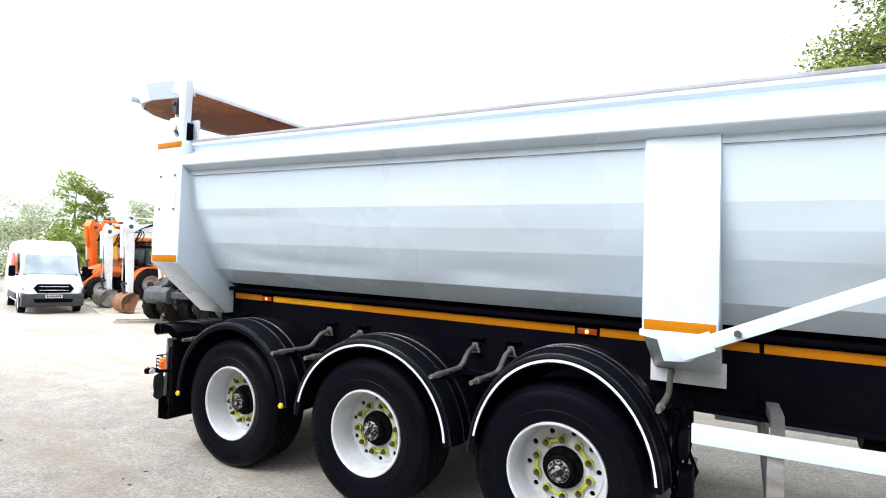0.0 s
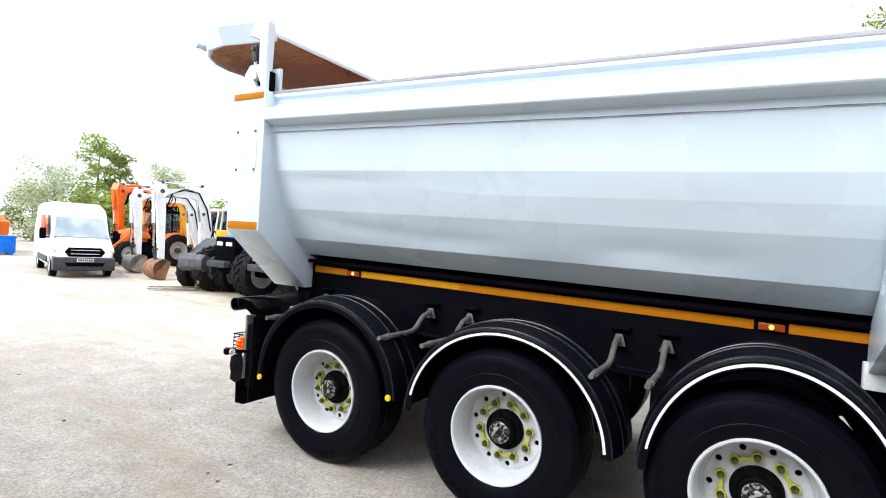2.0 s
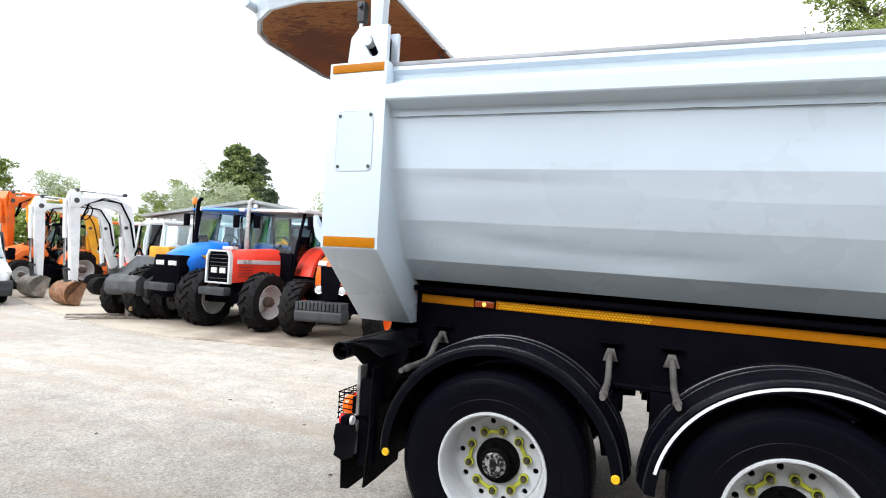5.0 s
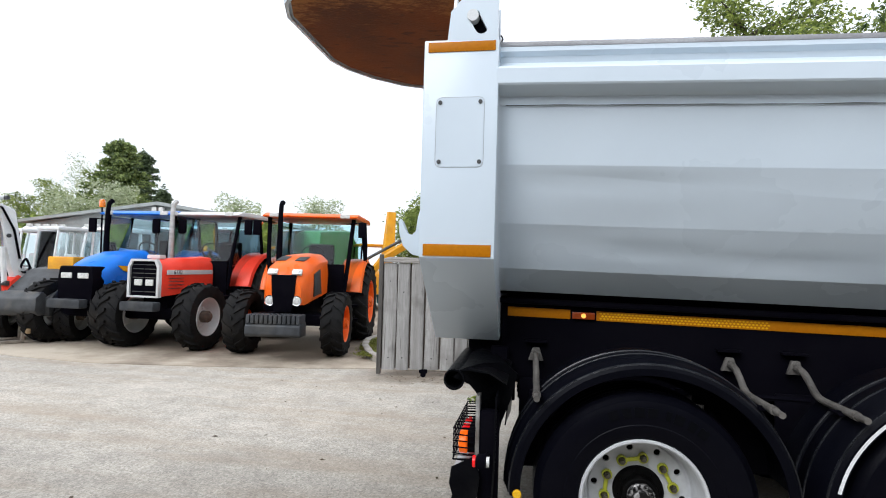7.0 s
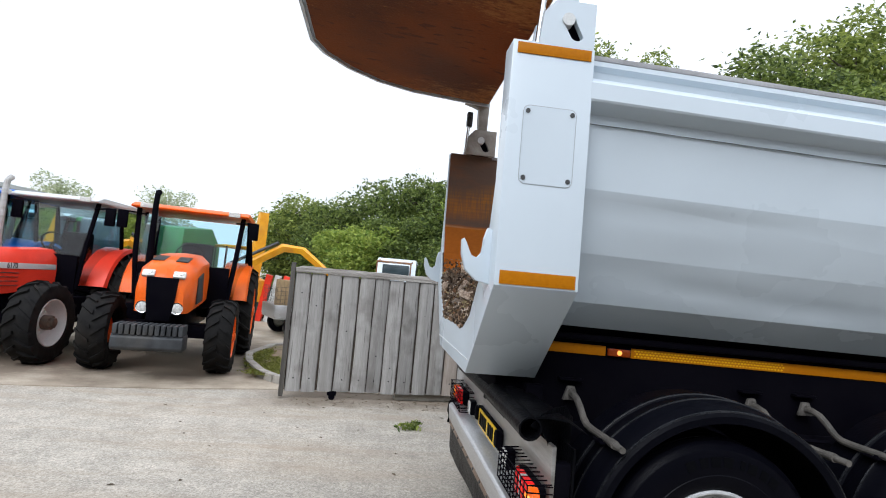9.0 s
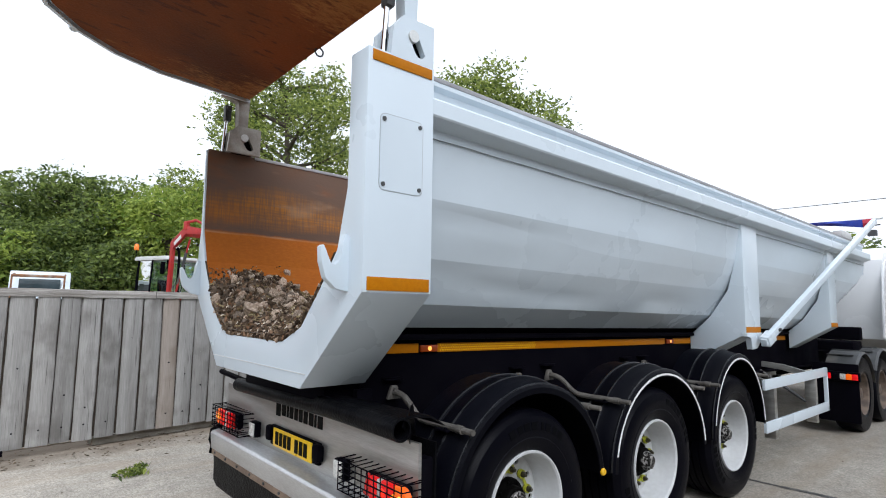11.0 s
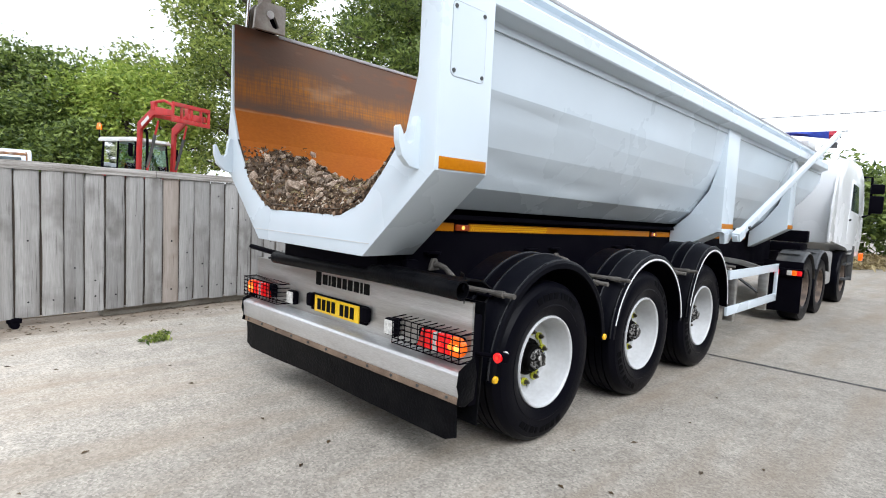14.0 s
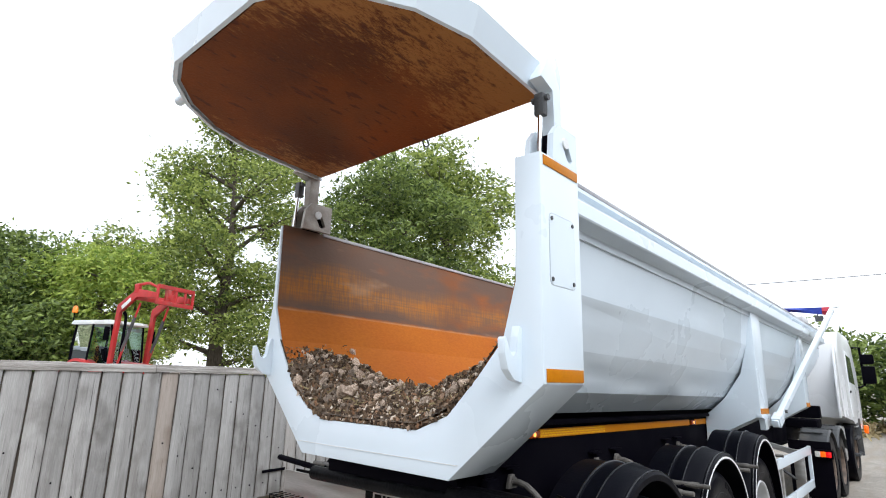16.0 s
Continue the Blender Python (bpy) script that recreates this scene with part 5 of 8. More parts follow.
def rear_panel():
    b = bmesh.new()
    box(b, (-0.795, 0, 0.80), (0.02, 2.43, 0.37), 0.004)
    panel = part("rear_panel", b, STEEL, trailer, "scuffed bare steel rear panel")
    b = bmesh.new()
    prism(b, [(-0.79, 0.655), (-0.90, 0.63), (-0.915, 0.615), (-0.905, 0.50), (-0.885, 0.475), (-0.80, 0.475)], "y", -1.235, 1.235, 0.004)
    bumper = part("bumper", b, GALV, trailer, "worn alloy rear bumper bar")
    b = bmesh.new()
    box(b, (-0.895, 0, 0.478), (0.012, 2.45, 0.046), 0.002)
    strip = part("clamp_strip", b, CLAMP, bumper, "brown-stained clamp strip")
    for k in range(11):
        bb = bmesh.new()
        cyl(bb, (-0.901, -1.15 + 0.23 * k, 0.478), (-0.908, -1.15 + 0.23 * k, 0.478), 0.009, 8)
        part("bolt", bb, DARKGREY, strip)
    b = bmesh.new()
    rows = []
    for k in range(33):
        y = -1.21 + 2.42 * k / 32
        low = 0.235 if abs(y) < 1.12 else 0.235 + (abs(y) - 1.12) ** 2 * 4
        sway = 0.012 * math.sin(3 * y + 1) + 0.01 * noise.noise((y * 2, 0, 0))
        rows.append([b.verts.new((x + (sway if z < 0.3 else 0), y, z)) for x, z in ((-0.892, 0.475), (-0.885, 0.37), (-0.872, low), (-0.862, low), (-0.876, 0.37), (-0.882, 0.475))])
    for r0, r1 in zip(rows, rows[1:]):
        for q in range(6):
            b.faces.new((r0[q], r0[(q + 1) % 6], r1[(q + 1) % 6], r1[q]))
    b.faces.new(rows[0])
    b.faces.new(rows[-1][::-1])
    part("rubber_flap", b, SHEET, bumper, "hanging black rubber flap")
    # maker's name as plain dark bars
    b = bmesh.new()
    y = 0.31
    for w in (0.08, 0.07, 0.028, 0.06, 0.055, 0.055, 0.06, 0.065, 0.028, 0.07):
        b = bmesh.new()
        box(b, (-0.806, y - w / 2, 0.925), (0.005, w * 0.82, 0.072 if w < 0.08 else 0.095))
        part("name_bar", b, INK, panel)
        y -= w + 0.008
    b = bmesh.new()
    box(b, (-0.815, 0.0, 0.755), (0.03, 0.66, 0.125), 0.012)
    hold = part("plate_holder", b, BLACK, panel)
    for s in (-1, 1):
        bb = bmesh.new()
        box(bb, (-0.83, s * 0.325, 0.765), (0.05, 0.075, 0.10), 0.022)
        part("plate_lamp", bb, BLACK, hold)
    b = bmesh.new()
    box(b, (-0.834, 0.0, 0.752), (0.008, 0.53, 0.115), 0.003)
    pl = part("number_plate", b, PLATE, panel, "yellow plate with dark bars")
    b = bmesh.new()
    y = 0.225
    for k in range(7):
        if k == 4:
            y -= 0.04
        b = bmesh.new()
        box(b, (-0.840, y - 0.022, 0.752), (0.005, 0.04, 0.078))
        part("plate_bar", b, INK, pl)
        y -= 0.059
    # lamp clusters behind wire cages
    for s in (-1, 1):
        b = bmesh.new()
        box(b, (-0.83, s * 1.02, 0.745), (0.05, 0.33, 0.10), 0.015)
        cl = part("lamp_cluster", b, BLACK, panel, "rear lamp cluster behind a wire cage")
        def lens(y0, y1, mt, round_end=False):
            z, h = 0.745, 0.054
            if round_end:
                pts = [(y0, z - h), (y1 - h, z - h)] + [(y1 - h + h * math.sin(radians(q)), z - h * math.cos(radians(q))) for q in range(20, 180, 20)] + [(y1 - h, z + h), (y0, z + h)]
            else:
                pts = [(y0, z - h), (y1, z - h), (y1, z + h), (y0, z + h)]
            bb = bmesh.new()
            prism(bb, [(s * y, z) for y, z in pts], "x", -0.884, -0.845, 0.008)
            part("lens", bb, mt, cl)

        lens(0.940, 1.000, RED_LIT)
        lens(1.002, 1.034, CLEAR_LENS)
        lens(1.036, 1.135, RED_LIT)
        lens(1.137, 1.232, AMBER_LIT, True)
        for yc, mt in ((1.185, WARM_GLOW), (1.14, AMBER_GLOW), (1.05, RED_GLOW)):
            bb = bmesh.new()
            rev(bb, [(0.020, -0.883), (0.018, -0.887), (0.011, -0.889), (0.0, -0.890)], 16, "x", (0, s * yc, 0.745))
            part("bulb", bb, mt, cl)
        bb = bmesh.new()
        prism(bb, [(s * 0.868, 0.695), (s * 0.938, 0.695), (s * 0.903, 0.80)], "x", -0.872, -0.855, 0.002)
        part("triangle_reflector", bb, RED_LENS, cl, "red triangle reflector")
        bb = bmesh.new()
        box(bb, (-0.825, s * 0.59, 0.74), (0.05, 0.10, 0.105), 0.014)
        wl2 = part("reversing_lamp", bb, BLACK, panel)
        bb = bmesh.new()
        box(bb, (-0.852, s * 0.59, 0.74), (0.01, 0.082, 0.088), 0.004)
        part("lens", bb, CLEAR_LENS, wl2)
        bb = bmesh.new()
        for z in (0.675, 0.705, 0.735, 0.765, 0.795, 0.825):
            tube(bb, [(-0.80, s * 0.67, z), (-0.905, s * 0.69, z), (-0.91, s * 1.235, z), (-0.80, s * 1.245, z)], 0.0035, 5)
        for k in range(11):
            y = s * (0.69 + 0.054 * k)
            tube(bb, [(-0.80, y, 0.68), (-0.908, y, 0.675), (-0.908, y, 0.825), (-0.80, y, 0.83)], 0.0035, 5)
        part("lamp_cage", bb, BLACK, cl, "black wire lamp guard")
        # marker on a rubber stalk
        bb = bmesh.new()
        tube(bb, [(-0.74, s * 1.2, 0.70), (-0.75, s * 1.30, 0.715), (-0.755, s * 1.345, 0.722)], 0.013, 8)
        box(bb, (-0.757, s * 1.385, 0.727), (0.05, 0.09, 0.05), 0.018)
        st = part("stalk_marker", bb, BLACK, trailer, "outline marker lamp on a rubber stalk")
        bb = bmesh.new()
        cyl(bb, (-0.782, s * 1.388, 0.727), (-0.795, s * 1.388, 0.727), 0.026, 16)
        part("red_lens", bb, RED_LIT, st)
        bb = bmesh.new()
        cyl(bb, (-0.794, s * 1.388, 0.727), (-0.797, s * 1.388, 0.727), 0.010, 10)
        part("bulb", bb, RED_GLOW, st)
        bb = bmesh.new()
        cyl(bb, (-0.732, s * 1.388, 0.727), (-0.719, s * 1.388, 0.727), 0.024, 16)
        part("clear_lens", bb, CLEAR_LENS, st)
    # rolled flap tubes with the draped sheet above the lamps
    b = bmesh.new()
    tube(b, [(-0.915, -1.235, 1.06), (-0.915, -0.9, 1.065), (-0.918, -0.50, 1.068)], 0.052, 18, hollow=0.008)
    r1 = part("rolled_flap", b, SHEET, trailer, "rolled black rubber sheet")
    b = bmesh.new()
    rows = []
    for k in range(9):
        y = -1.22 + 0.72 * k / 8
        rows.append([b.verts.new((x, y, z + 0.008 * noise.noise((x * 9, y * 5, z * 4)))) for x, z in ((-0.90, 1.108), (-0.84, 1.115), (-0.74, 1.10), (-0.66, 1.055), (-0.655, 1.047), (-0.74, 1.09), (-0.84, 1.105), (-0.90, 1.10))])
    for r0, r2 in zip(rows, rows[1:]):
        for q in range(8):
            b.faces.new((r0[q], r0[(q + 1) % 8], r2[(q + 1) % 8], r2[q]))
    b.faces.new(rows[0])
    b.faces.new(rows[-1][::-1])
    prism(b, [(-0.92, 1.075), (-0.84, 1.118), (-0.72, 1.13), (-0.56, 1.12), (-0.46, 1.05), (-0.50, 0.93), (-0.60, 0.77), (-0.635, 0.75), (-0.665, 0.77), (-0.70, 0.867), (-0.762, 0.987), (-0.81, 1.03)], "y", -1.256, -1.248)
    for v in b.verts:
        if v.co.y < -1.24:
            u = max(0.0, v.co.x + 0.90)
            v.co.x, v.co.y = v.co.x - u * 0.35, v.co.y + u * 0.71 + 0.012 * math.sin(v.co.z * 19)
    part("draped_sheet", b, SHEET, r1)
    # torn rubber over the ends of the bumper, and the flaps that hang behind the wheels
    for s in (-1, 1):
        b = bmesh.new()
        prism(b, [(-0.915, 0.64), (-0.925, 0.56), (-0.905, 0.51), (-0.918, 0.46), (-0.86, 0.44), (-0.79, 0.47), (-0.775, 0.60), (-0.80, 0.70)], "y", s * 1.237, s * 1.245, 0.002)
        part("end_flap", b, SHEET, bumper, "torn black rubber end flap")
        b = bmesh.new()
        rows = []
        for k in range(9):
            y = s * (0.72 + 0.50 * k / 8)
            rows.append([b.verts.new((x + 0.012 * math.sin(5 * y + z * 4), y, z)) for x, z in ((-0.69, 0.98), (-0.71, 0.62), (-0.735, 0.30), (-0.745, 0.30), (-0.72, 0.62), (-0.70, 0.98))])
        for q0, q1 in zip(rows, rows[1:]):
            for q in range(6):
                b.faces.new((q0[q], q0[(q + 1) % 6], q1[(q + 1) % 6], q1[q]))
        b.faces.new(rows[0])
        b.faces.new(rows[-1][::-1])
        part("mud_flap", b, SHEET, trailer, "hanging black rubber mud flap")
    b = bmesh.new()
    tube(b, [(-0.905, -0.56, 1.055), (-0.905, 0.0, 1.045), (-0.905, 0.72, 1.035)], 0.045, 16)
    part("rolled_flap", b, SHEET, trailer, "rolled black rubber sheet")
    b = bmesh.new()
    tube(b, [(-0.86, 0.66, 1.05), (-0.86, 1.22, 1.075)], 0.02, 10)
    part("flap_bar", b, BLACK, trailer)
    b = bmesh.new()
    box(b, (-0.76, 0.0, 1.10), (0.34, 1.1, 0.17), 0.02)
    for s in (-1, 1):
        box(b, (-0.73, s * 0.62, 1.0), (0.1, 0.05, 0.3), 0.01)
        box(b, (-0.74, s * 1.17, 0.66), (0.10, 0.07, 0.5), 0.012)
    box(b, (-0.74, 0, 0.8), (0.08, 2.3, 0.12), 0.01)
    part("rear_crossmember", b, BLACK, trailer)


rear_panel()


# ---------------------------------------------------------------- load of rubble
def rubble():
    rng = random.Random(12)
    edge = NEAR + [(0.0, 1.405)] + FAR[::-1]

    def lip(y):
        for (y0, z0), (y1, z1) in zip(edge[1:], edge[2:]):
            if y <= y1 and y1 > y0:
                return z0 + (z1 - z0) * (y - y0) / (y1 - y0)
        return edge[-1][1]

    def height(x, y):
        crest = 1.565 + (0.27 if y < 0 else 0.22) * (abs(y) / 0.9) ** 1.8 + 0.03 * max(0, y)
        crest += 0.05 * noise.noise((x * 3, y * 3, 2)) + 0.03 * noise.noise((x * 9, y * 9, 5))
        r = max(0.0, min(1.0, (x + 1.135) / 0.34))
        h = lip(y) + 0.016 + max(-0.03, crest - lip(y)) * r ** 0.8
        h += r * (0.035 * noise.noise((x * 17, y * 17, 1)) + 0.02 * noise.noise((x * 41, y * 41, 8)))
        h -= 0.55 * max(0, x + 0.62) ** 1.2
        return max(h, lip(y) - 0.02, skin_z(abs(y)) + 0.05 if x > -0.78 else 0.0)

    b = bmesh.new()
    nx, ny = 130, 150
    grid = []
    for i in range(nx + 1):
        x = -1.119 + 1.157 * i / nx
        grid.append([b.verts.new((x, 0.95 * (2 * j / ny - 1), height(x, 0.95 * (2 * j / ny - 1)))) for j in range(ny + 1)])
    for i in range(nx):
        for j in range(ny):
            b.faces.new((grid[i][j], grid[i + 1][j], grid[i + 1][j + 1], grid[i][j + 1]))
    heap = part("rubble_load", b, SOIL, None, sharp=60)
    tagged(heap, "heap of brown soil and rubble in the trailer body", "rubble", kind="stuff")

    def spot():
        while True:
            x, y = -1.112 + 0.64 * rng.random(), rng.uniform(-0.92, 0.92)
            if height(x, y) > lip(y) - 0.01:
                return x, y, height(x, y)

    # shared rough stone shapes
    shapes = []
    for k in range(5):
        t = bmesh.new()
        bmesh.ops.create_icosphere(t, subdivisions=2, radius=1.0)
        for v in t.verts:
            v.co *= 1 + 0.6 * noise.noise(v.co * 1.1 + Vector((k * 7, 0, 0)))
            v.co = Vector((v.co.x, v.co.y * 0.72, v.co.z * 0.55))
        me = bpy.data.meshes.new("stone")
        t.to_mesh(me)
        t.free()
        me.materials.append(STONE)
        shapes.append(me)
    for k in range(170):
        x, y, z = spot()
        r = rng.choice((0.012, 0.015, 0.018, 0.022, 0.028, 0.034, 0.044))
        s = new("stone", shapes[k % 5])
        s.matrix_world = pose(x, y, z + r * 0.2, rng.uniform(0, 360), rng.uniform(0, 360), rng.uniform(0, 360)) @ Matrix.Diagonal((r, r, r, 1))
        s.parent = heap
    for x, y, r, k in ((-0.96, 0.36, 0.085, 1), (-0.80, 0.34, 0.05, 3), (-0.95, 0.62, 0.04, 2), (-0.90, -0.72, 0.055, 0), (-0.83, 0.10, 0.045, 4)):
        s = new("stone", shapes[k])
        s.matrix_world = pose(x, y, height(x, y) + r * 0.4, 12, 18, 40 * k) @ Matrix.Diagonal((r, r, r, 1))
        s.parent = heap
    # crumbs of soil, brick and stone
    verts, faces = [], []
    for k in range(12600):
        if k < 11000:
            x, y, z = spot()
        else:
            x, y = rng.uniform(-1.121, -1.09), rng.uniform(-0.86, 0.82)
            z = lip(y) + rng.uniform(0.002, 0.016)
        r = 0.004 + 0.014 * rng.random() ** 2.8
        m = pose(x, y, z + r * 0.3, rng.uniform(0, 360), rng.uniform(0, 360), rng.uniform(0, 360))
        i = len(verts)
        flat, slim = rng.uniform(0.45, 0.9), rng.uniform(0.5, 1.0)
        for c in ((1, 0, 0), (-1, 0, 0), (0, 1, 0), (0, -1, 0), (0, 0, 1), (0, 0, -1), (0.6, 0.6, 0.5), (-0.6, 0.5, -0.6)):
            verts.append(tuple(m @ (Vector((c[0] * 1.25, c[1] * slim, c[2] * flat)) * r * rng.uniform(0.75, 1.3))))
        faces += [(i, i + 6, i + 4), (i + 6, i + 2, i + 4), (i + 2, i + 1, i + 4), (i + 1, i + 3, i + 4), (i + 3, i, i + 4), (i, i + 2, i + 6), (i + 2, i, i + 5), (i + 1, i + 2, i + 7), (i + 2, i + 5, i + 7), (i + 5, i + 1, i + 7), (i + 3, i + 1, i + 5), (i, i + 3, i + 5)]
    me = bpy.data.meshes.new("crumbs")
    me.from_pydata(verts, [], faces)
    me.materials.append(CLOD)
    crumbs = new("crumbs", me)
    crumbs.parent = heap
    crumbs["kind"] = "stuff"
    b = bmesh.new()
    for k in range(150):
        x, y, z = spot()
        d = Vector((rng.uniform(-1, 1), rng.uniform(-1, 1), rng.uniform(-0.4, 0.6))).normalized() * rng.uniform(0.03, 0.10)
        c = Vector((x, y, z + 0.01))
        tube(b, [c - d / 2, c + d * 0.1 + Vector((0, 0, 0.01)), c + d / 2], 0.003, 4)
    part("roots", b, DRY, heap, "loose roots")["kind"] = "stuff"
    b = bmesh.new()
    for k in range(300):
        x, y, z = spot()
        d = Vector((rng.uniform(-1, 1), rng.uniform(-1, 1), rng.uniform(-0.3, 0.5))).normalized() * rng.uniform(0.02, 0.07)
        w = d.cross(Vector((rng.gauss(0, 1), rng.gauss(0, 1), rng.gauss(0, 1)))).normalized() * rng.uniform(0.003, 0.008)
        c = Vector((x, y, z + 0.014))
        put(b, [c - d / 2 - w, c - d / 2 + w, c + d / 2 + w * 0.6, c + d / 2 - w * 0.6], [(0, 1, 2, 3)])
    part("splinters", b, STRAW, heap, "pale splinters and straw")["kind"] = "stuff"


rubble()


# ---------------------------------------------------------------- tractor unit in front of the trailer
def simple_wheel(parent, m, r, w, rim_r, tyre_mat, rim_mat, lugs=0, dish=0.3):
    """Wheel with its outer side along -y; lugs: number of tread bars on each side."""
    b = bmesh.new()
    rev(b, [(rim_r, -w * 0.40), (rim_r * 0.97, -w * 0.44), (rim_r * 0.93, -w * 0.40), (rim_r * 0.86, -w * (0.40 - dish * 0.6)), (rim_r * 0.62, -w * (0.40 - dish)), (rim_r * 0.56, -w * (0.40 - dish * 0.7)), (rim_r * 0.30, -w * (0.40 - dish * 0.6)), (rim_r * 0.27, -w * (0.40 - dish * 0.1)), (0.0, -w * (0.40 - dish * 0.05))], 32)
    for a in range(0, 360, 45):
        c = (rim_r * 0.43 * math.cos(radians(a)), rim_r * 0.43 * math.sin(radians(a)))
        cyl(b, (c[0], -w * (0.40 - dish * 0.6), c[1]), (c[0], -w * (0.45 - dish * 0.6), c[1]), rim_r * 0.05, 6)
    wh = part("wheel", b, rim_mat, parent, sharp=30)
    wh.matrix_basis = m
    b = bmesh.new()
    if lugs:
        rev(b, [(rim_r * 0.31, -w * (0.42 - dish * 0.5)), (rim_r * 0.30, -w * (0.46 - dish * 0.1)), (rim_r * 0.2, -w * (0.5 - dish * 0.1)), (rim_r * 0.18, -w * (0.58 - dish * 0.1)), (0.0, -w * (0.6 - dish * 0.1))], 20)
        for a in range(0, 360, 45):
            c = (rim_r * 0.24 * math.cos(radians(a)), rim_r * 0.24 * math.sin(radians(a)))
            cyl(b, (c[0], -w * (0.46 - dish * 0.1), c[1]), (c[0], -w * (0.53 - dish * 0.1), c[1]), rim_r * 0.035, 6)
        part("hub", b, WORN_RIM if rim_mat is not OR_PAINT else rim_mat, wh)
        b = bmesh.new()
    t = 0.93 if lugs else 1.0
    rev(b, [(rim_r * 0.98, -w * 0.40), (rim_r * 1.08, -w * 0.47), (rim_r + (r - rim_r) * 0.55, -w * 0.5), (r * t * 0.97, -w * 0.46), (r * t, -w * 0.36), (r * t, w * 0.36), (r * t * 0.97, w * 0.46), (rim_r + (r - rim_r) * 0.55, w * 0.5), (rim_r * 1.08, w * 0.47), (rim_r * 0.98, w * 0.40)], 40, closed=True)
    for k in range(lugs):
        for s in (-1, 1):
            a = 2 * math.pi * (k + (0.5 if s > 0 else 0)) / lugs
            turn = Matrix.Rotation(-a, 3, "Y")
            h = r * 0.075
            pts = []
            for q, (yy, da) in enumerate(((0.02, 0.0), (0.30, 0.22), (0.50, 0.42))):
                aa = da * (w / r)
                rad = r * (0.995 if q < 2 else 0.93)
                for dd in (-0.5, 0.5):
                    for rr in (rad, rad - h * (1.2 if q < 2 else 1.6)):
                        th = aa + dd * 0.085 * (0.6 / max(r, 0.4))
                        pts.append(turn @ Vector((rr * math.cos(th), s * yy * w, rr * math.sin(th))))
            fs = []
            for q in (0, 4):
                fs += [(q, q + 2, q + 6, q + 4), (q, q + 1, q + 5, q + 4), (q + 2, q + 3, q + 7, q + 6)]
            fs += [(0, 1, 3, 2), (8, 9, 11, 10)]
            put(b, pts, fs)
    part("tyre", b, tyre_mat, wh, sharp=25)
    return wh


def tractor_unit():
    u = thing("truck_tractor", pose(0, 0, 0), "white truck tractor unit coupled to the tipper trailer", "truck")
    b = bmesh.new()
    for s in (-1, 1):
        box(b, (8.5, s * 0.42, 0.86), (4.6, 0.08, 0.26), 0.01)
    for x in (6.4, 7.4, 8.4, 9.6):
        box(b, (x, 0, 0.86), (0.1, 0.84, 0.2), 0.01)
    box(b, (7.0, 0, 1.06), (0.9, 0.8, 0.1), 0.03)
    box(b, (7.75, -0.2, 1.1), (0.5, 1.6, 0.14), 0.02)
    box(b, (8.0, -0.3, 1.28), (0.16, 1.4, 0.2), 0.02)
    part("frame", b, BLACK, u)
    b = bmesh.new()
    # rear wall, sides, roof of the sleeper cab
    side = [(8.4, 1.18), (9.9, 1.14), (10.3, 0.95), (11.5, 0.85), (11.75, 1.2), (11.7, 2.0), (11.3, 2.55), (10.8, 2.72), (9.4, 2.72), (8.62, 2.60), (8.4, 2.45)]
    prism(b, side, "y", -1.19, 1.19, 0.05)
    cab = part("cab", b, TRUCK_WHITE, u, "white sleeper cab")
    cab.matrix_basis = Matrix.Diagonal((1, 1.05, 1, 1))
    for s in (-1, 1):
        b = bmesh.new()
        prism(b, [(8.2, 1.22), (8.6, 1.22), (8.6, 2.46), (8.42, 2.38), (8.26, 1.8)], "y", s * 1.20, s * 1.17, 0.006)
        part("side_fairing", b, TRUCK_WHITE, cab)
        b = bmesh.new()
        prism(b, [(9.9, 1.15), (11.1, 1.1), (11.05, 1.9), (10.75, 2.35), (9.95, 2.4)], "y", s * 1.188, s * 1.196, 0.003)
        door = part("door", b, TRUCK_WHITE, cab)
        b = bmesh.new()
        prism(b, [(10.05, 1.8), (10.98, 1.75), (10.7, 2.28), (10.05, 2.32)], "y", s * 1.197, s * 1.2)
        part("side_window", b, DARKGLASS, door)
        b = bmesh.new()
        box(b, (10.05, s * 1.2, 1.62), (0.14, 0.02, 0.04), 0.006)
        part("handle", b, BLACK, door)
        b = bmesh.new()
        box(b, (11.5, s * 1.24, 0.86), (0.16, 0.07, 0.16), 0.02)
        part("corner_indicator", b, AMBER_LIT, cab, "lit amber corner lamp")
        b = bmesh.new()
        tube(b, [(10.95, s * 1.24, 2.5), (11.2, s * 1.33, 2.52), (11.2, s * 1.34, 1.75), (11.0, s * 1.26, 1.7)], 0.022, 8)
        mir = part("mirror_frame", b, BLACK, cab)
        for z, h in ((2.28, 0.2), (1.96, 0.36)):
            bb = bmesh.new()
            box(bb, (11.2, s * 1.43, z), (0.12, 0.22, h), 0.04)
            part("mirror", bb, BLACK, mir)
        b = bmesh.new()
        for z in (0.45, 0.75, 1.0):
            box(b, (10.5, s * 1.1, z), (0.7, 0.2, 0.05), 0.01)
        box(b, (10.75, s * 1.12, 0.75), (0.06, 0.2, 0.7), 0.01)
        part("steps", b, DARKGREY, cab)
        b = bmesh.new()
        prism(b, [(8.75, 0.42), (9.25, 0.42), (9.25, 1.02), (8.75, 1.02)], "y", s * 0.55, s * 1.17, 0.05)
        part("fuel_tank", b, GALV, u, "bare alloy fuel tank")
    b = bmesh.new()
    box(b, (8.92, -1.0, 2.93), (0.08, 0.12, 0.1), 0.008)
    tube(b, [(8.9, -0.95, 2.9), (8.9, -1.0, 3.05), (8.95, -1.1, 3.07)], 0.012, 6)
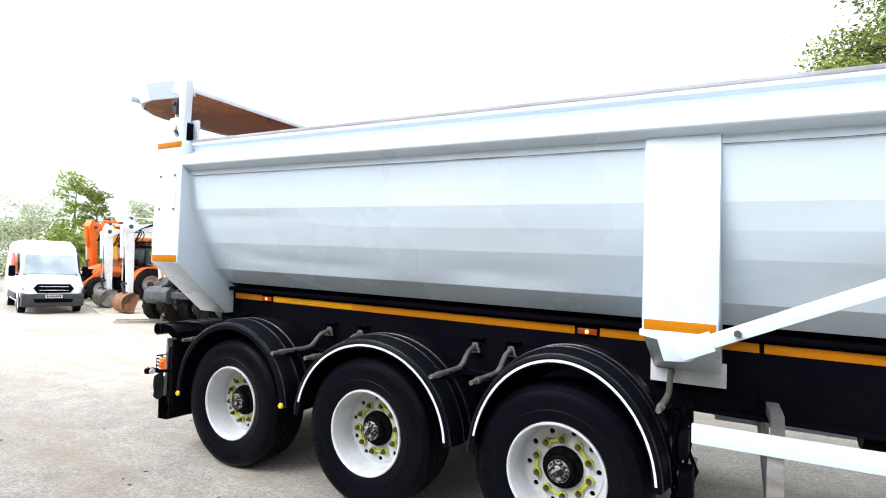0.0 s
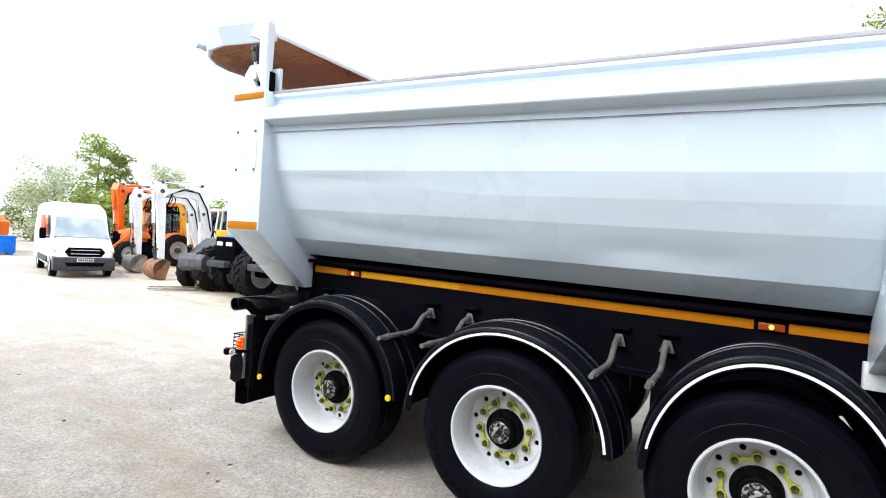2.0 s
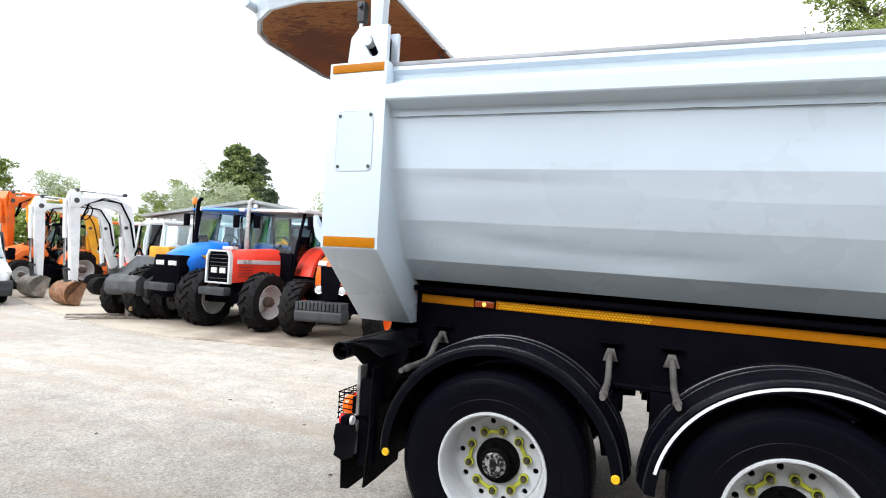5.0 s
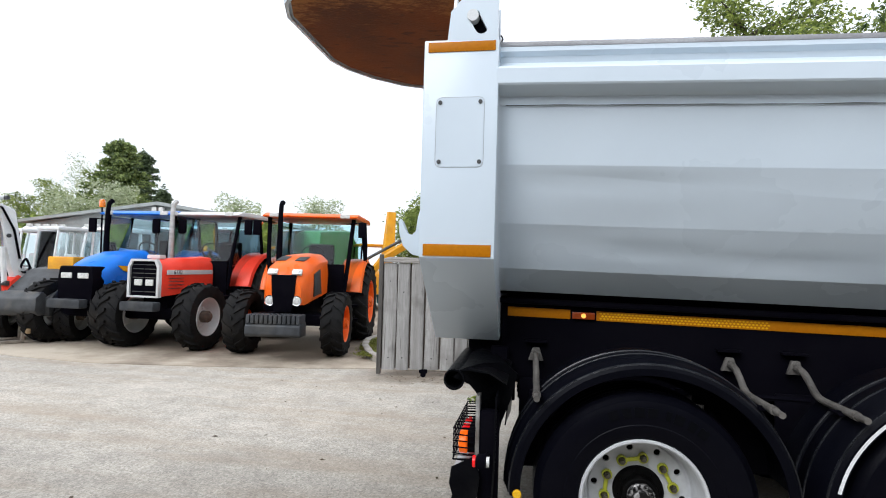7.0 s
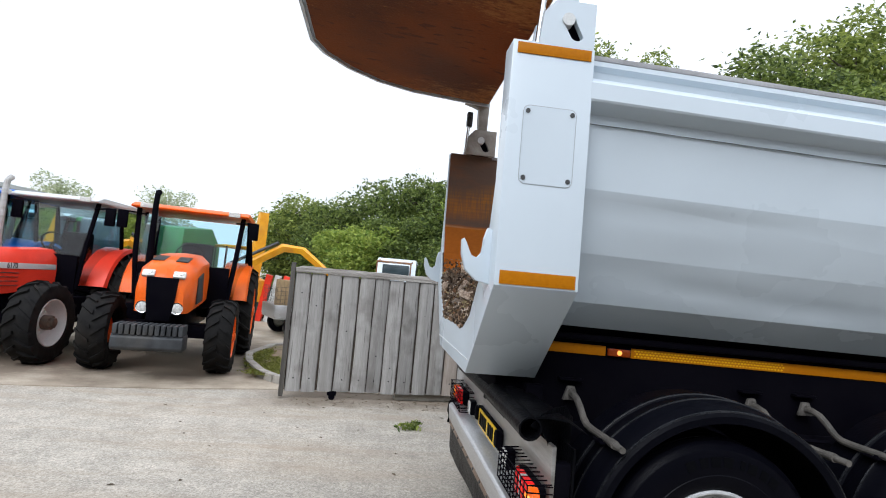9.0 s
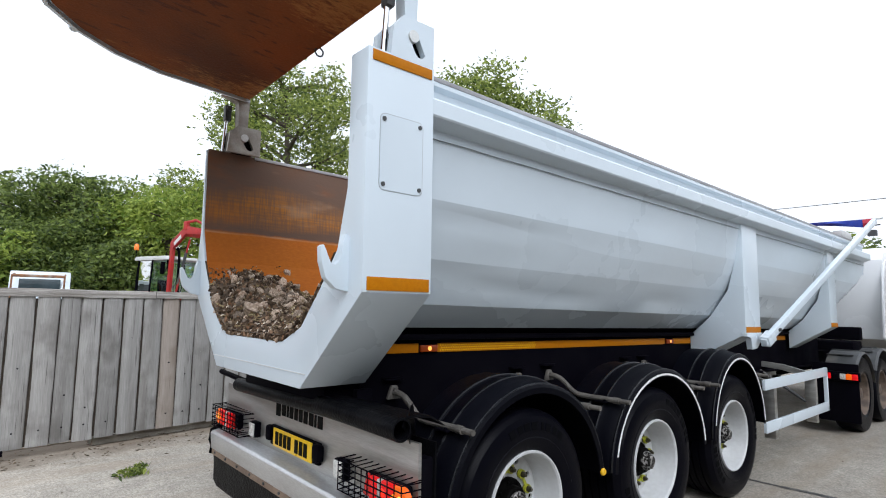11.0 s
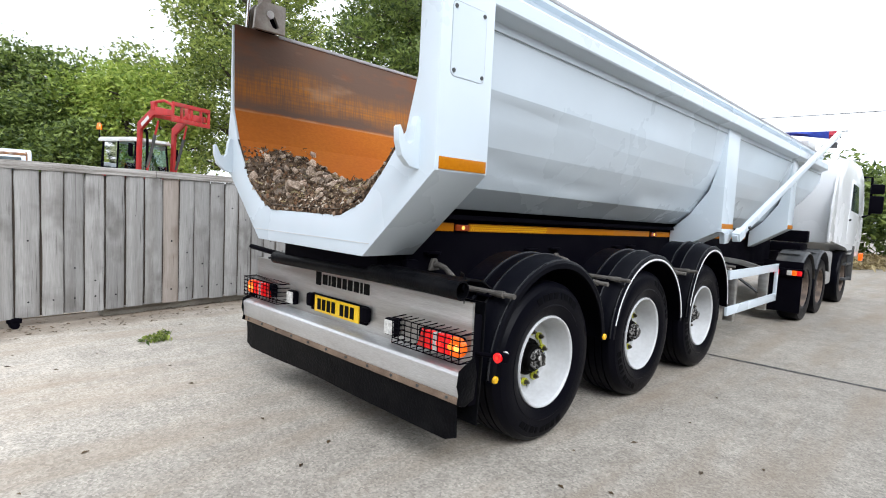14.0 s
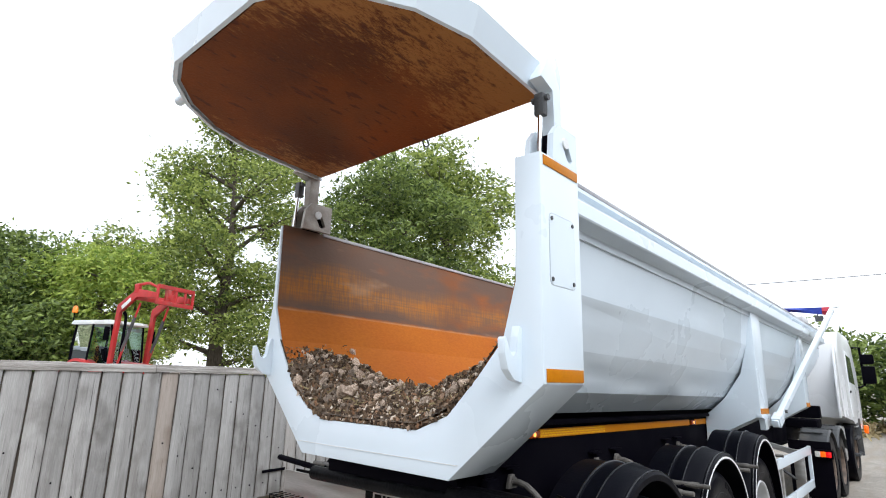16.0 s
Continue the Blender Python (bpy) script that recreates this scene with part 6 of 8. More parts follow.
    part("horn", b, DARKGREY, cab)
    for x, r in ((6.95, 0.5), (8.05, 0.46), (10.1, 0.5)):
        for s in (-1, 1):
            simple_wheel(u, pose(x, s * 1.08, r, 0, 0, 0 if s < 0 else 180), r, 0.3, 0.29, RUBBER, WORN_RIM, 0, 0.75)
    for s in (-1, 1):
        for x, a0, a1 in ((6.95, 12, 160), (8.05, 20, 150)):
            b = bmesh.new()
            rev(b, [(0.555, s * 0.88), (0.57, s * 0.88), (0.57, s * 1.22), (0.54, s * 1.245), (0.54, s * 1.235), (0.555, s * 1.21)], 24, "y", (x, 0, 0.5), a0, a1, closed=True)
            w = part("wing", b, DARKGREY, u, "dark grey wheel wing")
            for k in range(3):
                bb = bmesh.new()
                box(bb, (x - 0.25 + 0.25 * k, s * 1.02, 1.078 - 0.05 * abs(k - 1)), (0.04, 0.3, 0.012), 0.004)
                part("wing_rib", bb, DARKGREY, w)
        b = bmesh.new()
        box(b, (6.42, s * 1.02, 0.55), (0.03, 0.52, 0.76), 0.01)
        part("mud_flap", b, BLACK, u)
        b = bmesh.new()
        box(b, (6.40, s * 1.10, 0.765), (0.07, 0.40, 0.12), 0.015)
        lamp = part("rear_lamp", b, BLACK, u, "lit red rear lamp of the truck")
        for dy, mt in ((-0.145, RED_LIT), (-0.06, BLACK), (0.02, CLEAR_LENS), (0.085, AMBER_LIT), (0.15, RED_LIT)):
            bb = bmesh.new()
            box(bb, (6.36, s * (1.10 + dy), 0.765), (0.02, 0.065, 0.075), 0.008)
            part("lens", bb, mt, lamp)
    b = bmesh.new()
    for k in range(4):
        pts = [(8.45, -0.3 + 0.2 * k, 1.7), (8.1, -0.3 + 0.2 * k, 1.45 - 0.05 * k), (7.6, -0.2 + 0.15 * k, 1.35), (7.4, -0.1 + 0.1 * k, 1.5)]
        tube(b, pts, 0.014, 6)
    part("coil_hoses", b, BLACK, u)


tractor_unit()


# ---------------------------------------------------------------- farm tractors
def farm_tractor(m, paint, label, rims, roof_mat, front_r=0.56, rear_r=0.82, hood="round", grille_mat=None, weight=True, exhaust=BLACK, fender=None, cab_wide=1.0):
    """Four-wheel-drive tractor; its nose looks along +x."""
    t = thing("farm_tractor", m, label, "tractor", "tractors parked in a row")
    fender = fender or paint
    b = bmesh.new()
    box(b, (0.9, 0, 0.82), (2.6, 0.5, 0.5), 0.05)
    box(b, (2.0, 0, 0.62), (0.45, 1.3, 0.2), 0.05)
    box(b, (0.0, 0, 0.85), (0.5, 1.3, 0.36), 0.05)
    box(b, (0.95, -0.62, 0.72), (0.8, 0.3, 0.42), 0.05)
    box(b, (0.95, 0.62, 0.72), (0.8, 0.3, 0.42), 0.05)
    part("driveline", b, BLACK, t)
    b = bmesh.new()
    if hood == "round":
        secs = [(0.95, 0.40, 1.80, 1.05), (1.6, 0.41, 1.76, 1.0), (2.15, 0.39, 1.66, 0.95), (2.42, 0.35, 1.52, 0.9), (2.52, 0.29, 1.38, 0.9)]
    elif hood == "slope":
        secs = [(0.95, 0.40, 1.78, 1.1), (1.5, 0.41, 1.74, 1.08), (1.95, 0.39, 1.62, 1.06), (2.2, 0.36, 1.50, 1.05), (2.28, 0.33, 1.42, 1.05)]
    else:
        secs = [(0.95, 0.35, 1.68, 1.02), (1.7, 0.33, 1.64, 1.0), (2.40, 0.31, 1.60, 0.95), (2.46, 0.29, 1.57, 0.95)]
    rings = []
    for x, w, top, low in secs:
        rings.append([b.verts.new((x, s * w * k, z)) for s, k, z in ((-1, 1, low), (-1, 1.02, (low + top) / 2), (-1, 0.95, top - 0.14), (-1, 0.62, top - 0.02), (1, 0.0, top), (1, 0.62, top - 0.02), (1, 0.95, top - 0.14), (1, 1.02, (low + top) / 2), (1, 1, low))])
    for r0, r1 in zip(rings, rings[1:]):
        for k in range(8):
            b.faces.new((r0[k], r0[k + 1], r1[k + 1], r1[k]))
    b.faces.new(rings[0])
    b.faces.new(rings[-1][::-1])
    hd = part("bonnet", b, paint, t, sharp=40)
    nose = secs[-1][0]
    b = bmesh.new()
    if hood == "round":
        prism(b, [(-0.15, 0.78), (0.15, 0.78), (0.19, 1.1), (0.21, 1.40), (-0.21, 1.40), (-0.19, 1.1)], "x", nose - 0.04, nose + 0.025, 0.012)
        part("grille", b, BLACK, hd)
        for s in (-1, 1):
            bb = bmesh.new()
            box(bb, (nose - 0.055, s * 0.205, 1.445), (0.06, 0.175, 0.115), 0.026, Matrix.Rotation(radians(-38), 3, "Y"))
            lamp = part("headlamp", bb, CLEAR_LENS, hd, "angular upper headlamp")
            bb = bmesh.new()
            box(bb, (nose - 0.04, s * 0.205, 1.46), (0.05, 0.10, 0.06), 0.02, Matrix.Rotation(radians(-38), 3, "Y"))
            part("reflector_bowl", bb, CHROME, lamp)
            r, y, z = 0.085, 0.225, 0.97
            bb = bmesh.new()
            rev(bb, [(0.0, nose + 0.012), (r * 0.86, nose + 0.012), (r, nose + 0.02), (r * 1.02, nose - 0.03), (r * 0.95, nose - 0.16)], 20, "x", (0, s * y, z))
            lamp = part("headlamp", bb, CHROME, hd, "round lower headlamp")
            bb = bmesh.new()
            rev(bb, [(0.0, nose + 0.026), (r * 0.5, nose + 0.023), (r * 0.84, nose + 0.014)], 16, "x", (0, s * y, z))
            part("lamp_glass", bb, CLEAR_LENS, lamp)
            bb = bmesh.new()
            prism(bb, [(1.55, 1.05), (2.1, 1.02), (2.1, 1.42), (1.7, 1.5)], "y", s * 0.40, s * 0.418, 0.004)
            part("side_grille", bb, CAST, hd)
            bb = bmesh.new()
            box(bb, (2.0, s * 0.16, 1.678), (0.36, 0.17, 0.022), 0.008, Matrix.Rotation(radians(11), 3, "Y"))
            part("air_scoop", bb, CAST, hd)
    elif hood == "slope":
        prism(b, [(-0.35, 0.78), (0.35, 0.78), (0.37, 1.2), (0.33, 1.44), (-0.33, 1.44), (-0.37, 1.2)], "x", 1.7, nose + 0.14, 0.04)
        part("nose_cowl", b, BLACK, hd, "black nose cowl")
        for s in (-1, 1):
            bb = bmesh.new()
            box(bb, (nose + 0.14, s * 0.17, 1.27), (0.03, 0.22, 0.1), 0.02)
            part("headlamp", bb, CLEAR_LENS, hd)
            bb = bmesh.new()
            prism(bb, [(1.0, 1.2), (1.75, 1.36), (1.9, 1.46), (1.4, 1.45), (1.0, 1.34)], "y", s * 0.405, s * 0.425, 0.004)
            part("side_flash", bb, YELLOW, hd, "pale yellow side flash")
    else:
        rim_pts = [(-0.31, 0.93), (0.31, 0.93), (0.31, 1.48), (0.25, 1.6), (-0.25, 1.6), (-0.31, 1.48)]
        inn = [(y * 0.86, 0.93 + (z - 0.93) * 0.9 + 0.03) for y, z in rim_pts]
        plate_with_holes(b, rim_pts, [inn], "x", nose - 0.02, nose + 0.06)
        part("grille_surround", b, grille_mat or GREYED, hd)
        b = bmesh.new()
        prism(b, inn, "x", nose - 0.02, nose + 0.02)
        part("grille", b, BLACK, hd)
        for s in (-1, 1):
            bb = bmesh.new()
            box(bb, (nose + 0.03, s * 0.11, 1.19), (0.03, 0.15, 0.11), 0.02)
            part("headlamp", bb, CLEAR_LENS, hd)
            for k in range(5):
                bb = bmesh.new()
                box(bb, (nose + 0.025, s * 0.12, 1.03 + 0.11 * k if k < 1 else 1.2 + 0.075 * k), (0.014, 0.22, 0.012), 0.003)
                part("grille_slat", bb, DARKGREY, hd)
            bb = bmesh.new()
            box(bb, (1.70, s * 0.345, 1.375), (1.3, 0.022, 0.085), 0.003)
            part("side_band", bb, GREYED, hd)
            for k in range(4):
                bb = bmesh.new()
                box(bb, (2.1, s * 0.342, 1.27 - 0.06 * k), (0.4, 0.01, 0.012), 0.003)
                part("louvre", bb, DARKGREY, hd)
    # cab
    b = bmesh.new()
    for s in (-1, 1):
        tube(b, [(0.98, s * 0.60, 1.05), (0.95, s * 0.66, 1.75), (0.80, s * 0.70, 2.5)], 0.035, 6)
        tube(b, [(0.15, s * 0.80, 0.95), (0.12, s * 0.82, 1.75), (0.10, s * 0.74, 2.5)], 0.032, 6)
        tube(b, [(-0.66, s * 0.72, 1.4), (-0.68, s * 0.72, 2.0), (-0.62, s * 0.70, 2.5)], 0.035, 6)
        tube(b, [(0.98, s * 0.60, 1.05), (0.5, s * 0.75, 0.95), (0.15, s * 0.80, 0.95)], 0.035, 6)
        tube(b, [(-0.66, s * 0.72, 1.45), (-0.2, s * 0.80, 1.35), (0.15, s * 0.80, 1.2)], 0.035, 6)
    box(b, (0.55, 0, 0.92), (0.8, 1.25, 0.08), 0.02)
    box(b, (-0.3, 0, 1.15), (0.8, 1.3, 0.5), 0.05)
    box(b, (1.0, 0, 1.25), (0.06, 1.2, 0.7), 0.02)
    box(b, (-0.12, 0, 1.72), (0.14, 0.46, 0.6), 0.05)
    box(b, (0.1, 0, 1.45), (0.46, 0.46, 0.12), 0.05)
    tube(b, [(0.9, 0, 1.4), (0.62, 0, 1.78)], 0.03, 8)
    ringp = [(0.60 + 0.09 * math.cos(a) * 0.5, 0.19 * math.sin(a), 1.80 + 0.16 * math.cos(a)) for a in [2 * math.pi * k / 16 for k in range(17)]]
    tube(b, ringp, 0.014, 6)
    cab = part("cab_frame", b, BLACK, t)
    cab.matrix_basis = Matrix.Diagonal((1, cab_wide, 1, 1))
    for pts in ([(0.985, -0.60, 1.55), (0.985, 0.60, 1.55), (0.81, 0.68, 2.48), (0.81, -0.68, 2.48)], [(0.96, -0.62, 1.1), (0.16, -0.80, 1.0), (0.11, -0.74, 2.48), (0.80, -0.69, 2.48)], [(0.96, 0.62, 1.1), (0.16, 0.80, 1.0), (0.11, 0.74, 2.48), (0.80, 0.69, 2.48)], [(0.13, -0.80, 1.3), (-0.66, -0.72, 1.5), (-0.62, -0.70, 2.48), (0.10, -0.74, 2.48)], [(0.13, 0.80, 1.3), (-0.66, 0.72, 1.5), (-0.62, 0.70, 2.48), (0.10, 0.74, 2.48)], [(-0.67, -0.70, 1.5), (-0.67, 0.70, 1.5), (-0.63, 0.69, 2.48), (-0.63, -0.69, 2.48)]):
        b = bmesh.new()
        n = (Vector(pts[1]) - Vector(pts[0])).cross(Vector(pts[3]) - Vector(pts[0])).normalized() * 0.004
        put(b, [Vector(p) + n for p in pts], [(0, 1, 2, 3)])
        pane = part("pane", b, CAB_GLASS, cab, smooth=False)
        pane.visible_shadow = False
    b = bmesh.new()
    prism(b, [(-0.78, 2.50), (0.98, 2.50), (1.0, 2.53), (0.8, 2.60), (-0.7, 2.60), (-0.8, 2.55)], "y", -0.78, 0.78, 0.02)
    roof = part("roof", b, roof_mat, t, sharp=40)
    roof.matrix_basis = Matrix.Diagonal((1, cab_wide, 1, 1))
    for s in (-1, 1):
        for x in (0.98, -0.8):
            bb = bmesh.new()
            box(bb, (x, s * 0.58, 2.54), (0.05, 0.16, 0.08), 0.012)
            part("work_lamp", bb, CLEAR_LENS, roof)
        b = bmesh.new()
        tube(b, [(0.85, s * 0.72, 2.4), (0.95, s * 1.0, 2.42), (0.95, s * 1.02, 2.2)], 0.014, 6)
        box(b, (0.95, s * 1.04, 2.28), (0.06, 0.16, 0.3), 0.02)
        part("mirror", b, BLACK, t)
        # rear fender
        b = bmesh.new()
        rev(b, [(rear_r + 0.05, s * 0.56), (rear_r + 0.08, s * 0.56), (rear_r + 0.08, s * 1.0), (rear_r + 0.02, s * 1.03), (rear_r + 0.02, s * 1.02), (rear_r + 0.05, s * 0.99)], 20, "y", (-0.1, 0, rear_r), 15, 140, closed=True)
        part("fender", b, fender, t)
        b = bmesh.new()
        for z in (0.5, 0.78):
            box(b, (0.62, s * 0.86, z), (0.34, 0.2, 0.04), 0.008)
        box(b, (0.46, s * 0.8, 0.65), (0.03, 0.04, 0.5), 0.005)
        part("step", b, BLACK, t)
        b = bmesh.new()
        box(b, (0.3, s * 0.86, 1.42), (0.05, 0.08, 0.14), 0.01)
        part("indicator", b, AMBER_LENS, t)
        simple_wheel(t, pose(-0.1, -s * 0.9, rear_r, 0, 7, 0 if s > 0 else 180), rear_r, 0.46, rear_r * 0.56, DUSTY, rims, 20, 0.7)
        simple_wheel(t, pose(2.05, -s * 0.82, front_r, 0, 11, 0 if s > 0 else 180), front_r, 0.38, front_r * 0.58, DUSTY, rims, 17, 0.6)
    b = bmesh.new()
    tube(b, [(1.15, -0.5, 1.2), (1.15, -0.52, 1.6), (1.15, -0.52, 2.55), (1.12, -0.52, 2.72), (1.04, -0.52, 2.78)], [0.06, 0.06, 0.045, 0.045, 0.05], 10)
    part("exhaust", b, exhaust, t)
    if weight:
        b = bmesh.new()
        box(b, (2.8, 0, 0.5), (0.3, 0.78, 0.14), 0.02)
        carrier = part("weight_carrier", b, DARKGREY, t)
        for k in range(12):
            b = bmesh.new()
            box(b, (2.86, -0.4 + 0.8 * k / 11, 0.70), (0.36, 0.056, 0.14), 0.012)
            part("weight", b, CAST, carrier)
        b = bmesh.new()
        prism(b, [(2.66, 0.42), (3.0, 0.42), (3.05, 0.46), (3.05, 0.60), (3.0, 0.635), (2.66, 0.635)], "y", -0.44, 0.44, 0.02)
        part("lower_weight", b, CAST, carrier)
    else:
        b = bmesh.new()
        box(b, (2.56, 0, 0.78), (0.2, 0.66, 0.16), 0.03)
        part("front_bracket", b, CAST, t)
    return t


def facing(x, y, hx, hy):
    return pose(x, y, 0, 0, 0, math.degrees(math.atan2(hy, hx)))


farm_tractor(facing(-5.08, 7.12, 0.16, -1.0), OR_PAINT, "orange farm tractor with front weights on the concrete apron", OR_PAINT, OR_PAINT, cab_wide=1.2)
red_tractor = farm_tractor(facing(-7.2, 7.05, -0.02, -1.0), RED_PAINT, "red farm tractor with a pale grille surround", GREYED, GREYED, hood="square", weight=False, front_r=0.6, rear_r=0.86, exhaust=STEEL, cab_wide=1.08)
blue_tractor = farm_tractor(facing(-8.65, 7.0, 0.0, -1.0), BLUE_PAINT, "blue farm tractor with a black nose", GREYED, BLUE_PAINT, hood="slope", weight=False, front_r=0.6, rear_r=0.86, cab_wide=1.1)


def tractor_details():
    b = bmesh.new()
    box(b, (2.2, 0, 1.645), (0.16, 0.26, 0.07), 0.012)
    part("bonnet_box", b, GREYED, red_tractor, "small cream box on the bonnet")
    b = bmesh.new()
    tube(b, [(0.9, -0.86, 1.5), (0.9, -0.88, 2.66)], 0.018, 6)
    part("beacon_stem", b, BLACK, blue_tractor)
    b = bmesh.new()
    rev(b, [(0.06, 2.66), (0.06, 2.78), (0.045, 2.82), (0.0, 2.83)], 14, "z", (0.9, -0.88, 0))
    part("beacon", b, AMBER_LENS, blue_tractor, "amber beacon")
    for s, turn in ((-1, 0), (1, 180)):
        fc = bpy.data.curves.new("model_number", "FONT")
        fc.body, fc.size, fc.extrude, fc.align_x, fc.align_y = "6170", 0.115, 0.002, "CENTER", "CENTER"
        fc.materials.append(INK)
        o = new("model_number", fc)
        o.parent = red_tractor
        o.matrix_basis = pose(2.08, s * 0.358, 1.375, 90, 0, turn)


tractor_details()


# grey loader headstock and yellow hopper in front of the blue tractor's neighbour
def compact_loader():
    t = thing("compact_loader", facing(-9.9, 5.75, 0.2, -0.98), "grey and yellow compact loader with a heavy cast nose", "loader")
    b = bmesh.new()
    prism(b, [(0.0, 0.5), (1.2, 0.5), (1.25, 0.85), (0.9, 1.0), (0.5, 1.35), (0.0, 1.4)], "y", -0.45, 0.45, 0.05)
    part("body", b, DARKGREY, t)
    b = bmesh.new()
    prism(b, [(1.1, 0.52), (1.38, 0.52), (1.48, 0.62), (1.46, 0.86), (1.32, 0.96), (1.1, 0.96)], "y", -0.38, 0.38, 0.05)
    part("nose_weight", b, DARKGREY, t, "dark cast nose weight")
    b = bmesh.new()
    box(b, (0.2, 0.1, 1.42), (0.5, 0.5, 0.36), 0.03)
    part("hopper", b, DIG_YELLOW, t, "yellow hopper")
    for s in (-1, 1):
        simple_wheel(t, pose(0.7, -s * 0.6, 0.47, 0, 0, 0 if s > 0 else 180), 0.47, 0.32, 0.26, DUSTY, GREYED, 15, 0.5)
        simple_wheel(t, pose(-0.9, -s * 0.6, 0.47, 0, 0, 0 if s > 0 else 180), 0.47, 0.32, 0.26, DUSTY, GREYED, 15, 0.5)
    b = bmesh.new()
    box(b, (-0.7, 0, 0.8), (1.3, 0.8, 0.6), 0.05)
    part("engine_cover", b, DARKGREY, t)


compact_loader()


# ---------------------------------------------------------------- excavators
def digger(m, paint, arm_paint, label, bucket, scale=1.0, cab_side=1, reach=2.35, top=2.75, arm_w=0.17, thick=1.0, lift=0.0, roof=None, bracket=None):
    """Parked excavator with boom up and bucket on the ground; its front looks along +x."""
    t = thing("excavator", m @ Matrix.Scale(scale, 4), label, "excavator", "excavators in a row")
    for s in (-1, 1):
        b = bmesh.new()
        prof = [(-0.85 + 0.28 * math.cos(a), 0.28 + 0.28 * math.sin(a)) for a in [math.pi / 2 + math.pi * k / 8 for k in range(9)]] + [(0.85 + 0.28 * math.cos(a), 0.28 + 0.28 * math.sin(a)) for a in [-math.pi / 2 + math.pi * k / 8 for k in range(9)]]
        prism(b, prof, "y", s * 0.45, s * 0.78, 0.01)
        track = part("track", b, DUSTY, t, "black rubber track")
        for k in range(5):
            bb = bmesh.new()
            cyl(bb, (-0.7 + 0.35 * k, s * 0.79, 0.2), (-0.7 + 0.35 * k, s * 0.7, 0.2), 0.1, 14)
            part("roller", bb, DARKGREY, track)
    b = bmesh.new()
    box(b, (0, 0, 0.5), (1.0, 0.9, 0.2), 0.03)
    prism(b, [(-1.05, 0.65), (0.55, 0.65), (0.6, 0.95), (0.1, 1.35), (-0.9, 1.4), (-1.08, 1.2)], "y", -0.72, 0.72, 0.06)
    part("house", b, paint, t)
    b = bmesh.new()
    y = 0.36 * cab_side
    for x, dx in ((-0.45, -0.05), (0.55, -0.12)):
        for dy in (-0.33, 0.33):
            tube(b, [(x, y + dy, 0.9), (x + dx * 0.3, y + dy, 1.6), (x + dx, y + dy, 2.35)], 0.03, 6)
    box(b, (0.0, y, 1.15), (0.5, 0.4, 0.4), 0.05)
    box(b, (-0.2, y, 1.5), (0.12, 0.4, 0.5), 0.04)
    cab = part("cab_frame", b, roof or BLACK, t)
    b = bmesh.new()
    box(b, (-0.03, y, 2.38), (1.0, 0.76, 0.09), 0.03)
    part("cab_roof", b, roof or paint, t)
    for dy in (-0.33, 0.33):
        b = bmesh.new()
        put(b, [(-0.39, y + dy, 1.225), (0.45, y + dy, 1.225), (0.45, y + dy, 2.275), (-0.39, y + dy, 2.275)], [(0, 1, 2, 3)])
        p = part("pane", b, GLASS, cab, smooth=False)
        p.visible_shadow = False
    b = bmesh.new()
    box(b, (0.5, y, 1.7), (0.012, 0.6, 1.2), 0, Matrix.Rotation(radians(-6), 3, "Y"))
    p = part("pane", b, GLASS, cab, smooth=False)
    p.visible_shadow = False
    by = -0.28 * cab_side
    slim = thick
    knee, tip, foot = Vector((1.18, by, top)), Vector((reach, by, top - 0.09)), Vector((reach - 0.1, by, 0.62 + lift))

    def limb(name, pts, w, mt, lab=""):
        """A tapered box-section limb along pts of (place, height of section)."""
        bb = bmesh.new()
        rings = []
        for i, (p, h) in enumerate(pts):
            d = (Vector(pts[min(i + 1, len(pts) - 1)][0]) - Vector(pts[max(i - 1, 0)][0])).normalized()
            up = Vector((-d.z, 0, d.x))
            rings.append([bb.verts.new(Vector(p) + up * (h * slim / 2 * a) + Vector((0, w / 2 * c, 0))) for a, c in ((1, 1), (1, -1), (-1, -1), (-1, 1))])
        for r0, r1 in zip(rings, rings[1:]):
            for k in range(4):
                bb.faces.new((r0[k], r0[(k + 1) % 4], r1[(k + 1) % 4], r1[k]))
        bb.faces.new(rings[0])
        bb.faces.new(rings[-1][::-1])
        bmesh.ops.bevel(bb, geom=[e for e in bb.edges if e.is_manifold and e.calc_face_angle(0) > 0.6], offset=0.012, segments=1, affect="EDGES")
        return part(name, bb, mt, t, lab)

    limb("boom", [((0.62, by, 0.9), 0.20), ((0.78, by, 1.45), 0.27), ((0.9, by, 2.1), 0.32), (knee - Vector((0.16, 0, 0.2)), 0.36), (knee + Vector((0.18, 0, -0.05)), 0.34), (tip - Vector((0.4, 0, 0.02)), 0.25), (tip, 0.2)], arm_w * 1.1, arm_paint)
    limb("stick", [(tip + Vector((0.02, 0, 0.27)), 0.13), (tip + Vector((0.04, 0, 0.05)), 0.28), (tip.lerp(foot, 0.3), 0.23), (tip.lerp(foot, 0.75), 0.185), (foot, 0.15)], arm_w, arm_paint)
    for s in (-1, 1):
        bb = bmesh.new()
        prism(bb, [(tip.x - 0.14, tip.z - 0.16), (tip.x + 0.14, tip.z - 0.2), (tip.x + 0.12, tip.z + 0.2), (tip.x - 0.02, tip.z + 0.32), (tip.x - 0.12, tip.z + 0.16)], "y", by + s * arm_w * 0.56, by + s * (arm_w * 0.56 + 0.022), 0.006)
        part("side_plate", bb, arm_paint, t)
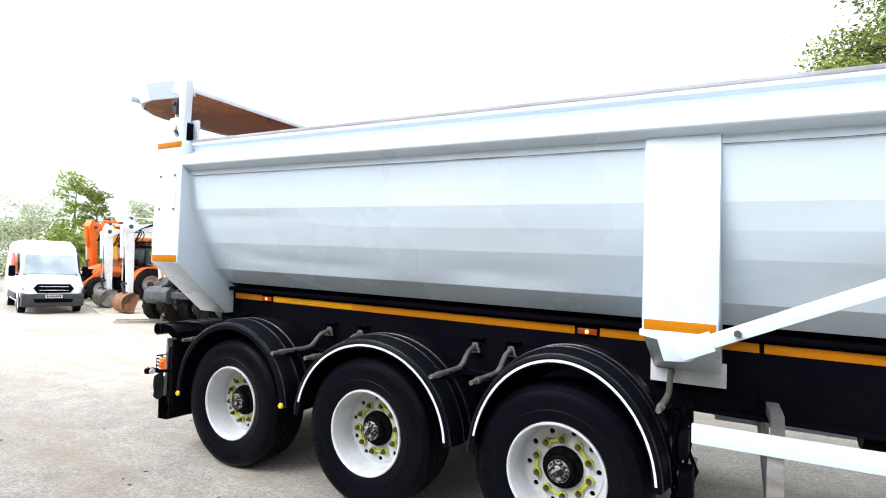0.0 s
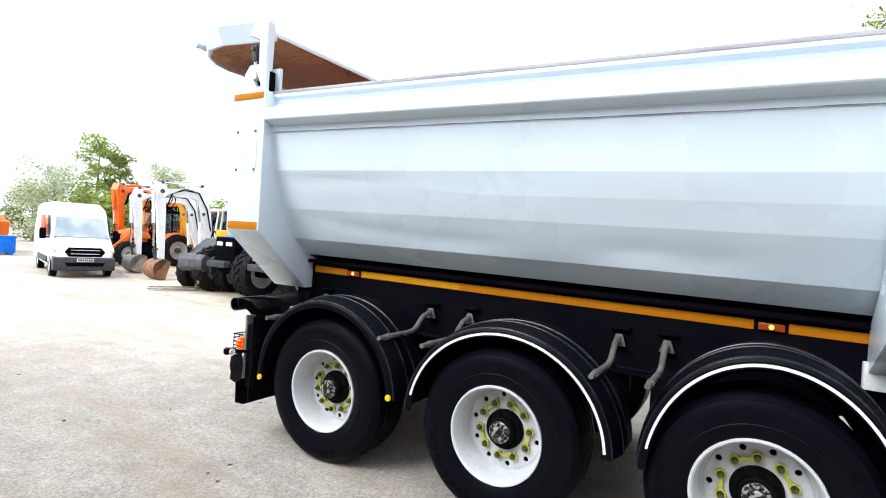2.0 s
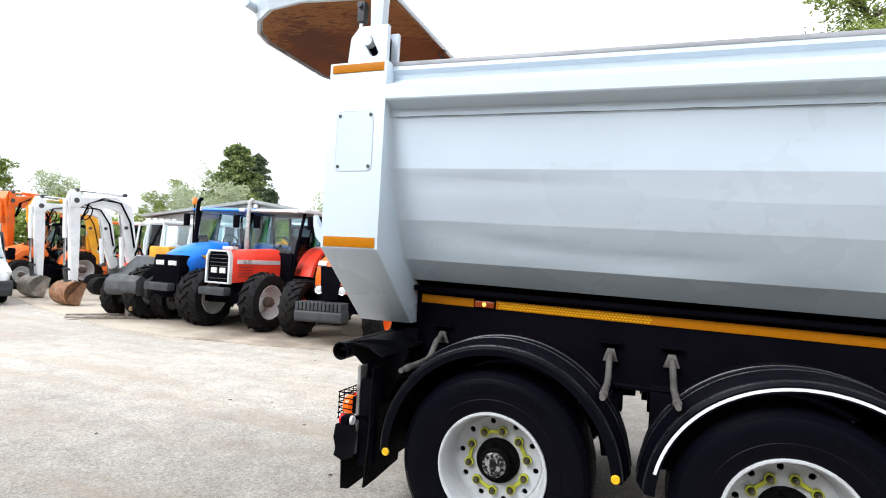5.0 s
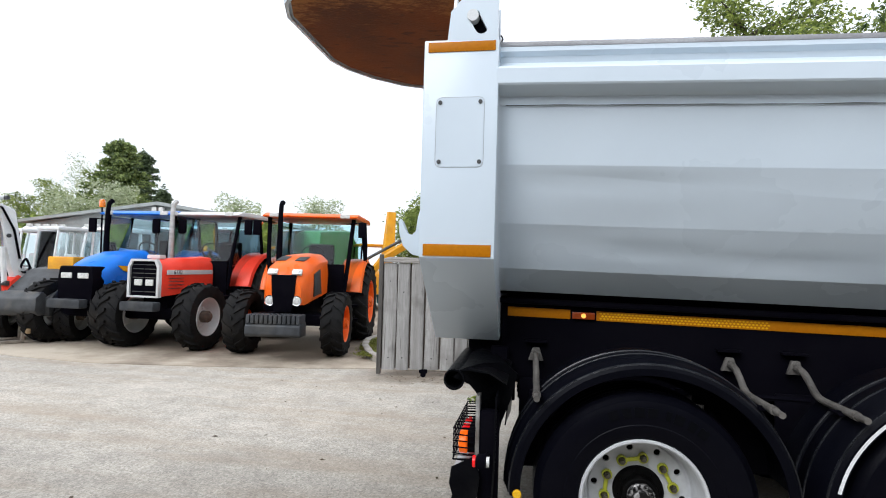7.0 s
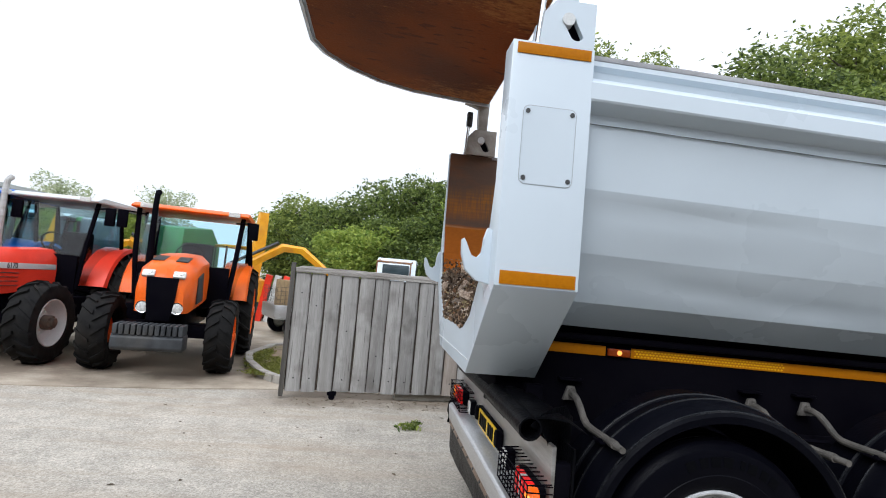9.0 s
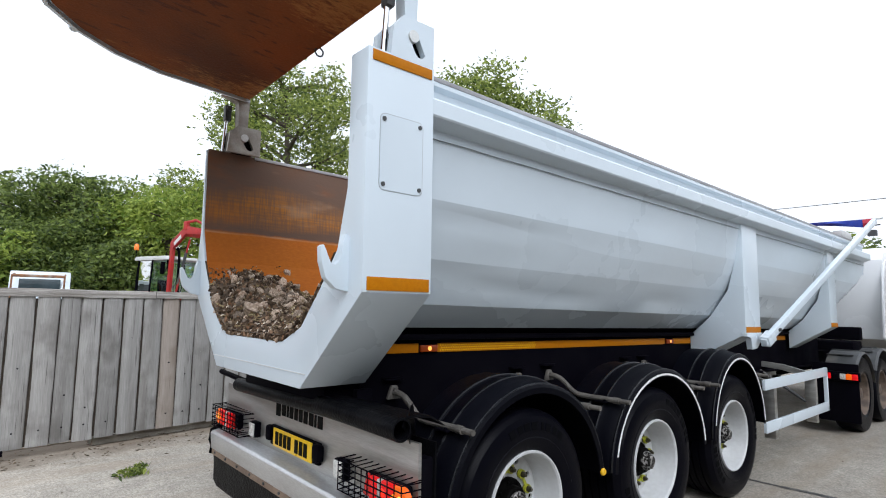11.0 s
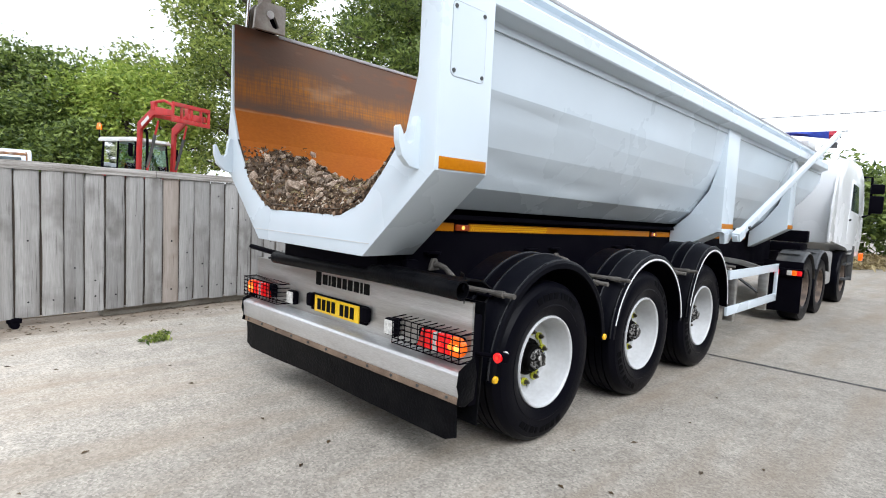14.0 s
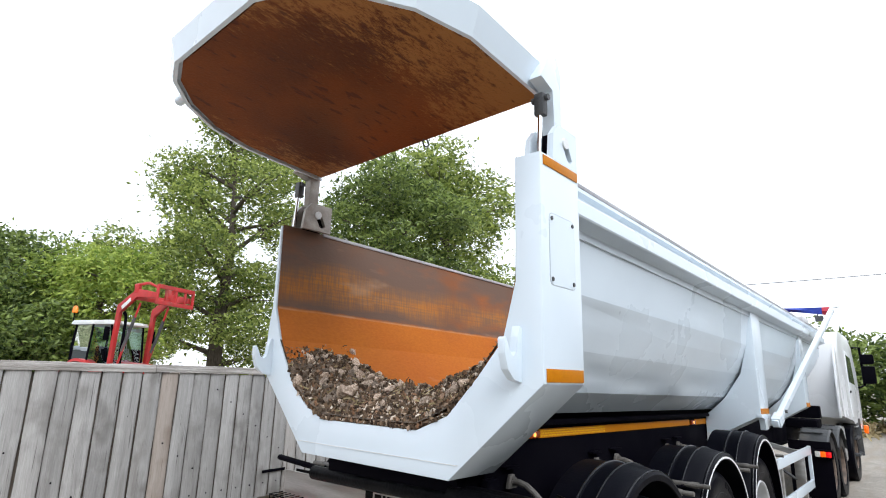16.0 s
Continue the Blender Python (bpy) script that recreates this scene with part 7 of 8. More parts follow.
    if bracket:
        bb = bmesh.new()
        prism(bb, [(0.5, 0.62), (0.92, 0.7), (0.95, 1.05), (0.75, 1.2), (0.5, 1.0)], "y", by - 0.17, by + 0.17, 0.03)
        part("swing_bracket", bb, bracket, t, "red swing bracket")
    for a, c, r in (((0.98, by, 1.0), knee + Vector((-0.05, 0, -0.34)), 0.06), (knee + Vector((-0.1, 0, 0.2)), tip + Vector((0.0, 0, 0.27)), 0.05), (tip + Vector((0.22, 0, 0.0)), tip.lerp(foot, 0.8) + Vector((0.22, 0, 0)), 0.05)):
        bb = bmesh.new()
        a, c = Vector(a), Vector(c)
        tube(bb, [a, a + (c - a) * 0.58], r, 10)
        ram = part("ram", bb, arm_paint, t)
        bb = bmesh.new()
        tube(bb, [a + (c - a) * 0.56, c], r * 0.55, 8)
        part("ram_rod", bb, CHROME, ram)
    for p, r in (((1.0, by, 2.15), 0.05), (tip, 0.07), (foot, 0.05), (tip + Vector((0.0, 0, 0.27)), 0.05), (knee + Vector((-0.1, 0, 0.2)), 0.05), ((0.98, by, 1.0), 0.06)):
        bb = bmesh.new()
        p = Vector(p)
        cyl(bb, p - Vector((0, arm_w * 0.75, 0)), p + Vector((0, arm_w * 0.75, 0)), r, 12)
        part("pivot_pin", bb, DARKGREY, t)
    for q, low in ((-0.1, 0.0), (0.1, 0.07)):
        bb = bmesh.new()
        c = tip + Vector((-0.24, q, -0.22 - low))
        tube(bb, [c + Vector((-0.17 * math.cos(a), 0.05 * math.sin(2 * a), 0.2 * math.sin(a))) for a in [radians(v) for v in range(-120, 161, 28)]], 0.016, 6)
        part("hose_loop", bb, BLACK, t)
        bb = bmesh.new()
        c = Vector((0.62, by + q * 1.6, 1.5 - low))
        tube(bb, [c + Vector((0.1 * math.cos(a), 0.04 * math.sin(2 * a), 0.17 * math.sin(a))) for a in [radians(v) for v in range(-100, 221, 32)]], 0.028, 7)
        part("base_hose", bb, BLACK, t)
        bb = bmesh.new()
        box(bb, (0.70, by + q * 1.3, 1.42 - low), (0.1, 0.06, 0.12), 0.015)
        part("hose_clamp", bb, GREYED, t)
    for k in range(3):
        bb = bmesh.new()
        q = 0.03 * (k - 1)
        side = arm_w * 0.62 + 0.02
        tube(bb, [(0.74, by + side + q, 1.6), (0.9, by + side + q, 2.3), knee + Vector((0.02, side + q, -0.04)), knee + Vector((0.5, side + q, 0.02 + q)), tip + Vector((-0.3, side + q, -0.05)), tip + Vector((-0.14, side + q, -0.5))], 0.012, 5)
        part("hose", bb, BLACK, t)
    bb = bmesh.new()
    bw = 0.74
    arc = [(foot.x + 0.05 + 0.33 * math.cos(a), 0.34 + lift + 0.32 * math.sin(a)) for a in [radians(v) for v in range(-100, 131, 23)]]
    inn = [(foot.x + 0.05 + 0.30 * math.cos(a), 0.34 + lift + 0.29 * math.sin(a)) for a in [radians(v) for v in range(-100, 131, 23)]]
    prism(bb, arc + inn[::-1], "y", by - bw / 2, by + bw / 2)
    for s in (-1, 1):
        prism(bb, arc, "y", by + s * bw / 2, by + s * (bw / 2 - 0.02))
    part("bucket", bb, bucket, t, "worn steel digging bucket")
    bb = bmesh.new()
    box(bb, (foot.x + 0.05, by, 0.62 + lift), (0.3, 0.16, 0.12), 0.02)
    tube(bb, [foot + Vector((0.24, 0, 0.36)), foot + Vector((-0.05, 0, 0.3))], 0.035, 6)
    tube(bb, [foot + Vector((0.24, 0, 0.36)), foot + Vector((0.16, 0, -0.02))], 0.04, 6)
    part("bucket_linkage", bb, DARKGREY, t)
    return t


digger(facing(-12.12, 7.57, -0.145, -0.99), DARKGREY, DIG_WHITE, "small excavator with a white boom and a rusty bucket", RUSTY, 0.95, top=2.86, roof=DIG_WHITE, bracket=RED_PAINT)
digger(facing(-14.35, 8.69, -0.145, -0.99), DARKGREY, DIG_WHITE, "small excavator with a white boom and a worn bucket", BARE, 0.95, reach=2.85, top=2.76, roof=DIG_WHITE)
digger(facing(-19.6, 10.1, 0.3, -0.95), DIG_ORANGE, DIG_ORANGE, "large orange excavator at the end of the row", RUSTY, 1.05, arm_w=0.28, top=2.8, thick=1.35, lift=0.5)
digger(facing(-16.7, 10.0, -0.55, -0.84), DIG_ORANGE, DIG_YELLOW, "yellow excavator with a rusty bucket held up", RUSTY, 0.97, reach=2.6, arm_w=0.26, top=2.85, thick=1.25, lift=1.0)


def small_loader_tractor():
    """Compact tractor with a front loader lowered to the ground."""
    t = farm_tractor(facing(-18.2, 9.1, -0.1, -0.99) @ Matrix.Scale(0.84, 4), DIG_ORANGE, "orange compact tractor with a front loader lowered to the ground", GREYED, BLACK, hood="slope", weight=False, front_r=0.56, rear_r=0.76)
    for s in (-1, 1):
        b = bmesh.new()
        prism(b, [(0.9, 1.2), (1.1, 1.55), (1.9, 1.5), (2.95, 0.55), (2.85, 0.42), (1.8, 1.3), (1.2, 1.32)], "y", s * 0.56 - 0.05, s * 0.56 + 0.05, 0.015)
        loader = part("loader_arm", b, DIG_ORANGE, t)
        b = bmesh.new()
        tube(b, [(1.15, s * 0.56, 1.0), (2.0, s * 0.56, 1.3)], 0.04, 8)
        part("lift_ram", b, BLACK, loader)
    b = bmesh.new()
    prism(b, [(2.85, 0.2), (2.9, 0.72), (2.95, 0.72), (2.95, 0.25), (3.1, 0.12), (3.5, 0.1), (3.5, 0.06), (3.05, 0.06)], "y", -0.8, 0.8, 0.008)
    for s in (-1, 1):
        prism(b, [(2.88, 0.15), (2.92, 0.7), (3.15, 0.62), (3.48, 0.1), (3.05, 0.07)], "y", s * 0.8, s * 0.82)
    part("loader_bucket", b, RUSTY, t, "rust-brown loader bucket")


small_loader_tractor()


def loader_cab(m, label):
    """Articulated loader with a glazed pale cab; its front looks along +x."""
    t = thing("wheel_loader", m, label, "loader", "pale loaders in the second row")
    b = bmesh.new()
    prism(b, [(-1.9, 0.55), (0.9, 0.5), (0.95, 1.15), (0.2, 1.3), (-1.7, 1.45), (-1.95, 1.2)], "y", -0.62, 0.62, 0.06)
    part("body", b, GREYED, t)
    b = bmesh.new()
    box(b, (0, 0, 1.24), (1.5, 1.2, 0.08), 0.02)
    cab = part("cab_base", b, DIG_WHITE, t)
    for s in (-1, 1):
        for x, dx in ((0.75, -0.14), (-0.05, 0.0), (-0.75, 0.06)):
            b = bmesh.new()
            tube(b, [(x, s * 0.6, 1.2), (x + dx * 0.4, s * 0.63, 1.75), (x + dx, s * 0.58, 2.36)], 0.045, 6)
            part("cab_pillar", b, DIG_WHITE, cab)
    b = bmesh.new()
    prism(b, [(-0.8, 2.34), (0.75, 2.34), (0.8, 2.39), (0.66, 2.47), (-0.72, 2.47), (-0.84, 2.40)], "y", -0.68, 0.68, 0.03)
    roof = part("roof", b, DIG_WHITE, t)
    for k in range(5):
        bb = bmesh.new()
        box(bb, (0.72, -0.5 + 0.25 * k, 2.50), (0.09, 0.15, 0.08), 0.02)
        part("work_lamp", bb, CLEAR_LENS, roof)
    for pts in ([(0.76, -0.58, 1.2), (0.76, 0.58, 1.2), (0.62, 0.55, 2.34), (0.62, -0.55, 2.34)], [(0.72, -0.61, 1.2), (-0.74, -0.61, 1.2), (-0.68, -0.58, 2.34), (0.6, -0.58, 2.34)], [(0.72, 0.61, 1.2), (-0.74, 0.61, 1.2), (-0.68, 0.58, 2.34), (0.6, 0.58, 2.34)]):
        b = bmesh.new()
        put(b, pts, [(0, 1, 2, 3)])
        pane = part("pane", b, CAB_GLASS, cab, smooth=False)
        pane.visible_shadow = False
    b = bmesh.new()
    box(b, (-0.25, 0, 1.55), (0.14, 0.5, 0.7), 0.05)
    box(b, (0.0, 0, 1.35), (0.5, 0.5, 0.14), 0.04)
    part("seat", b, BLACK, cab)
    for s in (-1, 1):
        for x in (0.95, -1.15):
            simple_wheel(t, pose(x, -s * 0.72, 0.55, 0, 0, 0 if s > 0 else 180), 0.55, 0.36, 0.3, DUSTY, GREYED, 15, 0.5)


loader_cab(facing(-14.9, 10.6, 0.15, -0.99), "off-white loader with a glazed cab and roof lamps")
loader_cab(facing(-12.75, 10.4, 0.15, -0.99), "off-white loader with a glazed cab and roof lamps")


# ---------------------------------------------------------------- van
def van():
    v = thing("van", facing(-16.05, 4.65, 0.95, -0.30) @ Matrix.Diagonal((0.82, 0.78, 0.87, 1)), "white panel van with a dark grille parked on the yard", "van")
    b = bmesh.new()
    secs = [(-2.9, 0.96, 0.35, 2.36), (-2.8, 1.0, 0.32, 2.44), (0.6, 1.0, 0.32, 2.46), (1.25, 0.99, 0.32, 2.30), (1.75, 0.98, 0.32, 1.70), (2.05, 0.98, 0.32, 1.30), (2.65, 0.93, 0.34, 1.08), (2.85, 0.84, 0.38, 0.95), (2.92, 0.74, 0.42, 0.80)]
    rings = []
    for x, w, lo, hi in secs:
        rings.append([b.verts.new((x, s * w * k, z)) for s, k, z in ((-1, 0.94, lo), (-1, 1, lo + 0.2), (-1, 1, min(1.2, hi - 0.15)), (-1, 0.9 if hi > 1.5 else 0.94, hi - 0.12), (-1, 0.74, hi), (1, 0.74, hi), (1, 0.9 if hi > 1.5 else 0.94, hi - 0.12), (1, 1, min(1.2, hi - 0.15)), (1, 1, lo + 0.2), (1, 0.94, lo))])
    for r0, r1 in zip(rings, rings[1:]):
        for k in range(10):
            b.faces.new((r0[k], r0[(k + 1) % 10], r1[(k + 1) % 10], r1[k]))
    b.faces.new(rings[0])
    b.faces.new(rings[-1][::-1])
    part("body", b, VAN_WHITE, v, sharp=38)
    b = bmesh.new()
    put(b, [(1.60, -0.76, 1.95), (1.60, 0.76, 1.95), (2.12, 0.86, 1.30), (2.12, -0.86, 1.30), (1.45, -0.76, 1.85), (1.45, 0.76, 1.85), (2.0, 0.88, 1.25), (2.0, -0.88, 1.25)], [(0, 1, 2, 3), (4, 5, 6, 7), (0, 1, 5, 4), (1, 2, 6, 5), (2, 3, 7, 6), (3, 0, 4, 7)])
    part("windscreen", b, SCREEN, v, smooth=False)
    b = bmesh.new()
    prism(b, [(-0.5, 0.69), (0.5, 0.69), (0.62, 0.84), (0.5, 0.98), (-0.5, 0.98), (-0.62, 0.84)], "x", 2.78, 2.945, 0.015)
    gr = part("grille", b, BLACK, v)
    for z in (0.78, 0.90):
        bb = bmesh.new()
        box(bb, (2.945, 0, z), (0.02, 0.9, 0.022), 0.005)
        part("grille_bar", bb, CHROME, gr)
    b = bmesh.new()
    prism(b, [(2.45, 0.22), (2.96, 0.24), (3.0, 0.45), (2.97, 0.66), (2.45, 0.70)], "y", -0.95, 0.95, 0.05)
    bp = part("bumper", b, CAST, v, "dark plastic bumper")
    bb = bmesh.new()
    prism(bb, [(-0.55, 0.38), (0.55, 0.38), (0.62, 0.50), (-0.62, 0.50)], "x", 2.96, 3.004, 0.008)
    part("lower_intake", bb, BLACK, bp)
    bb = bmesh.new()
    box(bb, (3.0, 0, 0.58), (0.02, 0.52, 0.11), 0.004)
    pl = part("number_plate", bb, GREYED, bp)
    bb = bmesh.new()
    for k in range(7):
        box(bb, (3.012, -0.2 + 0.066 * k, 0.58), (0.004, 0.04, 0.07))
    part("plate_bars", bb, INK, pl)
    for s in (-1, 1):
        bb = bmesh.new()
        prism(bb, [(2.45, 0.86), (2.80, 0.80), (2.81, 0.90), (2.5, 1.05)], "y", s * 0.62, s * 0.94, 0.02)
        part("headlamp", bb, CLEAR_LENS, v)
        bb = bmesh.new()
        tube(bb, [(1.7, s * 0.97, 1.25), (1.7, s * 1.12, 1.28)], 0.03, 8)
        box(bb, (1.7, s * 1.16, 1.38), (0.14, 0.2, 0.36), 0.04)
        part("mirror", bb, BLACK, v)
        bb = bmesh.new()
        prism(bb, [(0.75, 1.3), (1.75, 1.3), (1.35, 2.0), (0.75, 2.05)], "y", s * 0.985, s * 1.0)
        part("side_window", bb, DARKGLASS, v)
        # second side window; on one side a red reflection is its colour
        bb = bmesh.new()
        prism(bb, [(-0.55, 1.42), (0.6, 1.36), (0.6, 1.98), (-0.55, 2.0)], "y", s * 0.99, s * 1.004, 0.003)
        part("side_panel", bb, RED_PAINT if s < 0 else DARKGLASS, v, "van side window with a red reflection painted on" if s < 0 else "")
        bb = bmesh.new()
        box(bb, (0.3, s * 1.0, 0.52), (2.7, 0.05, 0.2), 0.015)
        part("sill_cladding", bb, CAST, v, "dark plastic sill cladding")
        bb = bmesh.new()
        cyl(bb, (2.99, s * 0.16, 0.42), (2.985, s * 0.16, 0.42), 0.03, 10)
        part("fog_lamp", bb, CLEAR_LENS, bp)
        for x in (2.1, -1.5):
            simple_wheel(v, pose(x, -s * 0.86, 0.34, 0, 0, 0 if s > 0 else 180), 0.34, 0.24, 0.2, RUBBER, GREYED, 0, 0.4)


van()


# ---------------------------------------------------------------- stores beyond the van
def blue_crate():
    t = thing("plastic_crate", facing(-24.5, 5.72, 1.0, -0.2), "blue ribbed plastic crate on the yard beyond the van", "crate")
    b = bmesh.new()
    box(b, (0, 0, 0.40), (0.95, 1.2, 0.64), 0.03)
    part("body", b, BLUE_PAINT, t)
    b = bmesh.new()
    box(b, (0, 0, 0.75), (1.02, 1.27, 0.08), 0.02)
    part("rim", b, BLUE_PAINT, t)
    for k in range(6):
        b = bmesh.new()
        box(b, (0.485, -0.5 + 0.2 * k, 0.40), (0.03, 0.05, 0.6), 0.008)
        part("rib", b, BLUE_PAINT, t)
    for y in (-0.45, 0.45):
        b = bmesh.new()
        box(b, (0, y, 0.05), (0.9, 0.14, 0.1), 0.01)
        part("foot", b, BLUE_PAINT, t)


def tracked_dumper():
    t = thing("tracked_dumper", facing(-27.3, 6.3, 1.0, -0.25), "orange tracked dumper standing behind a blue crate", "dumper")
    for s in (-1, 1):
        b = bmesh.new()
        prism(b, [(-1.0, 0.05), (1.0, 0.05), (1.15, 0.3), (1.0, 0.55), (-1.0, 0.55), (-1.15, 0.3)], "y", s * 0.45, s * 0.75, 0.04)
        part("track", b, DUSTY, t)
    b = bmesh.new()
    prism(b, [(-1.0, 0.6), (0.3, 0.6), (0.35, 1.35), (0.1, 1.6), (-0.9, 1.65), (-1.05, 1.4)], "y", -0.7, 0.7, 0.12)
    part("engine_cover", b, DIG_ORANGE, t)
    b = bmesh.new()
    prism(b, [(0.45, 0.6), (1.3, 0.75), (1.6, 1.35), (1.5, 1.4), (0.4, 1.3)], "y", -0.72, 0.72, 0.04)
    part("skip", b, DIG_ORANGE, t)


blue_crate()
tracked_dumper()


# ---------------------------------------------------------------- plants
def leaf_cloud(name, rng, blobs, count, size, material, parent=None, droop=0.0):
    """Many small folded leaves spread through blobs of (centre, radii), denser towards their skins."""
    verts, faces = [], []
    weights = [b[1][0] * b[1][1] * b[1][2] for b in blobs]
    pick = rng.choices(range(len(blobs)), weights, k=count)
    for k in pick:
        (cx, cy, cz), (rx, ry, rz) = blobs[k]
        while True:
            d = Vector((rng.uniform(-1, 1), rng.uniform(-1, 1), rng.uniform(-1, 1)))
            if 0.05 < d.length < 1:
                break
        d = d.normalized() * d.length ** 0.45
        j = 1 + 0.35 * noise.noise(Vector((cx, cy, cz)) + d * 2.1)
        if rng.random() < 0.14:
            j *= rng.uniform(1.1, 1.55)
        p = Vector((cx + d.x * rx * j, cy + d.y * ry * j, cz + d.z * rz * j))
        s = size * rng.uniform(0.6, 1.35)
        a = Vector((rng.gauss(0, 1), rng.gauss(0, 1), rng.gauss(0, 0.6) - droop)).normalized()
        c = a.cross(Vector((rng.gauss(0, 1), rng.gauss(0, 1), rng.gauss(0, 1)))).normalized()
        n = a.cross(c) * s * 0.18
        i = len(verts)
        verts += [p - a * s, p - a * s * 0.2 + c * s * 0.42 + n, p + a * s, p - a * s * 0.2 - c * s * 0.42 + n]
        faces += [(i, i + 1, i + 2), (i, i + 2, i + 3)]
    me = bpy.data.meshes.new(name)
    me.from_pydata([tuple(v) for v in verts], [], faces)
    me.materials.append(material)
    ob = new(name, me)
    if parent:
        ob.parent = parent
    ob["kind"] = "stuff"
    return ob


def tree(x, y, height, spread, label, leaf, seed, count=9000, size=0.13, first=0.25, category="tree", limbs=15, low=0.0, group="", bark=None, thin=1.0):
    rng = random.Random(seed)
    t = thing("tree", pose(x, y, 0), label, category, group)
    b = bmesh.new()
    top = Vector((rng.uniform(-0.3, 0.3), rng.uniform(-0.3, 0.3), height * 0.86))
    r0 = 0.018 * height + 0.05
    trunk = [Vector((0, 0, -0.05)), Vector((rng.uniform(-0.1, 0.1), rng.uniform(-0.1, 0.1), height * 0.25)), Vector((rng.uniform(-0.25, 0.25), rng.uniform(-0.25, 0.25), height * 0.55)), top]
    r0 *= 0.5 + 0.5 * thin
    tube(b, trunk, [r0 * 1.25, r0, r0 * 0.6, r0 * 0.15], 9)
    blobs = []
    for k in range(limbs):
        h = first + (0.9 - first) * (k + rng.random()) / limbs
        base = trunk[1].lerp(trunk[2], (h - 0.25) / 0.3) if h < 0.55 else trunk[2].lerp(trunk[3], (h - 0.55) / 0.31)
        base.z = height * h
        a = k * 2.4 + rng.uniform(-0.4, 0.4)
        shape = math.sin(math.pi * min(1, (h - first) / (1.02 - first) * 0.82 + 0.16))
        reach = spread * max(shape, low) * rng.uniform(0.65, 1.05)
        end = base + Vector((math.cos(a) * reach, math.sin(a) * reach, reach * rng.uniform(0.15, 0.55)))
        mid = base.lerp(end, 0.5) + Vector((0, 0, reach * 0.08))
        tube(b, [base, mid, end], [r0 * 0.42 * thin, r0 * 0.25 * thin, r0 * 0.06], 6)
        blobs.append((tuple(end - (end - base) * 0.15), (spread * 0.36 * rng.uniform(0.8, 1.2), spread * 0.36 * rng.uniform(0.8, 1.2), spread * 0.26 * rng.uniform(0.8, 1.2))))
        for q in range(3):
            e2 = base.lerp(end, rng.uniform(0.35, 0.95)) + Vector((rng.uniform(-1, 1), rng.uniform(-1, 1), rng.uniform(-0.4, 0.9))) * spread * 0.33
            tube(b, [base.lerp(end, 0.45), e2], [r0 * 0.14, r0 * 0.04], 5)
            blobs.append((tuple(e2), (spread * 0.24 * rng.uniform(0.6, 1.3), spread * 0.24 * rng.uniform(0.6, 1.3), spread * 0.18 * rng.uniform(0.7, 1.2))))
    blobs.append((tuple(top + Vector((0, 0, height * 0.03))), (spread * 0.3, spread * 0.3, height * 0.1)))
    part("trunk", b, bark or BARK, t)
    leaf_cloud("crown", rng, blobs, count, size, leaf, t, 0.3)
    return t


def conifer(x, y, height, spread, seed, count=7000, leaf=None, size=0.12):
    rng = random.Random(seed)
    t = thing("conifer", pose(x, y, 0), "green conifer with layered drooping boughs beyond the shed", "tree")
    b = bmesh.new()
    tube(b, [(0, 0, 0), (0, 0, height * 0.97)], [0.22, 0.03], 8)
    blobs = []
    for k in range(74):
        h = 0.1 + 0.87 * k / 74
        reach = spread * (1.02 - h) ** 0.8 * rng.choice((0.55, 0.75, 0.85, 1.0, 1.0, 1.2))
        a = k * 2.4 + rng.uniform(-0.4, 0.4)
        end = Vector((math.cos(a) * reach, math.sin(a) * reach, height * h - reach * rng.uniform(-0.12, 0.2)))
        tube(b, [(0, 0, height * h), end], [0.05, 0.012], 5)
        for q in (0.3, 0.55, 0.78, 0.97):
            p = Vector((0, 0, height * h)).lerp(end, q)
            w = (0.10 * spread + 0.08) * (1.15 - 0.45 * q) * rng.uniform(0.7, 1.2)
            blobs.append((tuple(p), (w, w, 0.055 * spread)))
    blobs.append(((0, 0, height * 0.97), (0.2, 0.2, 0.5)))
    part("trunk", b, BARK, t)
    leaf_cloud("crown", rng, blobs, count, size, leaf or NEEDLE, t, 0.5)


# big trees behind the trailer and the red loader tractor
tree(9.5, 23.5, 14.6, 3.9, "tall ash tree with light green leaves behind the yard", LEAF, 3, 38000, 0.115, 0.12, limbs=22, low=0.85)
tree(10.9, 12.8, 10.0, 3.1, "broad dark green tree beyond the trailer", LEAF_DARK, 5, 28000, 0.10, 0.2)
tree(16.0, 14.2, 12.6, 4.4, "tall broad leafy tree beyond the trailer", LEAF, 6, 32000, 0.12, 0.2)
# wooded bank behind the fence
woods = [
    (-3.6, 22.5, 4.6, 2.6, LEAF_DARK), (-1.5, 23.0, 6.0, 2.9, LEAF_DARK), (0.4, 21.5, 6.4, 2.8, LEAF_DARK), (2.0, 21.6, 5.4, 2.6, LEAF), (3.2, 19.6, 6.2, 2.5, LEAF_LIGHT),
    (-5.2, 25.0, 5.2, 2.6, LEAF), (-6.5, 26.5, 4.6, 2.3, LEAF_DARK), (5.0, 21.5, 7.0, 2.6, LEAF), (-2.6, 19.5, 3.2, 2.0, LEAF_LIGHT), (1.0, 19.6, 4.2, 2.3, LEAF_DARK), (-0.8, 19.8, 4.0, 2.2, LEAF_DARK),
]
for k, (x, y, h, s, lf) in enumerate(woods):
    tree(x, y, h, s, "dense green tree of the wooded bank behind the fence" if lf is not LEAF_LIGHT else "light green bushy tree of the wooded bank", lf, 40 + k, 17000, 0.092, 0.1, group="trees of the wooded bank")
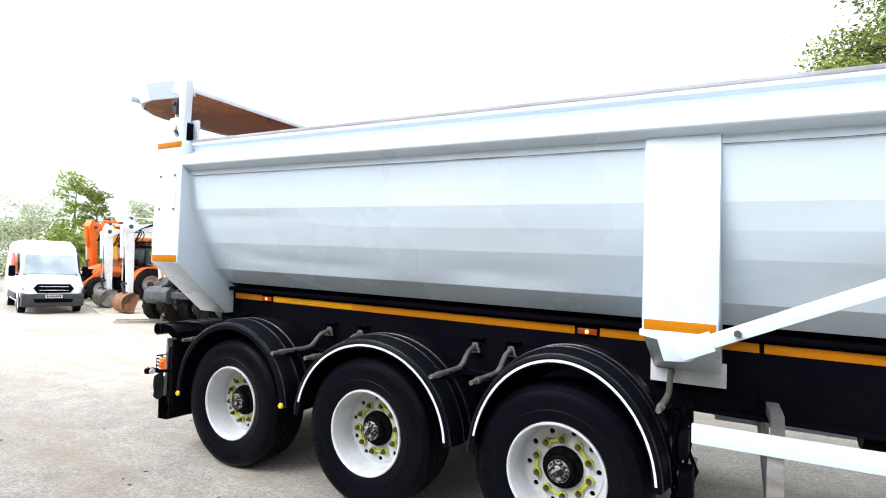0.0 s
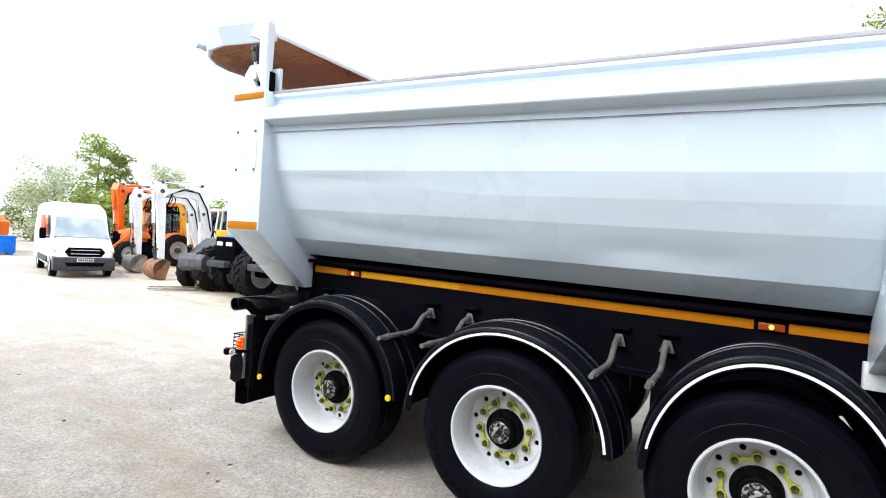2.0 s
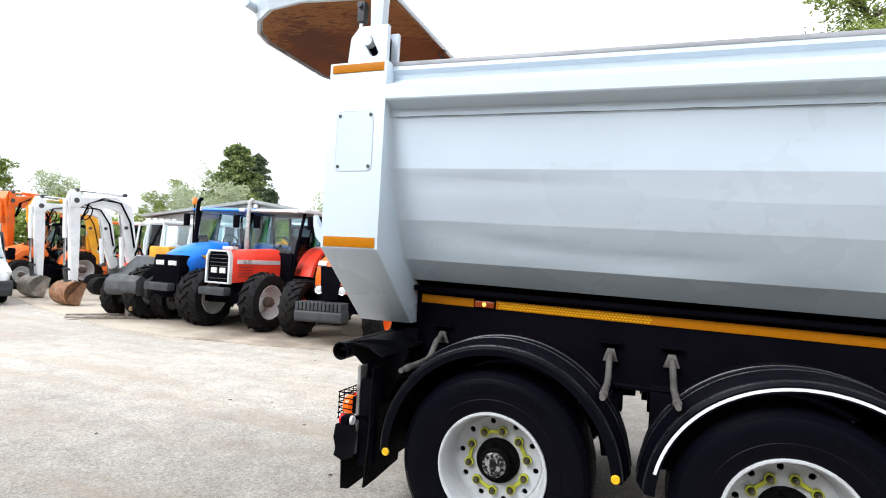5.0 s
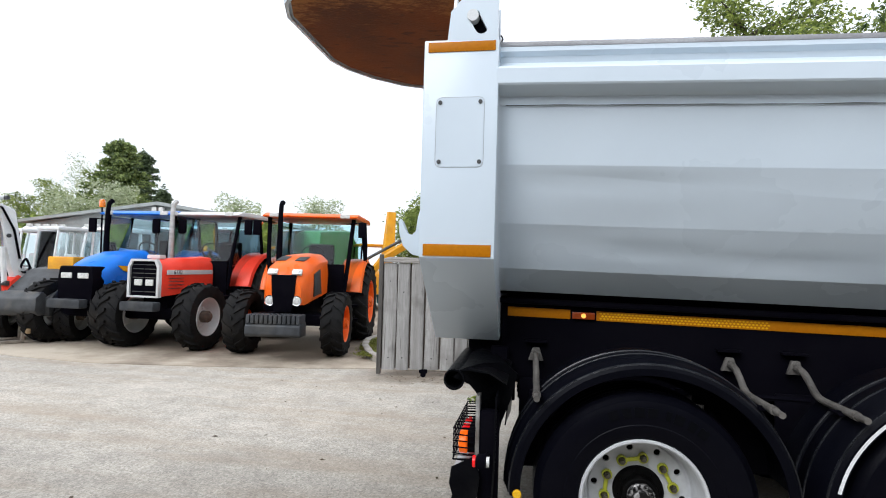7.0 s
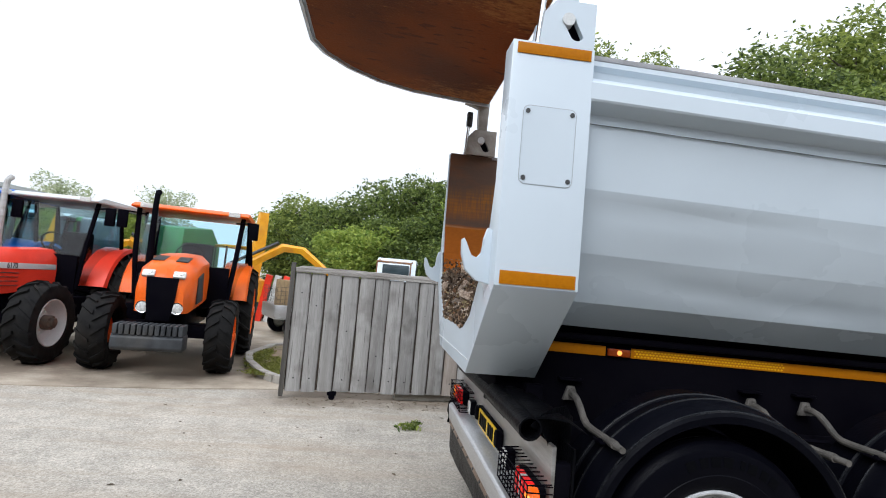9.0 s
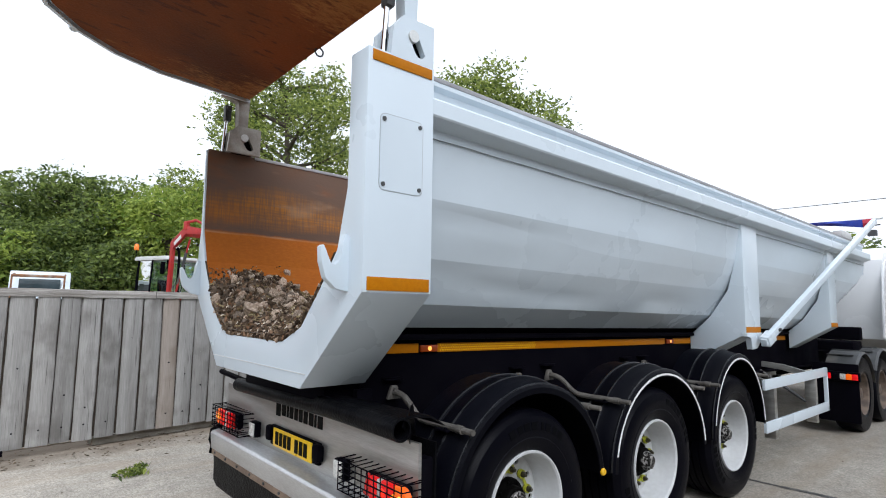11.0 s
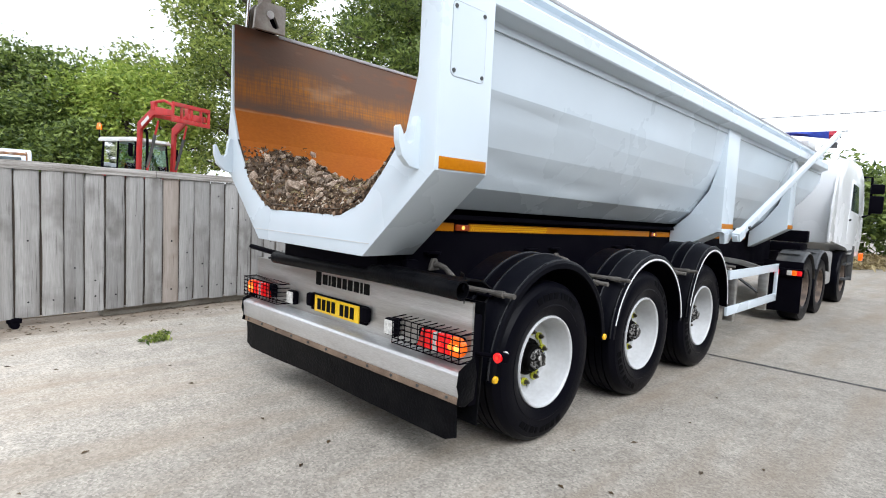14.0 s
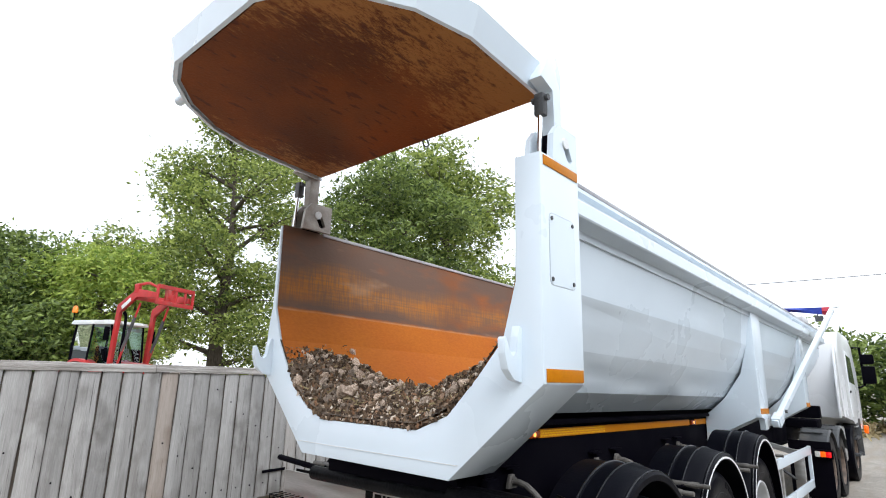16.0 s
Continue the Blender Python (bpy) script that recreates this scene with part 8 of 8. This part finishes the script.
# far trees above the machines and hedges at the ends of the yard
# haze is painted into the pale bark and the palest leaves
for k, (x, y, h, s, lf) in enumerate(((-32, 13.4, 7.0, 1.25, LEAF_LIGHT), (-31.2, 14.0, 6.2, 1.0, LEAF), (-34, 12.0, 5.0, 2.0, LEAF_HAZED), (-30.5, 17.0, 5.6, 1.4, LEAF_HAZED), (-26.0, 22.0, 5.2, 1.5, LEAF_HAZED), (-23.5, 22.5, 5.8, 1.3, LEAF_HAZED), (-17.5, 25.0, 5.2, 1.6, LEAF_HAZED), (-13.2, 26.5, 5.4, 1.6, LEAF_HAZED), (-39, 13.0, 3.6, 1.8, LEAF_DARK), (-35.4, 30.5, 7.3, 1.5, LEAF), (-36.2, 34.5, 9.4, 2.4, LEAF_HAZED), (-37.0, 29.0, 6.2, 1.3, LEAF))):
    tree(x, y, h, s, "tree far behind the machines, its colours paled for haze", lf, 70 + k, 7500, 0.08, 0.05, limbs=26, low=0.75, group="far trees", bark=HAZED_BARK, thin=0.3)
for k, (x, y) in enumerate(((26, -2.0), (29.5, -4.5), (33, -7.5), (24, 1.5), (38, -11))):
    tree(x, y, 3.6, 2.8, "dense hedge bush at the far end of the yard", LEAF_DARK, 90 + k, 5000, 0.16, 0.05, "hedge", group="hedge bushes")
conifer(-30.7, 31.2, 10.3, 4.7, 21, 22000, NEEDLE, 0.15)
conifer(-33.2, 36.5, 10.6, 4.2, 22, 12000, NEEDLE_DARK, 0.16)
conifer(-24.8, 28.1, 6.2, 2.3, 23, 8000, NEEDLE_DARK, 0.12)


for k, (x, y) in enumerate(((-29.0, 11.2), (-28.2, 12.8), (-27.0, 14.6), (-25.0, 16.2), (-23.5, 17.6))):
    tree(x, y, 2.6 + 0.5 * (k % 3), 1.9, "light green hedge bush behind the parked machines", LEAF_LIGHT if k % 2 else LEAF, 110 + k, 3000, 0.13, 0.05, "hedge", group="hedge bushes behind the machines")


def dry_verge():
    rng = random.Random(8)
    leaf_cloud("verge_grass", rng, [((22.5 + 3.2 * k, 0.6 - 2.4 * k, 0.15), (2.4, 1.3, 0.35)) for k in range(6)], 5000, 0.16, STRAW)
    tagged(bpy.data.objects["verge_grass"], "dry straw-coloured grass verge below the hedge", "grass", kind="stuff")


dry_verge()


def leaf_litter():
    rng = random.Random(31)
    leaf_cloud("fallen_twig", rng, [((-1.16, 2.66, 0.03), (0.13, 0.09, 0.03)), ((-1.07, 2.7, 0.05), (0.06, 0.06, 0.04))], 170, 0.028, LEAF)
    tw = bpy.data.objects["fallen_twig"]
    tagged(tw, "broken leafy green twig lying on the asphalt", "twig", kind="stuff")
    b = bmesh.new()
    for k in range(420):
        if k < 300:
            x = rng.uniform(-2.6, 1.5)
            y = 3.75 + 0.15 * (x + 2.1) + rng.gauss(0, 0.22)
        else:
            x, y = rng.uniform(-4, 5), rng.uniform(-3.6, 3.6)
            if abs(y) < 1.3 and x > -0.9:
                continue
        s, a = rng.uniform(0.008, 0.03), rng.uniform(0, 6.28)
        z = 0.016 if y > 4.1 else 0.003
        c, d = s * math.cos(a), s * math.sin(a)
        put(b, [(x - c, y - d, z), (x + d * 0.5, y - c * 0.5, z + 0.006), (x + c, y + d, z), (x - d * 0.5, y + c * 0.5, z + 0.004)], [(0, 1, 2, 3)])
    tagged(part("leaf_litter", b, DRY, smooth=False), "dry leaves and grit along the fence", "litter", kind="stuff")


leaf_litter()


# ---------------------------------------------------------------- kerbed island and fence
def kerb_island():
    pts = [(-2.62, 4.55), (-3.0, 4.75), (-3.3, 5.15), (-3.65, 5.95), (-3.85, 6.8), (-3.7, 8.2), (-2.9, 9.2)]
    k = tagged(new("kerb_island"), "rounded concrete kerb round a mossy patch", "kerb", kind="structure")
    fine = []
    for (x0, y0), (x1, y1) in zip(pts, pts[1:]):
        fine += [(x0 + (x1 - x0) * q / 2, y0 + (y1 - y0) * q / 2) for q in range(2)]
    fine.append(pts[-1])
    for (x0, y0), (x1, y1) in zip(fine, fine[1:]):
        b = bmesh.new()
        L = math.hypot(x1 - x0, y1 - y0)
        box(b, (0, 0, 0.06), (L - 0.012, 0.13, 0.13), 0.02)
        o = part("kerb_stone", b, KERB, k)
        o.matrix_basis = pose((x0 + x1) / 2, (y0 + y1) / 2, 0, 0, 0, math.degrees(math.atan2(y1 - y0, x1 - x0)))
    b = bmesh.new()
    prism(b, pts + [(0.5, 9.2), (0.5, 4.9)], "z", 0.0, 0.09)
    part("soil", b, EARTH, k, smooth=False)
    rng = random.Random(5)
    leaf_cloud("moss", rng, [((-3.25, 5.4, 0.095), (0.18, 0.5, 0.02)), ((-2.85, 4.95, 0.095), (0.4, 0.16, 0.02)), ((-3.15, 5.2, 0.092), (0.34, 0.34, 0.012)), ((-3.4, 6.1, 0.092), (0.28, 0.6, 0.012)), ((-3.6, 6.6, 0.095), (0.16, 0.8, 0.025)), ((-2.2, 6.4, 0.1), (0.2, 0.2, 0.06))], 9000, 0.024, GRASS, k)


kerb_island()


def fence():
    """Weathered board gate leaf hung between rails, on a castor."""
    a = math.degrees(math.atan2(0.15, 1.0))
    f = thing("board_fence", pose(-2.72, 3.80, 0, 0, 0, a), "weathered grey close-boarded timber fence on a castor", "fence")
    rng = random.Random(17)
    L = 6.2
    for x0, x1, lift in ((0.0, 2.02, 0.0), (2.03, 4.1, 0.006), (4.11, L, 0.002)):
        b = bmesh.new()
        rows = []
        n = 26
        for k in range(n + 1):
            u = x0 + (x1 - x0) * k / n
            t0 = 1.735 + lift + 0.009 * noise.noise((u * 3.1, 4, 0)) - (0.03 if u < 0.05 else 0.0)
            t1 = t0 + 0.006 * noise.noise((u * 5.0, 9, 0))
            low = 1.652 + lift + 0.006 * noise.noise((u * 4.0, 2, 0))
            front = -0.035 + 0.004 * noise.noise((u * 2.0, 7, 0))
            rows.append([b.verts.new(v) for v in ((u, front, low), (u, front - 0.003, (low + t0) / 2), (u, front, t0 - 0.008), (u, front + 0.008, t0), (u, 0.07, t1), (u, 0.07, low))])
        for r0, r1 in zip(rows, rows[1:]):
            for q in range(6):
                b.faces.new((r0[q], r0[(q + 1) % 6], r1[(q + 1) % 6], r1[q]))
        b.faces.new(rows[0])
        b.faces.new(rows[-1][::-1])
        part("top_rail", b, RAILWOOD, f)
    for z in (0.35, 1.45):
        b = bmesh.new()
        box(b, (L / 2, 0.055, z), (L, 0.045, 0.1), 0.006)
        part("rail", b, RAILWOOD, f)
    b = bmesh.new()
    box(b, (-0.035, 0.02, 0.9), (0.06, 0.10, 1.74), 0.01)
    part("post", b, POSTWOOD, f, "dark weathered end post")
    x = 0.005
    shapes = []
    for q in range(6):
        w = 0.150
        bb = bmesh.new()
        secs = []
        for e in range(13):
            z = 1.5 * e / 12
            j0, j1 = (0.007 * noise.noise((q * 9.1, z * 2.6, 3.0 * v)) for v in (1, 2))
            secs.append([bb.verts.new(v) for v in ((-w / 2 + j0, -0.002, z), (-w / 2 + 0.010 + j0, -0.011, z), (-w / 4, -0.0175, z), (w / 4, -0.0175, z), (w / 2 - 0.010 + j1, -0.011, z), (w / 2 + j1, -0.002, z), (w / 2 + j1, 0.006, z), (-w / 2 + j0, 0.006, z))])
        for r0, r1 in zip(secs, secs[1:]):
            for e in range(8):
                bb.faces.new((r0[e], r0[(e + 1) % 8], r1[(e + 1) % 8], r1[e]))
        bb.faces.new(secs[0])
        bb.faces.new(secs[-1][::-1])
        o = part("board", bb, OLDWOOD, f, sharp=60)
        shapes.append(o)
    k = 0
    while x < L:
        w = rng.uniform(0.185, 0.212)
        sc = Matrix.Diagonal((w / 0.153, 1, (1.66 - 0.10 - 0.01 * rng.random()) / 1.5, 1))
        m = pose(x + w / 2, rng.uniform(-0.006, 0.006), 0.10 + rng.uniform(-0.012, 0.012), rng.uniform(-0.15, 0.15), rng.uniform(-0.1, 0.1), rng.uniform(-1.2, 1.2)) @ sc
        if k < 6:
            shapes[k].matrix_basis = m
        else:
            twin(shapes[k % 6], f, m)
        for z in (0.27, 1.48 - (0.155 * k + 0.1) % 1.05):
            if k < 34:
                bb = bmesh.new()
                cyl(bb, (x + w / 2, -0.012, z), (x + w / 2, -0.0225, z), 0.009, 7)
                part("nail_head", bb, BLACK, f)
        x += w + rng.uniform(0.008, 0.019)
        k += 1
    x = 0.07
    back = None
    while x < L - 0.2:
        if back is None:
            bb = bmesh.new()
            box(bb, (0, 0, 0.87), (0.146, 0.012, 1.52), 0.003)
            back = part("back_board", bb, BARK, f)
            back.matrix_basis = pose(x, 0.024, 0)
        else:
            twin(back, f, pose(x, 0.024, 0.01 * rng.random()))
        x += 0.15
    b = bmesh.new()
    box(b, (3.85, -0.027, 0.41), (0.38, 0.012, 0.036), 0.004)
    part("hinge_strap", b, BLACK, f, "black iron hinge strap")
    b = bmesh.new()
    box(b, (0.62, 0.02, 0.085), (0.12, 0.08, 0.06), 0.01)
    cyl(b, (0.62, -0.02, 0.04), (0.62, 0.05, 0.04), 0.042, 14)
    part("castor", b, BLACK, f)
    b = bmesh.new()
    box(b, (4.0, 0.12, 0.05), (6.5, 0.16, 0.1), 0.02)
    kb = part("fence_kerb", b, KERB)
    kb.matrix_basis = pose(-2.0, 3.95, 0, 0, 0, a)
    tagged(kb, "low concrete kerb under the fence", "kerb", kind="structure")


fence()


# ---------------------------------------------------------------- machines behind the fence
def loader_tractor():
    t = farm_tractor(facing(1.77, 13.95, 0.40, -0.92) @ Matrix.Diagonal((0.84, 0.70, 1.12, 1)), LOADER_RED, "red farm tractor with a raised front loader behind the fence", RED_PAINT, GREYED, hood="square", weight=False)
    t["group"] = ""
    b = bmesh.new()
    for s in (-1, 1):
        arm = [(0.92, 1.0), (1.06, 1.0), (1.14, 2.78), (1.72, 3.12), (2.45, 3.06), (2.45, 3.2), (1.70, 3.30), (1.02, 2.93)]
        prism(b, arm, "y", s * 0.78 - 0.06, s * 0.78 + 0.06, 0.015)
        tube(b, [(1.2, s * 0.66, 1.6), (1.75, s * 0.66, 2.98)], 0.035, 8)
        tube(b, [(1.55, s * 0.78, 3.38), (2.1, s * 0.78, 3.42), (2.5, s * 0.78, 3.3)], 0.035, 6)
        box(b, (1.68, s * 0.78, 3.3), (0.16, 0.15, 0.2), 0.02)
    tube(b, [(1.66, -0.78, 3.12), (1.66, 0.78, 3.12)], 0.075, 8)
    loader = part("front_loader", b, LOADER_RED, t, "red front loader arms")
    b = bmesh.new()
    for z in (2.98, 3.34):
        box(b, (2.52, 0, z), (0.09, 1.75, 0.09), 0.01)
    for y in (-0.85, -0.45, 0.0, 0.45, 0.85):
        box(b, (2.52, y, 3.16), (0.07, 0.08, 0.36), 0.01)
    part("tool_carrier", b, LOADER_RED, loader, "red implement carrier frame")
    for s in (-1, 1):
        b = bmesh.new()
        tube(b, [(1.3, s * 0.66, 1.9), (1.62, s * 0.66, 2.66)], 0.05, 10)
        part("lift_ram", b, DARKGREY, loader)
        b = bmesh.new()
        box(b, (1.36, s * 0.845, 2.96), (0.36, 0.006, 0.09), 0.002, Matrix.Rotation(radians(-31), 3, "Y"))
        part("name_patch", b, GREYED, loader)
    b = bmesh.new()
    cyl(b, (-0.8, -0.72, 2.5), (-0.8, -0.72, 2.79), 0.02, 8)
    part("beacon_stem", b, BLACK, t)
    b = bmesh.new()
    rev(b, [(0.09, 2.78), (0.09, 2.88), (0.06, 2.93), (0.0, 2.95)], 14, "z", (-0.8, -0.72, 0))
    part("beacon", b, AMBER_LENS, t, "amber beacon")


loader_tractor()


def pickup():
    v = thing("pickup_cab", facing(-1.05, 14.9, 0.12, 1.0) @ Matrix.Diagonal((1.2, 0.75, 1.2, 1)), "white pickup truck cab showing over the fence", "pickup truck")
    b = bmesh.new()
    prism(b, [(-2.2, 0.5), (2.3, 0.5), (2.3, 1.15), (1.0, 1.3), (0.55, 1.95), (-0.55, 1.98), (-0.7, 1.3), (-2.2, 1.25)], "y", -0.85, 0.85, 0.05)
    part("body", b, WHITE, v)
    for s in (-1, 1):
        b = bmesh.new()
        prism(b, [(-0.5, 1.4), (0.8, 1.4), (0.48, 1.86), (-0.46, 1.88)], "y", s * 0.855, s * 0.865)
        part("side_window", b, DARKGLASS, v)
        for x in (-1.5, 1.5):
            simple_wheel(v, pose(x, -s * 0.75, 0.36, 0, 0, 0 if s > 0 else 180), 0.36, 0.24, 0.2, RUBBER, GREYED)
    b = bmesh.new()
    box(b, (-0.66, 0, 1.66), (0.12, 1.15, 0.3), 0.02)
    part("rear_window", b, DARKGLASS, v)
    b = bmesh.new()
    for s in (-1, 1):
        tube(b, [(-1.3, s * 0.7, 1.25), (-1.25, s * 0.7, 1.85), (-0.7, s * 0.7, 1.9)], 0.03, 6)
    tube(b, [(-1.25, -0.7, 1.85), (-1.25, 0.7, 1.85)], 0.03, 6)
    part("rack", b, RUSTY, v)


pickup()


def backhoe():
    t = thing("backhoe_digger", facing(-6.3, 15.0, 0.5, -0.86), "yellow backhoe digger with its arm folded out", "digger")
    b = bmesh.new()
    prism(b, [(-1.6, 0.6), (1.2, 0.6), (1.2, 1.3), (0.3, 1.4), (-1.6, 1.3)], "y", -0.6, 0.6, 0.05)
    part("body", b, DIG_YELLOW, t)
    b = bmesh.new()
    tube(b, [(0.9, 0.2, 1.2), (0.95, 0.3, 2.3), (1.0, 0.35, 3.45)], [0.24, 0.24, 0.18], 4)
    part("boom", b, DIG_YELLOW, t)
    b = bmesh.new()
    tube(b, [(1.5, -0.5, 1.2), (1.7, -0.1, 1.8), (2.1, 0.7, 2.36), (2.4, 1.2, 2.32), (3.0, 2.2, 1.45)], [0.12, 0.13, 0.14, 0.13, 0.09], 4)
    part("arm", b, DIG_YELLOW, t)
    b = bmesh.new()
    tube(b, [(1.5, -0.65, 1.75), (2.05, 0.55, 2.5)], 0.05, 10)
    part("ram", b, DARKGREY, t)
    for s in (-1, 1):
        for x in (-0.9, 0.5):
            b = bmesh.new()
            tube(b, [(x, s * 0.56, 1.3), (x, s * 0.54, 2.28)], 0.035, 6)
            part("cab_post", b, BLACK, t)
        simple_wheel(t, pose(0.3, -s * 0.8, 0.62, 0, 0, 0 if s > 0 else 180), 0.62, 0.4, 0.34, DUSTY, DIG_YELLOW, 16)
        simple_wheel(t, pose(-1.3, -s * 0.8, 0.45, 0, 0, 0 if s > 0 else 180), 0.45, 0.3, 0.25, DUSTY, DIG_YELLOW, 14)
    b = bmesh.new()
    box(b, (-0.3, 0, 2.3), (1.4, 1.2, 0.08), 0.03)
    part("roof", b, DIG_YELLOW, t)


backhoe()


def plant_trailer():
    t = thing("plant_trailer", facing(-3.25, 11.2, -0.9, -0.4), "bare alloy plant trailer with a mesh cage and a timber crate", "trailer")
    b = bmesh.new()
    box(b, (0, 0, 0.5), (2.4, 1.4, 0.08), 0.01)
    for s in (-1, 1):
        box(b, (0, s * 0.7, 0.66), (2.4, 0.03, 0.3), 0.006)
    box(b, (1.2, 0, 0.66), (0.03, 1.4, 0.3), 0.006)
    box(b, (-1.2, 0, 0.66), (0.03, 1.4, 0.3), 0.006)
    part("tub", b, GALV, t)
    b = bmesh.new()
    for s in (-1, 1):
        for k in range(25):
            tube(b, [(-1.2 + 0.1 * k, s * 0.7, 0.8), (-1.2 + 0.1 * k, s * 0.7, 1.25)], 0.004, 4)
        for z in (0.85, 0.95, 1.05, 1.15, 1.25):
            tube(b, [(-1.2, s * 0.7, z), (1.2, s * 0.7, z)], 0.004, 4)
    for k in range(15):
        tube(b, [(1.2, -0.7 + 0.1 * k, 0.8), (1.2, -0.7 + 0.1 * k, 1.25)], 0.004, 4)
    part("mesh_cage", b, DARKGREY, t)
    b = bmesh.new()
    box(b, (0.1, 0, 1.05), (1.7, 1.1, 0.75), 0.02)
    part("crate", b, PALLET, t, "pale timber crate")
    for s in (-1, 1):
        simple_wheel(t, pose(0.7, -s * 0.82, 0.3, 0, 0, 0 if s > 0 else 180), 0.3, 0.2, 0.17, RUBBER, GREYED)


plant_trailer()


def red_rack():
    t = thing("implement_rack", facing(-5.2, 14.2, 1, -0.3), "red steel implement leaning among stored machinery", "implement")
    for k in range(3):
        b = bmesh.new()
        box(b, (0.3 * k, 0, 0.75), (0.2, 0.1, 1.5), 0.01, Matrix.Rotation(radians(10), 3, "Y"))
        part("upright", b, RED_PAINT if k != 1 else GREYED, t)
    b = bmesh.new()
    box(b, (-0.4, 0.3, 0.6), (0.9, 0.5, 0.7), 0.05)
    part("tank", b, surf("teal_paint", (0.03, 0.16, 0.18), (0.02, 0.1, 0.12), 4, 0.5), t)


red_rack()


def harvester():
    t = thing("harvester", facing(-8.3, 13.2, 0.1, -1), "green harvester standing behind the tractors", "harvester")
    b = bmesh.new()
    prism(b, [(-3, 0.8), (2, 0.8), (2.2, 1.6), (2.0, 2.55), (-1.5, 2.8), (-3, 2.3)], "y", -1.3, 1.3, 0.08)
    part("body", b, GREEN_PAINT, t)
    b = bmesh.new()
    prism(b, [(2.0, 1.3), (3.0, 1.4), (2.9, 2.5), (2.0, 2.6)], "y", -0.8, 0.8, 0.05)
    part("cab", b, DARKGLASS, t)
    for s in (-1, 1):
        simple_wheel(t, pose(1.5, -s * 1.3, 0.8, 0, 0, 0 if s > 0 else 180), 0.8, 0.55, 0.42, DUSTY, DIG_YELLOW, 18)
        simple_wheel(t, pose(-2.3, -s * 1.2, 0.5, 0, 0, 0 if s > 0 else 180), 0.5, 0.35, 0.26, DUSTY, DIG_YELLOW, 14)


harvester()


def shed():
    s = thing("machinery_shed", facing(-13.0, 15.0, 0.1, -1), "low grey metal shed with a shallow gable", "shed")
    b = bmesh.new()
    box(b, (0, 0, 1.35), (6.0, 9.0, 2.7), 0.02)
    part("wall", b, SHED, s)
    b = bmesh.new()
    prism(b, [(-4.8, 2.68), (0, 3.35), (4.8, 2.68), (4.8, 2.78), (0, 3.46), (-4.8, 2.78)], "x", -3.2, 3.2)
    part("roof", b, SHED, s)
    b = bmesh.new()
    prism(b, [(-4.5, 2.68), (4.5, 2.68), (0, 3.38)], "x", 2.9, 3.02)
    part("gable", b, SHED, s)
    b = bmesh.new()
    for k in (-1, 1):
        box(b, (3.1, 0.12 * k, 3.22), (0.1, 0.16, 0.14), 0.02)
    part("flood_lamp", b, CLEAR_LENS, s)


shed()


def forks():
    t = thing("pallet_forks", facing(-9.9, 4.75, -0.6, -0.8), "steel pallet forks lying on the apron with a timber backrest", "pallet forks")
    for s in (-1, 1):
        b = bmesh.new()
        box(b, (0.55, s * 0.25, 0.05), (1.1, 0.1, 0.035), 0.008)
        box(b, (0.0, s * 0.25, 0.3), (0.05, 0.1, 0.55), 0.008)
        part("tine", b, BARE, t)
    b = bmesh.new()
    for z in (0.25, 0.5):
        box(b, (-0.05, 0, z), (0.06, 1.1, 0.09), 0.008)
    part("carriage", b, PALLET, t)


forks()


def far_tractors():
    """Small grey cabs seen between the booms and the blue tractor."""
    for k, (x, y) in enumerate(((-11.6, 12.2), (-10.2, 11.6))):
        farm_tractor(facing(x, y, 0.1, -1), DIG_WHITE if k == 0 else RED_PAINT, "pale tractor standing in the second row", GREYED, GREYED, hood="square", weight=False)


far_tractors()


def cable():
    b = bmesh.new()
    pts = [(46, 32 - 60 * k / 20, 10.4 - 0.7 * math.sin(math.pi * k / 20)) for k in range(21)]
    tube(b, pts, 0.025, 5)
    o = part("overhead_cable", b, BLACK)
    tagged(o, "thin overhead cable across the sky", "cable")
    for p in (pts[0], pts[-1]):
        b = bmesh.new()
        cyl(b, (p[0], p[1], 0), (p[0], p[1], 10.6), 0.14, 10, 0.1)
        tagged(part("utility_pole", b, BARK), "tall timber pole carrying the cable", "pole", "cable poles")


cable()
